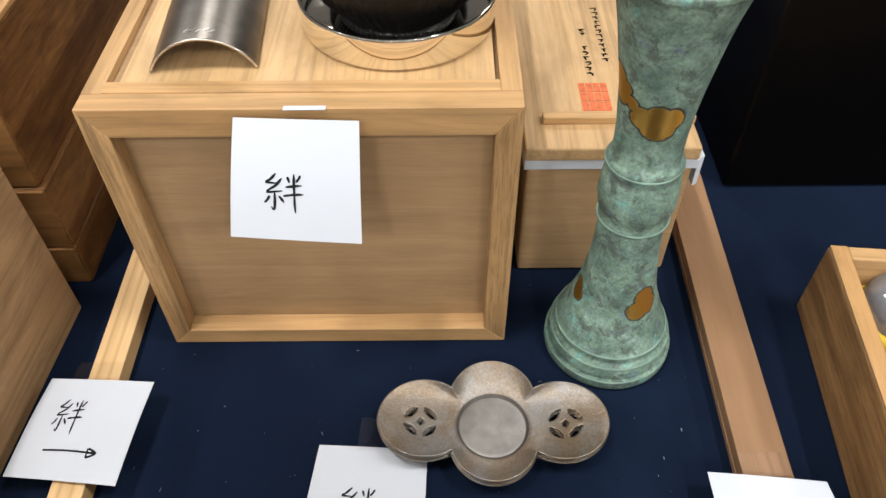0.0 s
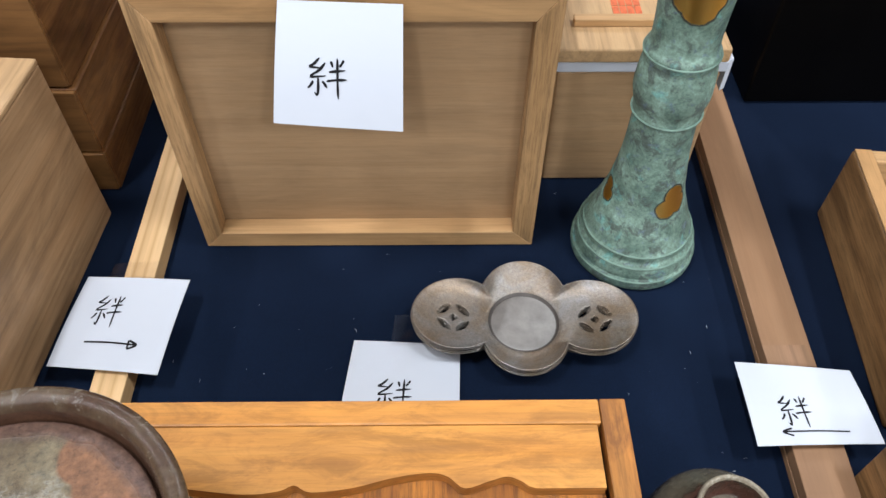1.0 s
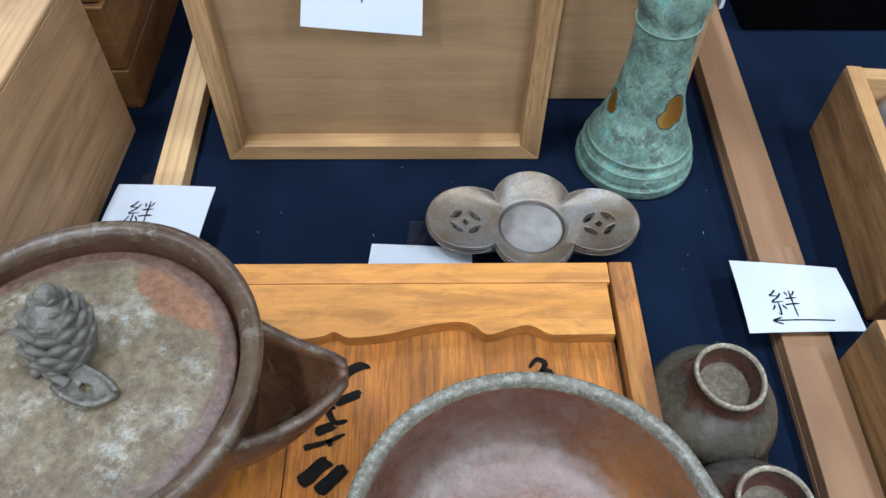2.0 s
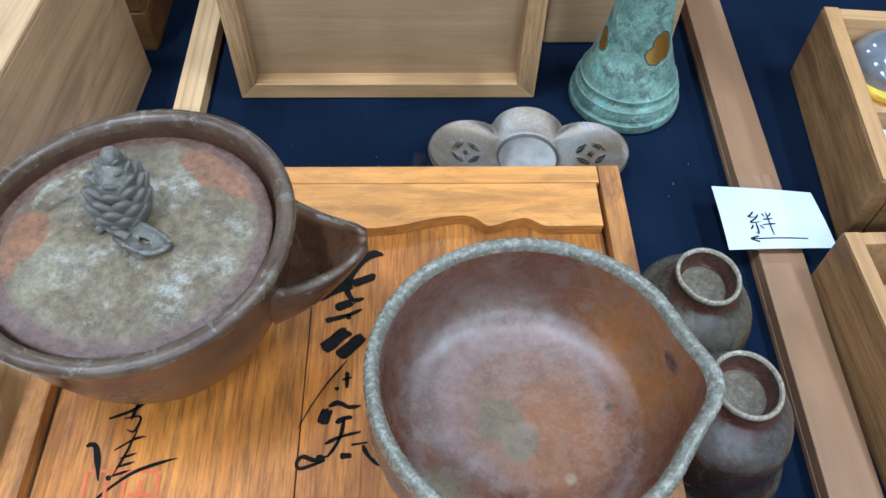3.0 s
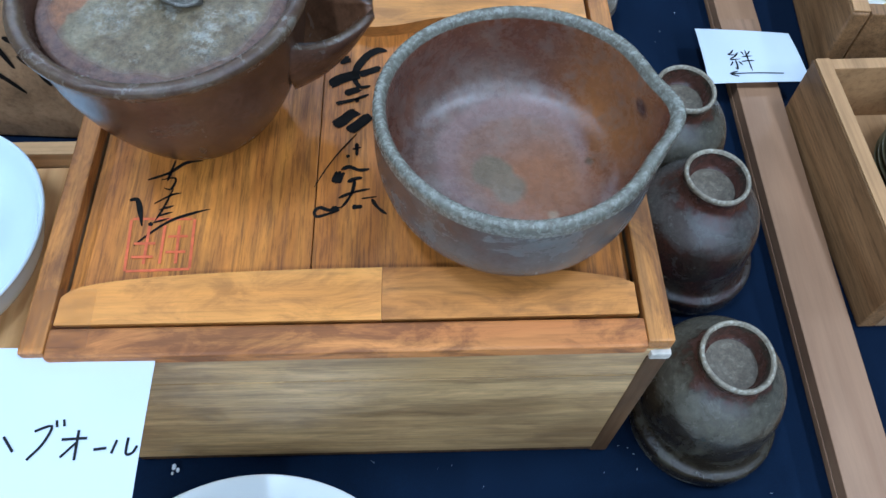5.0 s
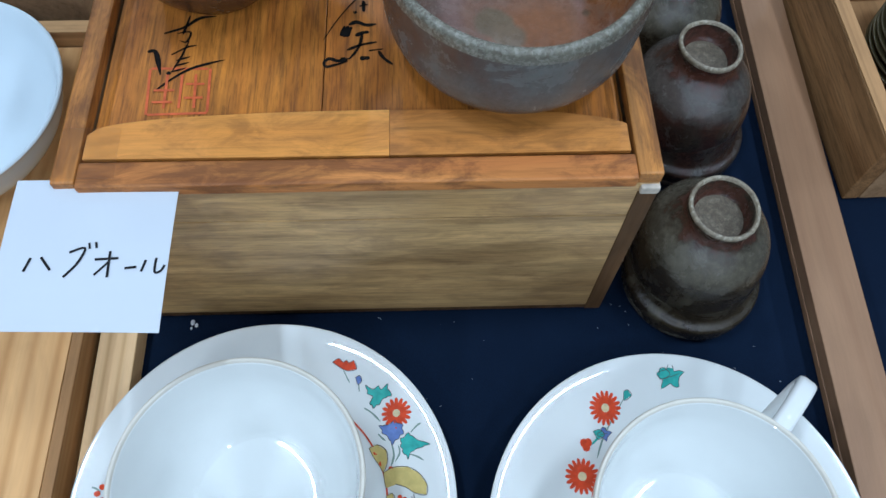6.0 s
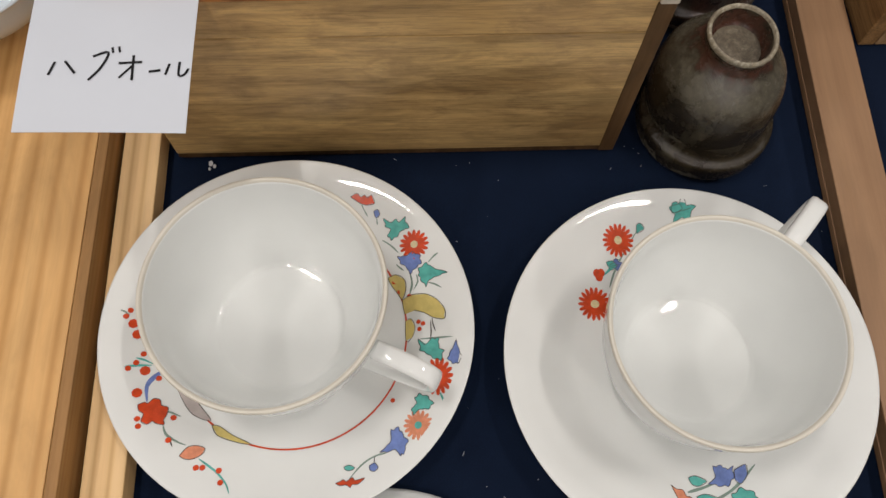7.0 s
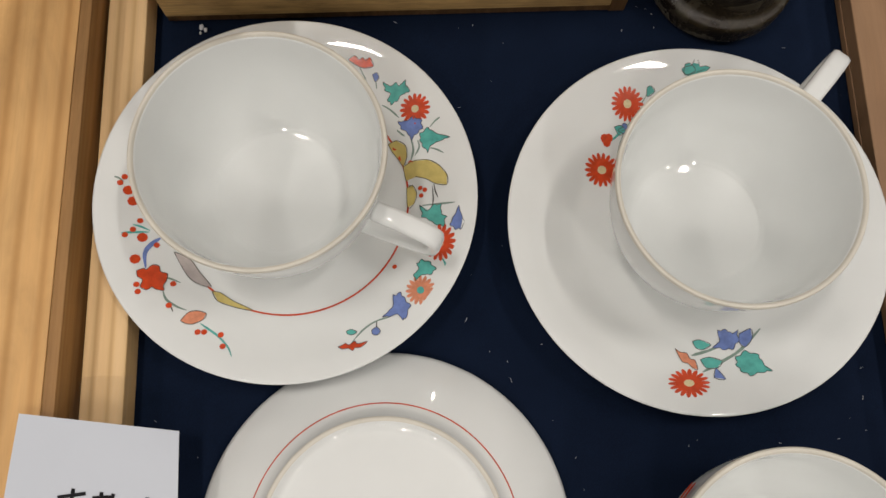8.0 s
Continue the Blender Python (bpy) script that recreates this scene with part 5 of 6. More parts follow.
# ---- dark cups standing upside down, two on each other
def tea_cup(label, x, y, z, tilt, turn, clay, s=1.0, zs=0.845):
    cup = thing("tea_cup", label, "cup", pose(x, y, z, tilt[0], tilt[1], turn), "dark clay cups turned upside down")
    pr = smooth_profile([(0.0325 * s, 0.002), (0.0340 * s, 0.0), (0.0355 * s, 0.0012), (0.0368 * s, 0.012), (0.0362 * s, 0.026), (0.0330 * s, 0.039), (0.0262 * s, 0.0482), (0.0204 * s, 0.0535), (0.0184 * s, 0.0560), (0.0178 * s, 0.0600), (0.0182 * s, 0.0645)], 4)
    warp = lambda a, r, zz, i: (r * (1 + 0.012 * math.sin(2 * a + turn) + 0.01 * math.sin(3 * a)) * math.cos(a), r * (1 + 0.012 * math.sin(2 * a + turn) + 0.01 * math.sin(3 * a)) * math.sin(a), zs * zz + 0.0008 * math.sin(a + turn))
    inner = [(0.0328 * s, 0.003), (0.0335 * s, 0.02), (0.0310 * s, 0.042), (0.018 * s, 0.050), (0, 0.0505)]
    part("cup_body", lathe([*inner[::-1], *pr], 72, warp), clay, cup)
    foot = smooth_profile([(0.0181 * s, 0.0640), (0.0186 * s, 0.0662), (0.0180 * s, 0.0676), (0.0168 * s, 0.0676), (0.0160 * s, 0.0660)], 3)
    part("foot_ring", lathe(foot, 56, warp), CLAY_FOOT, cup, "pale worn foot ring")
    part("foot_wall", lathe(smooth_profile([(0.0161 * s, 0.0662), (0.0154 * s, 0.0610), (0.0146 * s, 0.0572), (0.0132 * s, 0.0552)], 3), 56, warp), clay, cup)
    part("foot_floor", lathe(smooth_profile([(0.0134 * s, 0.0552), (0.008 * s, 0.0550), (0, 0.0552)], 3), 48, warp), CLAY_FOOT_IN, cup)
    return cup


def lower_cup(label, x, y, clay, s=1.0):
    cup = thing("tea_cup", label, "cup", pose(x, y, 0.0), "dark clay cups turned upside down")
    part("cup_body", lathe(smooth_profile([(0.0345 * s, 0.002), (0.036 * s, 0.0), (0.0385 * s, 0.001), (0.0392 * s, 0.006), (0.0388 * s, 0.0125), (0.0335 * s, 0.0165), (0.0305 * s, 0.036), (0.017 * s, 0.050), (0, 0.051)], 4), 72), clay, cup)
    return cup


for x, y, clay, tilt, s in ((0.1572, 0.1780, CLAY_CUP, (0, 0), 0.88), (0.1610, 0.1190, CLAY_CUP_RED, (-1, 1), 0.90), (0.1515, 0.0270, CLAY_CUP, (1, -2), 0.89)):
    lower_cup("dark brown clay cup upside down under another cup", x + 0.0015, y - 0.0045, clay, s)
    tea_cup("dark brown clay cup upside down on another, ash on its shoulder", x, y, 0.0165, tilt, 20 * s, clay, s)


# ---- white porcelain cups and saucers
SAUCER = [(0, 0.0062), (0.030, 0.0062), (0.050, 0.0064), (0.0545, 0.0076), (0.060, 0.0100), (0.066, 0.0122), (0.074, 0.0148), (0.0835, 0.0182)]


def saucer_height(r):
    for (r0, z0), (r1, z1) in zip(SAUCER, SAUCER[1:]):
        if r <= r1:
            return z0 + (z1 - z0) * (r - r0) / (r1 - r0)
    return SAUCER[-1][1]


def saucer_profile():
    under = [(0, 0.0030), (0.040, 0.0030), (0.0455, 0.0032), (0.0462, 0.0), (0.0485, 0.0), (0.0495, 0.0040), (0.056, 0.0060), (0.070, 0.0108), (0.0825, 0.0160), (0.0842, 0.0175), (0.0842, 0.0184), (0.0832, 0.0186)]
    return [*under, *[(r, z) for r, z in SAUCER[::-1]][1:]]


def paint(bm, outline, top=0.00022):
    """A thin coat of enamel with this outline (x, y), lying on the saucer."""
    cx = sum(p[0] for p in outline) / len(outline)
    cy = sum(p[1] for p in outline) / len(outline)
    mid = bm.verts.new((cx, cy, saucer_height(math.hypot(cx, cy)) + top))
    ring = [bm.verts.new((x, y, saucer_height(math.hypot(x, y)) + top)) for x, y in outline]
    for i in range(len(ring)):
        bm.faces.new((mid, ring[i], ring[(i + 1) % len(ring)]))


def petal_outline(cx, cy, a, r0, r1, w):
    out = []
    for k in range(8):
        t = 2 * math.pi * k / 8
        u, v = (r0 + r1) / 2 + (r1 - r0) / 2 * math.cos(t), w * math.sin(t)
        out.append((cx + u * math.cos(a) - v * math.sin(a), cy + u * math.sin(a) + v * math.cos(a)))
    return out


def mum(parent, x, y, r, petals, colour, heart=None, squash=1.0, rings=2):
    """A chrysanthemum painted petal by petal."""
    bm = bmesh.new()
    for ring in range(rings):
        r0, r1 = (0.42 * r, r) if ring == 0 else (0.16 * r, 0.66 * r)
        for k in range(petals):
            a = 2 * math.pi * (k + 0.5 * ring) / petals
            paint(bm, [(x + (px - x), y + (py - y) * squash) for px, py in petal_outline(x, y, a, r0, r1, 1.2 * r / petals * (1.7 if ring == 0 else 1.3))], 0.0002 + 0.00004 * ring)
    flower = part("flower", bm, colour, parent, "painted red chrysanthemum")
    bm = bmesh.new()
    paint(bm, [(x + 0.25 * r * math.cos(t * 0.63), y + squash * 0.25 * r * math.sin(t * 0.63)) for t in range(10)], 0.00032)
    part("flower_heart", bm, heart or GLAZE_CREAM, flower)


def leaf(parent, x, y, r, a, colour, points=3, depth=0.45, nm="leaf"):
    bm = bmesh.new()
    out = []
    n = 8 * points
    for k in range(n):
        t = 2 * math.pi * k / n
        rr = r * (1 - depth * abs(math.sin(points * t / 2)) ** 1.2 + 0.08 * math.sin(7 * t))
        out.append((x + rr * math.cos(t + a), y + rr * 0.85 * math.sin(t + a)))
    paint(bm, out)
    ob = part(nm, bm, colour, parent)
    bm = bmesh.new()
    on = lambda u, v: (u, v, saucer_height(math.hypot(u, v)) + 0.0003)
    stroke(bm, [*out[::2], out[0]], 0.00028, on, 2, False)
    stroke(bm, [(x - 0.6 * r * math.cos(a), y - 0.5 * r * math.sin(a)), (x, y), (x + 0.7 * r * math.cos(a), y + 0.6 * r * math.sin(a))], 0.0003, on, 3)
    part("outline", bm, GLAZE_LINE, ob)
    return ob


def enamel(parent, nm, outline, colour):
    """A patch of enamel inside a fine dark outline; leaves get a toothed edge."""
    if nm == "leaf" and len(outline) > 6:
        cx, cy = sum(p[0] for p in outline) / len(outline), sum(p[1] for p in outline) / len(outline)
        toothed = []
        for p, q in zip(outline, [*outline[1:], outline[0]]):
            for k, f in enumerate((0.0, 0.33, 0.66)):
                x, y = p[0] + (q[0] - p[0]) * f, p[1] + (q[1] - p[1]) * f
                pull = 0.12 if k == 1 else 0.0
                toothed.append((x + (cx - x) * pull, y + (cy - y) * pull))
        outline = toothed
    bm = bmesh.new()
    paint(bm, outline, 0.00024)
    ob = part(nm, bm, colour, parent)
    bm = bmesh.new()
    stroke(bm, [*outline, outline[0]], 0.00030, lambda u, v: (u, v, saucer_height(math.hypot(u, v)) + 0.0003), 3, False)
    part("outline", bm, GLAZE_LINE, ob)


def twig(parent, pts, w, colour=None):
    bm = bmesh.new()
    stroke(bm, pts, w, lambda u, v: (u, v, saucer_height(math.hypot(u, v)) + 0.00018), 4)
    part("stem", bm, colour or GLAZE_STEM, parent)


def berries(parent, pts, r, colour=None):
    for x, y in pts:
        bm = bmesh.new()
        paint(bm, [(x + r * math.cos(t * 0.785), y + r * math.sin(t * 0.785)) for t in range(8)], 0.00027)
        part("berry", bm, colour or GLAZE_RED, parent)


def saucer(label, m):
    s = thing("saucer", label, "saucer", m, "porcelain cups and saucers")
    part("plate", lathe(saucer_profile(), 128), PORCELAIN, s)
    return s


def handle_mesh(angle, r0, reach, z_top, z_low, width, thick):
    bm = bmesh.new()
    path = smooth_profile_2d([(r0 - 0.002, z_top), (r0 + 0.008, z_top + 0.001), (reach - 0.003, z_top - 0.0005), (reach, z_top - 0.006), (reach - 0.003, z_top - 0.016), (r0 + 0.004, z_low + 0.003), (r0 - 0.0095, z_low)], 5)
    rings = []
    for i, p in enumerate(path):
        d = (path[min(i + 1, len(path) - 1)] - path[max(i - 1, 0)]).normalized()
        nrm = Vector((-d.y, d.x))
        ring = []
        for k in range(10):
            t = 2 * math.pi * k / 10
            c, s = math.cos(t), math.sin(t)
            c = math.copysign(abs(c) ** 0.55, c)
            s = math.copysign(abs(s) ** 0.55, s)
            q = p + nrm * (thick * s / 2)
            x, y = q.x, width * c / 2
            ring.append(bm.verts.new((x * math.cos(angle) - y * math.sin(angle), x * math.sin(angle) + y * math.cos(angle), q.y)))
        rings.append(ring)
    for a, b in zip(rings, rings[1:]):
        for k in range(10):
            bm.faces.new((a[k], a[(k + 1) % 10], b[(k + 1) % 10], b[k]))
    bm.faces.new(rings[0][::-1])
    bm.faces.new(rings[-1])
    return finish(bm, True)


def porcelain_cup(label, m, rim_r, handle, reach, top=0.050):
    c = thing("porcelain_cup", label, "cup", m, "porcelain cups and saucers")
    k = rim_r / 0.050
    pr = smooth_profile([(0, 0.0025), (0.0235 * k, 0.0025), (0.0245 * k, 0.0), (0.0262 * k, 0.0), (0.0270 * k, 0.0035), (0.0335 * k, 0.0065), (0.0405 * k, 0.0145), (0.0450 * k, 0.0265), (0.0478 * k, 0.0420), (0.0493 * k, 0.0545), (0.0497 * k, 0.0575)], 5)
    ins = smooth_profile([(0.0472 * k, 0.0578), (0.0462 * k, 0.0500), (0.0446 * k, 0.0380), (0.0410 * k, 0.0240), (0.0360 * k, 0.0142), (0.0316 * k, 0.0086), (0.0292 * k, 0.0067), (0.0270 * k, 0.0060), (0.020 * k, 0.0056), (0, 0.0055)], 5)
    part("cup_body", lathe([*pr, *ins], 112), PORCELAIN, c)
    part("rim", lathe(smooth_profile([(0.0497 * k, 0.0575), (0.0495 * k, 0.0586), (0.0490 * k, 0.0590), (0.0480 * k, 0.0588), (0.0474 * k, 0.0579)], 3), 112), RIM_TAN, c, "tan unglazed rim")
    if handle is not None:
        part("handle", handle_mesh(math.radians(handle), 0.0505 * k, reach, top, 0.014, 0.0085, 0.0058), PORCELAIN, c)
    return c


mm = 0.001
s1 = saucer("white saucer painted with flowers, a rock and red ring", pose(-0.0585, -0.0900, 0.0022, 0, 1.6, 0))
bm = bmesh.new()
arc_n = 96
for k in range(arc_n):
    a0, a1 = 2 * math.pi * k / arc_n, 2 * math.pi * (k + 1) / arc_n
    q = [((0.0533 + d) * math.cos(a), (0.0533 + d) * math.sin(a), saucer_height(0.0533 + d) + 0.0002) for a, d in ((a0, -0.0004), (a1, -0.0004), (a1, 0.0004), (a0, 0.0004))]
    bm.faces.new([bm.verts.new(p) for p in q])
part("red_ring", bm, GLAZE_RED, s1, "thin red ring")
# flowers and rock on one side of the first saucer
twig(s1, [(0.0319, 0.0621), (0.0335, 0.0588), (0.035, 0.0561)], 0.0006, GLAZE_STEM)
twig(s1, [(0.0393, 0.0553), (0.0396, 0.0518)], 0.0006, GLAZE_STEM)
twig(s1, [(0.042, 0.0443), (0.046, 0.0415), (0.0499, 0.0374)], 0.0008, GLAZE_STEM)
twig(s1, [(0.064, 0.0315), (0.0667, 0.0342), (0.0694, 0.0357)], 0.0008, GLAZE_STEM)
twig(s1, [(0.0637, 0.0217), (0.0668, 0.0205), (0.0699, 0.0185)], 0.0008, GLAZE_STEM)
twig(s1, [(0.0487, 0.0321), (0.0504, 0.0303), (0.0523, 0.0287)], 0.0008, GLAZE_STEM)
twig(s1, [(0.0596, -0.0051), (0.0671, -0.0053), (0.0742, -0.0054)], 0.0009, GLAZE_STEM)
twig(s1, [(0.0552, 0.0269), (0.0561, 0.0218), (0.0547, 0.0167)], 0.001, GLAZE_STEM)
twig(s1, [(0.0582, 0.0261), (0.0588, 0.0227), (0.0567, 0.019)], 0.0008, GLAZE_STEM)
twig(s1, [(0.0651, 0.0044), (0.0655, 0.0014), (0.0667, -0.0023)], 0.0005, GLAZE_LINE)
twig(s1, [(0.0643, 0.0034), (0.0646, -0.0023), (0.064, -0.0065)], 0.0005, GLAZE_LINE)
twig(s1, [(0.0676, -0.0309), (0.0687, -0.0334), (0.0695, -0.0364)], 0.0009, GLAZE_GREEN)
twig(s1, [(0.0439, -0.0565), (0.0387, -0.0578), (0.0332, -0.0612), (0.0279, -0.0671)], 0.0008, GLAZE_STEM)
twig(s1, [(0.0387, -0.0578), (0.0385, -0.0608)], 0.0005, GLAZE_LINE)
enamel(s1, "rock", [(0.0513, 0.0146), (0.0557, 0.0166), (0.0625, 0.0162), (0.0676, 0.013), (0.0711, 0.0079), (0.0707, 0.0034), (0.0655, 0.0046), (0.0616, 0.0073), (0.0548, 0.0096), (0.0525, 0.0077)], GLAZE_YELLOW)
enamel(s1, "rock", [(0.0445, 0.0259), (0.0483, 0.0273), (0.0525, 0.0244), (0.0531, 0.0196), (0.0513, 0.0149), (0.0491, 0.0182), (0.0461, 0.0226)], GLAZE_YELLOW)
enamel(s1, "rock", [(0.0527, 0.0042), (0.0554, 0.0052), (0.0572, 0.0009), (0.0558, -0.0037), (0.0529, -0.0053)], GLAZE_YELLOW)
enamel(s1, "leaf", [(0.0426, 0.0547), (0.0457, 0.0525), (0.049, 0.0538), (0.05, 0.052), (0.0533, 0.0544), (0.055, 0.0488), (0.0515, 0.0479), (0.049, 0.045), (0.0461, 0.0438), (0.0445, 0.0462), (0.0462, 0.0489), (0.0433, 0.0508)], GLAZE_GREEN)
enamel(s1, "leaf", [(0.0492, 0.0359), (0.0528, 0.0357), (0.0566, 0.0375), (0.0604, 0.035), (0.0606, 0.0311), (0.0576, 0.0288), (0.0552, 0.0265), (0.0534, 0.0301), (0.0504, 0.0325)], GLAZE_BLUE)
enamel(s1, "leaf", [(0.0592, 0.0292), (0.063, 0.0314), (0.0655, 0.0291), (0.0728, 0.0254), (0.068, 0.0241), (0.064, 0.0226), (0.0626, 0.0195), (0.0601, 0.0232), (0.0591, 0.026)], GLAZE_GREEN)
enamel(s1, "leaf", [(0.0584, -0.0048), (0.0613, -0.0079), (0.0652, -0.0051), (0.0681, -0.0057), (0.068, -0.0102), (0.0704, -0.0118), (0.0687, -0.0163), (0.0649, -0.0148), (0.0618, -0.0121), (0.059, -0.0104)], GLAZE_GREEN)
enamel(s1, "leaf", [(0.0759, -0.0071), (0.0772, -0.0133), (0.0784, -0.0155), (0.0761, -0.0185), (0.0736, -0.0182), (0.0715, -0.0156), (0.0732, -0.0121)], GLAZE_BLUE)
enamel(s1, "leaf", [(0.0563, -0.0324), (0.0588, -0.0307), (0.0626, -0.0324), (0.0649, -0.0359), (0.0624, -0.0383), (0.0587, -0.038), (0.0555, -0.0406), (0.0549, -0.0376), (0.0572, -0.0352)], GLAZE_GREEN)
enamel(s1, "leaf", [(0.0458, -0.0462), (0.0492, -0.0454), (0.0511, -0.0485), (0.0535, -0.0519), (0.0512, -0.0576), (0.0498, -0.0581), (0.0479, -0.0554), (0.0436, -0.0564), (0.0411, -0.056), (0.0455, -0.052)], GLAZE_BLUE)
enamel(s1, "leaf", [(0.0255, -0.0619), (0.0277, -0.0611), (0.0302, -0.0624), (0.0283, -0.0635), (0.0263, -0.0632)], GLAZE_GREEN)
enamel(s1, "leaf", [(0.0365, -0.0618), (0.0387, -0.0606), (0.0403, -0.0626), (0.0388, -0.0642), (0.0369, -0.0637)], GLAZE_BLUE)
enamel(s1, "leaf", [(0.0378, 0.0584), (0.0398, 0.0591), (0.0408, 0.0568), (0.039, 0.0551)], GLAZE_BLUE)
enamel(s1, "blossom", [(0.0221, -0.0687), (0.0242, -0.0679), (0.0254, -0.0672), (0.0269, -0.068), (0.0293, -0.0664), (0.0306, -0.0677), (0.0347, -0.0668), (0.0318, -0.0693), (0.0294, -0.0694), (0.0286, -0.0706), (0.0267, -0.0695), (0.0243, -0.0697)], GLAZE_RED)
enamel(s1, "blossom", [(0.0266, 0.066), (0.0296, 0.0676), (0.0317, 0.0657), (0.0334, 0.0665), (0.0349, 0.0649), (0.0368, 0.0662), (0.0383, 0.0622), (0.0339, 0.0617), (0.0305, 0.0632)], GLAZE_RED)
mum(s1, 0.0573, 0.0407, 0.0072, 16, GLAZE_RED, None, 1.0, 2)
mum(s1, 0.0669, -0.0235, 0.0072, 16, GLAZE_RED, None, 1.25, 2)
mum(s1, 0.0578, -0.0451, 0.0066, 16, GLAZE_PINK, GLAZE_GREEN, 1.05, 2)
berries(s1, [(0.0588, 0.0033), (0.0609, 0.0022), (0.0592, -0.0003), (0.0475, 0.0238), (0.0501, 0.0188), (0.0546, 0.0161), (0.0466, -0.033)], 0.0011)
# plum branch on its other side
twig(s1, [(-0.0567, -0.0178), (-0.0599, -0.0208), (-0.0621, -0.0253), (-0.0611, -0.0319)], 0.002, GLAZE_BLUE)
twig(s1, [(-0.0532, -0.0423), (-0.0514, -0.0462), (-0.0469, -0.0493), (-0.0428, -0.0509)], 0.001, GLAZE_STEM)
twig(s1, [(-0.0367, -0.0568), (-0.0326, -0.0597), (-0.0285, -0.0628), (-0.0242, -0.0675), (-0.0223, -0.0716)], 0.0009, GLAZE_GREEN)
twig(s1, [(-0.072, -0.0164), (-0.0672, -0.0157), (-0.0614, -0.0153)], 0.0011, GLAZE_GREEN)
twig(s1, [(-0.0679, -0.0122), (-0.0647, -0.013), (-0.061, -0.0146)], 0.0009, GLAZE_GREEN)
twig(s1, [(-0.0526, -0.0361), (-0.0502, -0.0368), (-0.0466, -0.0383)], 0.0008, GLAZE_STEM)
twig(s1, [(-0.0778, 0.0095), (-0.0751, 0.009), (-0.0728, 0.0074)], 0.0008, GLAZE_STEM)
twig(s1, [(-0.0497, -0.0483), (-0.0482, -0.0516)], 0.0006, GLAZE_LINE)
enamel(s1, "blossom", [(-0.0645, -0.0334), (-0.062, -0.0322), (-0.0606, -0.0327), (-0.0586, -0.0305), (-0.0559, -0.0309), (-0.0551, -0.0335), (-0.0523, -0.0343), (-0.0524, -0.0377), (-0.0533, -0.0399), (-0.0528, -0.042), (-0.056, -0.0416), (-0.0577, -0.0406), (-0.0595, -0.042), (-0.0622, -0.0407), (-0.0617, -0.0375), (-0.0638, -0.036)], GLAZE_RED)
enamel(s1, "blossom", [(-0.0447, -0.0556), (-0.042, -0.0519), (-0.0384, -0.0511), (-0.0348, -0.0523), (-0.0356, -0.055), (-0.0395, -0.0571), (-0.0427, -0.0568)], GLAZE_PINK)
enamel(s1, "rock", [(-0.0508, -0.024), (-0.048, -0.0249), (-0.0435, -0.0275), (-0.0397, -0.0328), (-0.0343, -0.0393), (-0.0361, -0.0398), (-0.0401, -0.0383), (-0.0431, -0.0362), (-0.0463, -0.032)], GLAZE_GREY)
enamel(s1, "rock", [(-0.0335, -0.042), (-0.0301, -0.0425), (-0.0239, -0.0466), (-0.0157, -0.0506), (-0.0216, -0.0498), (-0.0306, -0.0466)], GLAZE_YELLOW)
berries(s1, [(-0.0706, -0.0172), (-0.0652, -0.0103), (-0.0677, -0.0145), (-0.0578, -0.0212), (-0.0638, -0.0397), (-0.0629, -0.0429), (-0.0495, -0.0389), (-0.0501, -0.0488), (-0.0372, -0.0607), (-0.0346, -0.0607), (-0.0277, -0.062), (-0.0264, -0.0671), (-0.0725, 0.0096), (-0.0741, 0.0067)], 0.0013)
berries(s1, [(-0.0637, -0.018), (-0.0656, -0.0281), (-0.0708, 0.0035), (-0.0687, -0.0014)], 0.0022)

s2 = saucer("white porcelain saucer painted with two sprays of red flowers", pose(0.1230, -0.1085, 0.0))
twig(s2, [(-0.0245, 0.0513), (-0.0311, 0.0445), (-0.0346, 0.0436)], 0.0011, GLAZE_GREEN)
twig(s2, [(-0.0069, -0.0578), (0.0015, -0.0557), (0.0071, -0.0534)], 0.0013, GLAZE_STEM)
twig(s2, [(-0.0037, -0.0652), (0.0058, -0.0608), (0.0148, -0.0559), (0.0254, -0.0467)], 0.0014, GLAZE_STEM)
twig(s2, [(-0.0299, 0.0376), (-0.0253, 0.0484), (-0.0149, 0.0644)], 0.0009, GLAZE_STEM)
enamel(s2, "leaf", [(0.0031, 0.0771), (0.0054, 0.0777), (0.0081, 0.0744), (0.003, 0.0725)], GLAZE_GREEN)
enamel(s2, "leaf", [(-0.0149, 0.0673), (-0.013, 0.068), (-0.0112, 0.0655), (-0.015, 0.0632)], GLAZE_GREEN)
enamel(s2, "leaf", [(-0.031, 0.0495), (-0.0278, 0.0503), (-0.0253, 0.0481), (-0.0286, 0.046)], GLAZE_GREEN)
enamel(s2, "leaf", [(0.0068, -0.0467), (0.0105, -0.0465), (0.0131, -0.0484), (0.0159, -0.047), (0.0151, -0.0522), (0.0114, -0.0558), (0.0072, -0.0556), (0.0033, -0.0543), (0.0067, -0.0519)], GLAZE_BLUE)
enamel(s2, "leaf", [(0.0159, -0.0488), (0.0213, -0.0465), (0.0209, -0.051), (0.0171, -0.0548), (0.0152, -0.0529)], GLAZE_BLUE)
enamel(s2, "leaf", [(0.0119, -0.0588), (0.0167, -0.0563), (0.0216, -0.0585), (0.0226, -0.0622), (0.0253, -0.0659), (0.0209, -0.0664), (0.0158, -0.0676), (0.0123, -0.0653), (0.011, -0.0624)], GLAZE_GREEN)
enamel(s2, "leaf", [(-0.005, -0.0515), (-0.0017, -0.0508), (0.0028, -0.0532), (-0.0012, -0.0553), (-0.0039, -0.0545)], GLAZE_GREEN)
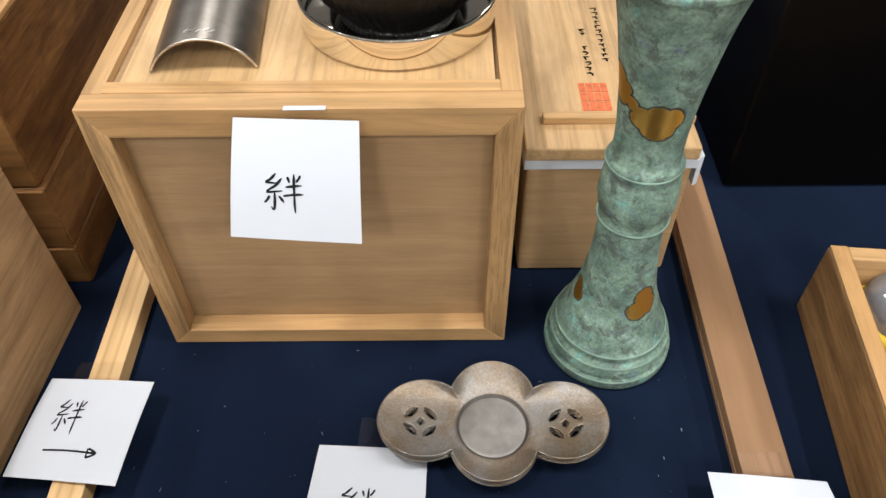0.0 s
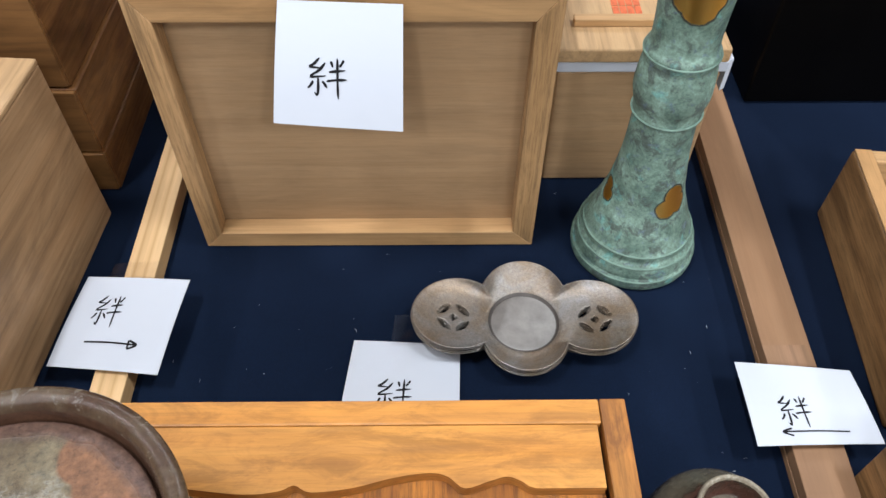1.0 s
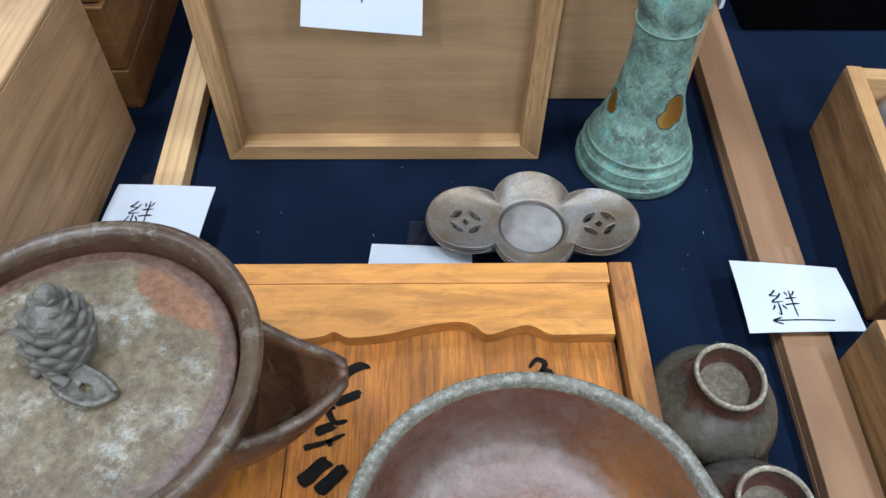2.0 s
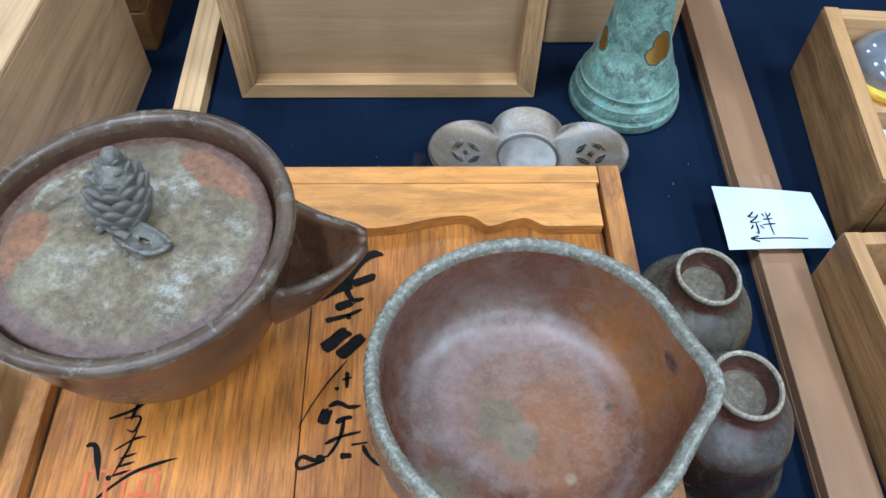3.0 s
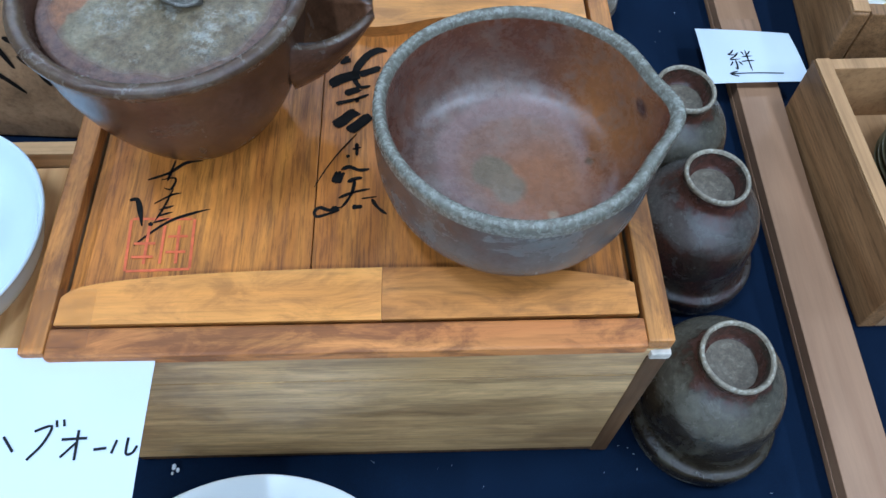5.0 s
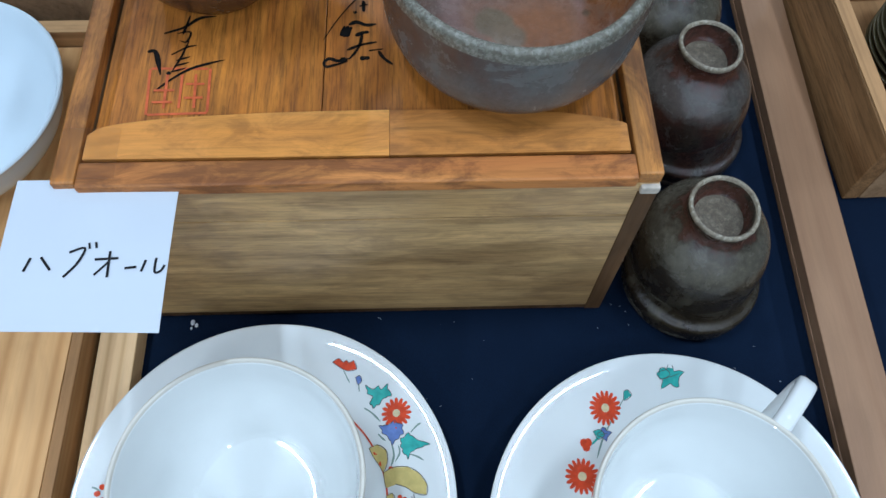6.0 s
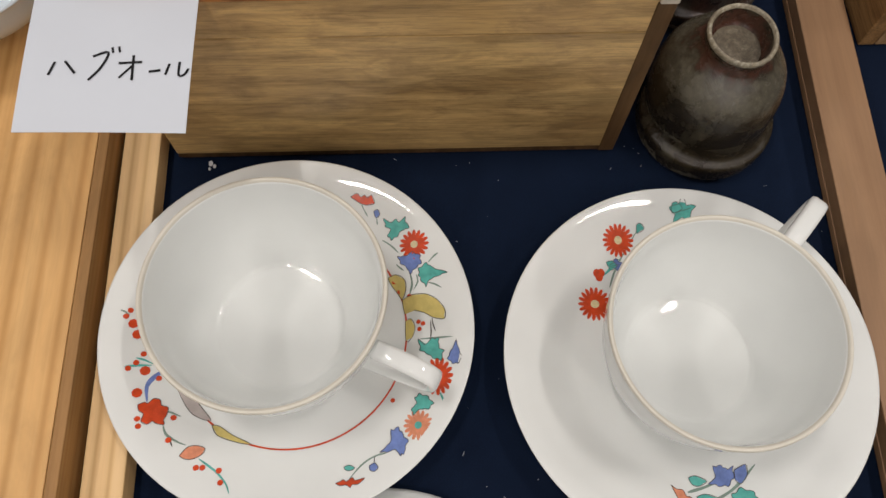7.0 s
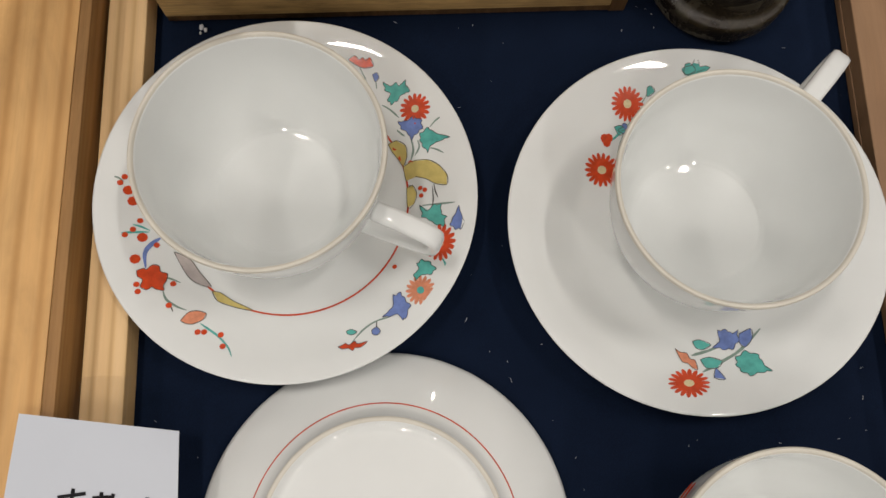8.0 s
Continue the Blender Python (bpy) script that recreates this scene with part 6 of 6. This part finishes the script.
enamel(s2, "leaf", [(-0.0035, -0.0597), (0.0007, -0.0587), (0.0056, -0.0607), (0.003, -0.0636), (-0.0019, -0.0634)], GLAZE_GREEN)
enamel(s2, "leaf", [(0.0023, -0.0635), (0.0053, -0.0686), (0.0006, -0.0678)], GLAZE_BLUE)
enamel(s2, "blossom", [(-0.0134, -0.0543), (-0.0114, -0.0562), (-0.0088, -0.0566), (-0.0078, -0.0593), (-0.0059, -0.0599), (-0.0056, -0.064), (-0.0078, -0.0632), (-0.0092, -0.0613), (-0.0113, -0.0607), (-0.0123, -0.0587)], GLAZE_PINK)
mum(s2, -0.0245, 0.0599, 0.008, 18, GLAZE_RED, None, 1.0, 2)
mum(s2, -0.0379, 0.0294, 0.0084, 18, GLAZE_RED, None, 1.0, 2)
mum(s2, -0.0107, -0.0698, 0.0092, 18, GLAZE_RED, None, 0.68, 2)
berries(s2, [(-0.0359, 0.0442), (-0.0338, 0.0445), (-0.0348, 0.0424)], 0.002)
leaf(s2, 0.008, 0.0735, 0.0072, 0.3, GLAZE_GREEN, 5)
leaf(s2, -0.0255, 0.0485, 0.0038, 0.2, GLAZE_BLUE, 4)

porcelain_cup("white porcelain teacup with tan rim on a painted saucer", pose(-0.0616, -0.0878, 0.0088, 0, 1.6, 0), 0.0498, -26, 0.0750, 0.041)
porcelain_cup("white porcelain teacup with tan rim, handle turned outward", pose(0.1243, -0.1075, 0.0064), 0.0487, 48, 0.0730, 0.056)
s3 = thing("saucer", "white porcelain saucer turned upside down, red ring on its back", "saucer", pose(-0.0180, -0.2385, 0.0188, 180, 0, 0), "porcelain cups and saucers")
under = [(0, 0.0030), (0.044, 0.0030), (0.0472, 0.0030), (0.0480, 0.0004), (0.0486, 0.0), (0.0502, 0.0), (0.0508, 0.0006), (0.0514, 0.0040), (0.056, 0.0060), (0.066, 0.0105), (0.0768, 0.0160), (0.0784, 0.0175), (0.0784, 0.0184), (0.0774, 0.0186), (0.070, 0.0152), (0.060, 0.0110), (0.052, 0.0076), (0.045, 0.0062), (0, 0.0062)]
part("plate", lathe(under, 128), PORCELAIN, s3)
part("red_ring", lathe([(0.0558, 0.0057), (0.0560, 0.00575), (0.0563, 0.0059)], 128), GLAZE_RED, s3, "thin red ring")
part("foot_edge", lathe(smooth_profile([(0.0484, 0.0002), (0.0488, -0.0003), (0.0500, -0.0003), (0.0505, 0.0002)], 2), 112), RIM_TAN, s3)
c4 = porcelain_cup("white porcelain teacup with painted flowers outside, seen in part", pose(0.1310, -0.2535, 0.0), 0.0490, None, 0.07)
bm = bmesh.new()
for k, (aa, zz, ln) in enumerate(((150, 0.050, 0.006), (158, 0.043, 0.008), (146, 0.040, 0.006), (166, 0.052, 0.005))):
    a0 = math.radians(aa)
    wall = lambda u, v: (0.0492 * math.cos(a0 + u / 0.049) * (1 - (0.055 - v) * 1.2), 0.0492 * math.sin(a0 + u / 0.049) * (1 - (0.055 - v) * 1.2), v)
    stroke(bm, [(-ln / 2, zz - 0.002), (0, zz + 0.001), (ln / 2, zz + 0.003)], 0.003, wall)
part("painted_leaves", bm, GLAZE_GREEN, c4)
bm = bmesh.new()
a0 = math.radians(138)
wall = lambda u, v: (0.0493 * math.cos(a0 + u / 0.049) * (1 - (0.055 - v) * 1.2), 0.0493 * math.sin(a0 + u / 0.049) * (1 - (0.055 - v) * 1.2), v)
for dv in (0.0, 0.004):
    stroke(bm, [(-0.006, 0.046 + dv), (0.0, 0.047 + dv), (0.006, 0.045 + dv)], 0.0028, wall)
part("painted_blossom", bm, GLAZE_RED, c4)


# ---- paper cards
def card(name, corners, label, bend=0.0, sag=(0, 0, 1)):
    """A sheet of paper through four corners (tl, tr, br, bl), slightly bent; returns it and a map from (u, v) to its face."""
    tl, tr, br, bl = (Vector(c) for c in corners)
    nrm = (tr - tl).cross(bl - tl).normalized()
    if nrm.z < 0:
        nrm = -nrm

    def at(u, v, lift=0.0):
        p = (tl * (1 - u) + tr * u) * v + (bl * (1 - u) + br * u) * (1 - v)
        return p + nrm * (lift + bend * math.sin(math.pi * v) + 0.0005 * math.sin(math.pi * u))

    bm = bmesh.new()
    n = 12
    top = [[bm.verts.new(at(i / n, j / n, 0.00015)) for i in range(n + 1)] for j in range(n + 1)]
    low = [[bm.verts.new(at(i / n, j / n, -0.00015)) for i in range(n + 1)] for j in range(n + 1)]
    for j in range(n):
        for i in range(n):
            bm.faces.new((top[j][i], top[j][i + 1], top[j + 1][i + 1], top[j + 1][i]))
            bm.faces.new((low[j][i], low[j + 1][i], low[j + 1][i + 1], low[j][i + 1]))
    for k in range(n):
        for t, l in (((0, k), (0, k + 1)), ((n, k + 1), (n, k)), ((k + 1, 0), (k, 0)), ((k, n), (k + 1, n))):
            bm.faces.new((top[t[0]][t[1]], low[t[0]][t[1]], low[l[0]][l[1]], top[l[0]][l[1]]))
    c = thing(name, label, "paper card", None, "paper cards")
    part("sheet", finish(bm), PAPER, c)
    return c, at


def kizuna(parent, at, u0, v0, w, h, pen=0.02):
    """The handwritten character of the cards, in strokes of a felt pen."""
    bm = bmesh.new()
    spot = lambda u, v: at(u0 + w * u, v0 + h * v, 0.0004)
    for pts in ([(0.30, 1.0), (0.16, 0.84), (0.04, 0.76), (0.34, 0.74)], [(0.46, 0.88), (0.30, 0.68), (0.06, 0.50), (0.48, 0.54)], [(0.27, 0.52), (0.28, 0.25), (0.26, 0.02), (0.18, 0.10)], [(0.14, 0.40), (0.08, 0.28), (0.0, 0.20)], [(0.38, 0.40), (0.45, 0.32), (0.52, 0.22)],
                [(0.60, 0.92), (0.64, 0.84), (0.66, 0.76)], [(0.96, 0.96), (0.90, 0.86), (0.84, 0.78)], [(0.56, 0.64), (0.75, 0.67), (1.0, 0.70)], [(0.50, 0.40), (0.75, 0.44), (1.04, 0.46)], [(0.78, 1.0), (0.79, 0.6), (0.80, 0.25), (0.82, -0.06)]):
        stroke(bm, pts, 0.075 * pen / 0.02, spot, 4)
    part("character", bm, INK, parent, "handwritten black character")


def arrow(parent, at, u0, u1, v):
    bm = bmesh.new()
    spot = lambda u, q: at(u, q, 0.0004)
    stroke(bm, [(u0, v), ((u0 + u1) / 2, v + 0.008), (u1, v)], 0.018, spot, 5, False)
    d = 0.075 if u1 > u0 else -0.075
    stroke(bm, [(u1 - d, v + 0.04), (u1, v), (u1 - d, v - 0.045)], 0.02, spot, 4, False)
    if d > 0:
        stroke(bm, [(u1 - d, v - 0.045), (u1 - d * 1.05, v + 0.04)], 0.016, spot, 3, False)
    part("arrow", bm, INK, parent, "hand-drawn arrow")


def tape(parent, corners):
    bm = bmesh.new()
    bm.faces.new([bm.verts.new(c) for c in corners])
    part("tape", finish(bm), TAPE, parent, "clear adhesive tape")


c, at = card("paper_card", [(-0.0355, 0.3755, 0.1808), (0.0218, 0.3752, 0.1785), (0.0205, 0.3478, 0.1255), (-0.0418, 0.3480, 0.1312)], "white card with one handwritten character on the framed box", 0.002)
kizuna(c, at, 0.26, 0.26, 0.29, 0.31)
part("tape", block(-0.0130, 0.0065, 0.3785, 0.3815, 0.1822, 0.1825, 0), PAPER, c, "white tape")
c, at = card("paper_card", [(-0.1695, 0.3425, 0.0172), (-0.1085, 0.3388, 0.0185), (-0.1140, 0.2762, 0.0165), (-0.1750, 0.2818, 0.0172)], "white card with character and arrow over pine rail", 0.0012)
kizuna(c, at, 0.22, 0.44, 0.25, 0.33, 0.018)
arrow(c, at, 0.25, 0.73, 0.26)
tape(c, [(-0.158, 0.3395, 0.0176), (-0.128, 0.3395, 0.0176), (-0.128, 0.3555, 0.0158), (-0.158, 0.3555, 0.0140)])
c, at = card("paper_card", [(0.1985, 0.2810, 0.0180), (0.2590, 0.2745, 0.0190), (0.2625, 0.2325, 0.0185), (0.1980, 0.2320, 0.0180)], "white card with character and arrow over brown rail", 0.0008)
kizuna(c, at, 0.25, 0.22, 0.25, 0.36, 0.018)
arrow(c, at, 0.76, 0.23, 0.15)
part("label_pad", block(0.2190, 0.2435, 0.2805, 0.2945, 0.0132, 0.0135, 0), wood("pale_tape", (0.32, 0.19, 0.11), (0.28, 0.165, 0.09), "Y"), c, "pale paper tape on the rail")
c, at = card("paper_card", [(-0.0115, 0.3075, 0.0008), (0.0500, 0.3035, 0.0008), (0.0480, 0.2440, 0.0008), (-0.0180, 0.2470, 0.0008)], "white card with handwritten character under the pewter dishes", 0.0004)
kizuna(c, at, 0.28, 0.26, 0.30, 0.33, 0.018)
tape(c, [(0.010, 0.3035, 0.0016), (0.032, 0.3030, 0.0016), (0.030, 0.3230, 0.0022), (0.012, 0.3225, 0.0050)])
c, at = card("paper_card", [(-0.1372, 0.0125, 0.1250), (-0.0770, 0.0112, 0.1250), (-0.0790, -0.0466, 0.1181), (-0.1405, -0.0445, 0.1176)], "white card with five handwritten marks taped to the box edge", 0.0006)
spot = lambda u, v: at(u, v, 0.0004)
for w, pts in ((0.016, [(0.215, 0.485), (0.185, 0.395)]), (0.016, [(0.275, 0.49), (0.345, 0.405)]), (0.016, [(0.44, 0.52), (0.53, 0.55), (0.50, 0.45), (0.43, 0.36)]), (0.014, [(0.55, 0.585), (0.56, 0.545)]), (0.014, [(0.59, 0.59), (0.60, 0.55)]), (0.016, [(0.60, 0.475), (0.74, 0.485)]), (0.016, [(0.685, 0.53), (0.69, 0.36)]), (0.014, [(0.685, 0.46), (0.61, 0.375)]), (0.016, [(0.785, 0.42), (0.855, 0.43)]), (0.015, [(0.905, 0.475), (0.885, 0.40)]), (0.015, [(0.965, 0.49), (0.965, 0.40), (1.0, 0.405), (1.02, 0.445)])):
    bm = bmesh.new()
    stroke(bm, [(0.98 * u - 0.015, v - 0.02) for u, v in pts], w, spot, 4, False)
    part("pen_stroke", bm, INK, c, "black pen stroke")
tape(c, [(-0.1235, 0.0105, 0.1292), (-0.1000, 0.0100, 0.1292), (-0.1005, 0.0330, 0.1293), (-0.1225, 0.0330, 0.1293)])
c, at = card("paper_card", [(-0.1605, -0.1830, 0.0300), (-0.1005, -0.1915, 0.0185), (-0.0985, -0.2500, 0.0180), (-0.1640, -0.2450, 0.0310)], "white card lying over the pine rail", 0.0008)
spot = lambda u, v: at(u, v, 0.0004)
for pts in ([(0.30, 0.70), (0.46, 0.735)], [(0.385, 0.76), (0.375, 0.52)], [(0.37, 0.66), (0.28, 0.56)], [(0.39, 0.66), (0.48, 0.59)], [(0.50, 0.71), (0.62, 0.725)], [(0.55, 0.75), (0.55, 0.58)], [(0.62, 0.745), (0.61, 0.62), (0.70, 0.60)], [(0.82, 0.735), (0.815, 0.60)], [(0.77, 0.66), (0.74, 0.60)], [(0.88, 0.67), (0.93, 0.61)]):
    bm = bmesh.new()
    stroke(bm, [(u, v - 0.19) for u, v in pts], 0.022, spot, 3, False)
    part("pen_stroke", bm, INK, c, "black pen stroke")
tape(c, [(-0.146, -0.195, 0.0225), (-0.122, -0.195, 0.0225), (-0.122, -0.168, 0.0158), (-0.146, -0.168, 0.0158)])

# ---- shallow pine tray with a white bowl
ptray = thing("pine_tray", "shallow pale pine tray with a dark inner joint", "tray", pose(0, 0, 0))
part("tray_floor", block(-0.42, -0.1550, -0.44, 0.168, 0.0, 0.0245, 0.0004), WOOD_PINE, ptray, "broad straight-grained pine board")
# the strip's shaded outer side is painted in with the darker pine
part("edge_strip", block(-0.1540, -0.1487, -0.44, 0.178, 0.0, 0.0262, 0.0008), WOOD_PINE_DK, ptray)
part("end_wall", block(-0.42, -0.1545, 0.169, 0.178, 0.0, 0.036, 0.0008), WOOD_PALE, ptray)
wbowl = thing("white_bowl", "plain bluish-white porcelain bowl on the pine tray", "bowl", pose(-0.2270, 0.0960, 0.0247))
part("bowl_body", lathe(smooth_profile([(0, 0.002), (0.025, 0.002), (0.026, 0.0), (0.029, 0.0), (0.030, 0.004), (0.045, 0.012), (0.0575, 0.027), (0.064, 0.043), (0.0655, 0.046), (0.0640, 0.0468), (0.0615, 0.043), (0.0545, 0.030), (0.042, 0.018), (0.02, 0.010), (0, 0.009)], 4), 96), PORCELAIN_BLUE, wbowl)

# ---- boxes beside the brown rail
rb = thing("open_box", "open wooden box with divided trays, padded with yellow silk", "wooden box", pose(0.2757, 0.250, 0, 0, 0, -5.5))
# side wall has its shade in the darker tone, the lip stays paler
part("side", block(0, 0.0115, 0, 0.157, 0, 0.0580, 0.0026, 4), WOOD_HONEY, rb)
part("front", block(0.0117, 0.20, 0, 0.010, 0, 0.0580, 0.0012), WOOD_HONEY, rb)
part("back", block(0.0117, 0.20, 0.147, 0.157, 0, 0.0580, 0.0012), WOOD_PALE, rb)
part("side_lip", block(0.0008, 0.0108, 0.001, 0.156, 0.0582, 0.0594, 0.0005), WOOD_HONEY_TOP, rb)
part("box_floor", block(0.0117, 0.20, 0.010, 0.147, 0.002, 0.010, 0), WOOD_PALE, rb)
part("divider", block(0.0117, 0.20, 0.070, 0.075, 0.010, 0.046, 0.0008), WOOD_PALE, rb)
sk = thing("silk_pad", "crumpled yellow silk lining in the open box", "cloth", pose(0.2757, 0.250, 0.0102, 0, 0, -5.5))


def silk():
    bm = bmesh.new()
    n = 26
    g = [[bm.verts.new((0.0120 + 0.12 * i / n, 0.0755 + 0.071 * j / n, 0.018 + 0.007 * noise.noise(Vector((i * 0.33, j * 0.33, 2))) + 0.012 * max(0, 1 - i / 3.0))) for i in range(n + 1)] for j in range(n + 1)]
    for j in range(n):
        for i in range(n):
            bm.faces.new((g[j][i], g[j][i + 1], g[j + 1][i + 1], g[j + 1][i]))
    made = bmesh.ops.extrude_edge_only(bm, edges=[e for e in bm.edges if e.is_boundary])
    for v in made["geom"]:
        if isinstance(v, bmesh.types.BMVert):
            v.co.z = 0.0
    return finish(bm, True)


part("lining", silk(), SILK, sk)
dome = thing("glass_dome", "grey glass dome on a yellow enamelled ring", "glass dome", pose(0.3370, 0.3720, 0.0340))
part("dome", lathe(smooth_profile([(0, -0.002), (0.0275, -0.002), (0.0285, 0.002), (0.027, 0.010), (0.020, 0.018), (0.010, 0.0225), (0, 0.0235)], 4), 64), GLASS_GREY, dome)
part("ring", lathe(smooth_profile([(0.0280, -0.006), (0.031, -0.005), (0.0315, -0.001), (0.0288, 0.002)], 4), 64), ENAMEL_YELLOW, dome, "yellow enamelled ring")
tile = thing("enamel_plaque", "enamelled plaque with yellow, blue and red scrolls", "plaque", pose(0.2757, 0.250, 0.0102, 0, 0, -5.5))
part("plate", block(0.0135, 0.085, 0.012, 0.068, 0.0002, 0.024, 0.002), ENAMEL_WHITE, tile)
rnd = random.Random(8)
for k in range(26):
    cx, cy = rnd.uniform(0.016, 0.08), rnd.uniform(0.014, 0.060)
    pts = [(cx + (0.0055 + 0.002 * math.sin(3 * t + k)) * math.cos(t), cy + (0.0042 + 0.0015 * math.cos(2 * t + k)) * math.sin(t)) for t in [q * 0.45 for q in range(14)]]
    part("scroll", prism(pts, 0.0241 + 0.0002 * (k % 5), 0.0246 + 0.0002 * (k % 5)), (ENAMEL_YELLOW, ENAMEL_BLUE, ENAMEL_RED, ENAMEL_YELLOW, ENAMEL_WHITE)[k % 5], tile)

rb = thing("open_box", "open honey-brown wooden box holding stacked dishes", "wooden box", pose(0.2505, 0.0710, 0, 0, 0, 1.5))
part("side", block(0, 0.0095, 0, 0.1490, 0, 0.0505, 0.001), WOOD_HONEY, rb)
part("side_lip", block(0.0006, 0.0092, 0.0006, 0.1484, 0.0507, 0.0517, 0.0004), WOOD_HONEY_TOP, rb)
part("front", block(0.0097, 0.19, 0, 0.008, 0, 0.0505, 0.0008), WOOD_SIDE, rb)
part("back", block(0.0097, 0.19, 0.141, 0.149, 0, 0.0505, 0.0008), WOOD_HONEY_TOP, rb)
part("box_floor", block(0.0097, 0.19, 0.008, 0.141, 0.002, 0.008, 0), WOOD_HONEY_TOP, rb)
first = None
for i in range(6):
    m = pose(0.3270, 0.1600, 0.0082 + 0.0048 * i)
    if first is None:
        first = thing("olive_dish", "olive-brown glazed dish, one of a stack in the box", "dish", m, "stack of olive dishes")
        part("plate", lathe(smooth_profile([(0, 0.0005), (0.02, 0.0), (0.030, 0.001), (0.0425, 0.0062), (0.0440, 0.0076), (0.0432, 0.0082), (0.030, 0.0042), (0, 0.0030)], 3), 64), OLIVE, first)
    else:
        copy_thing(first, m)
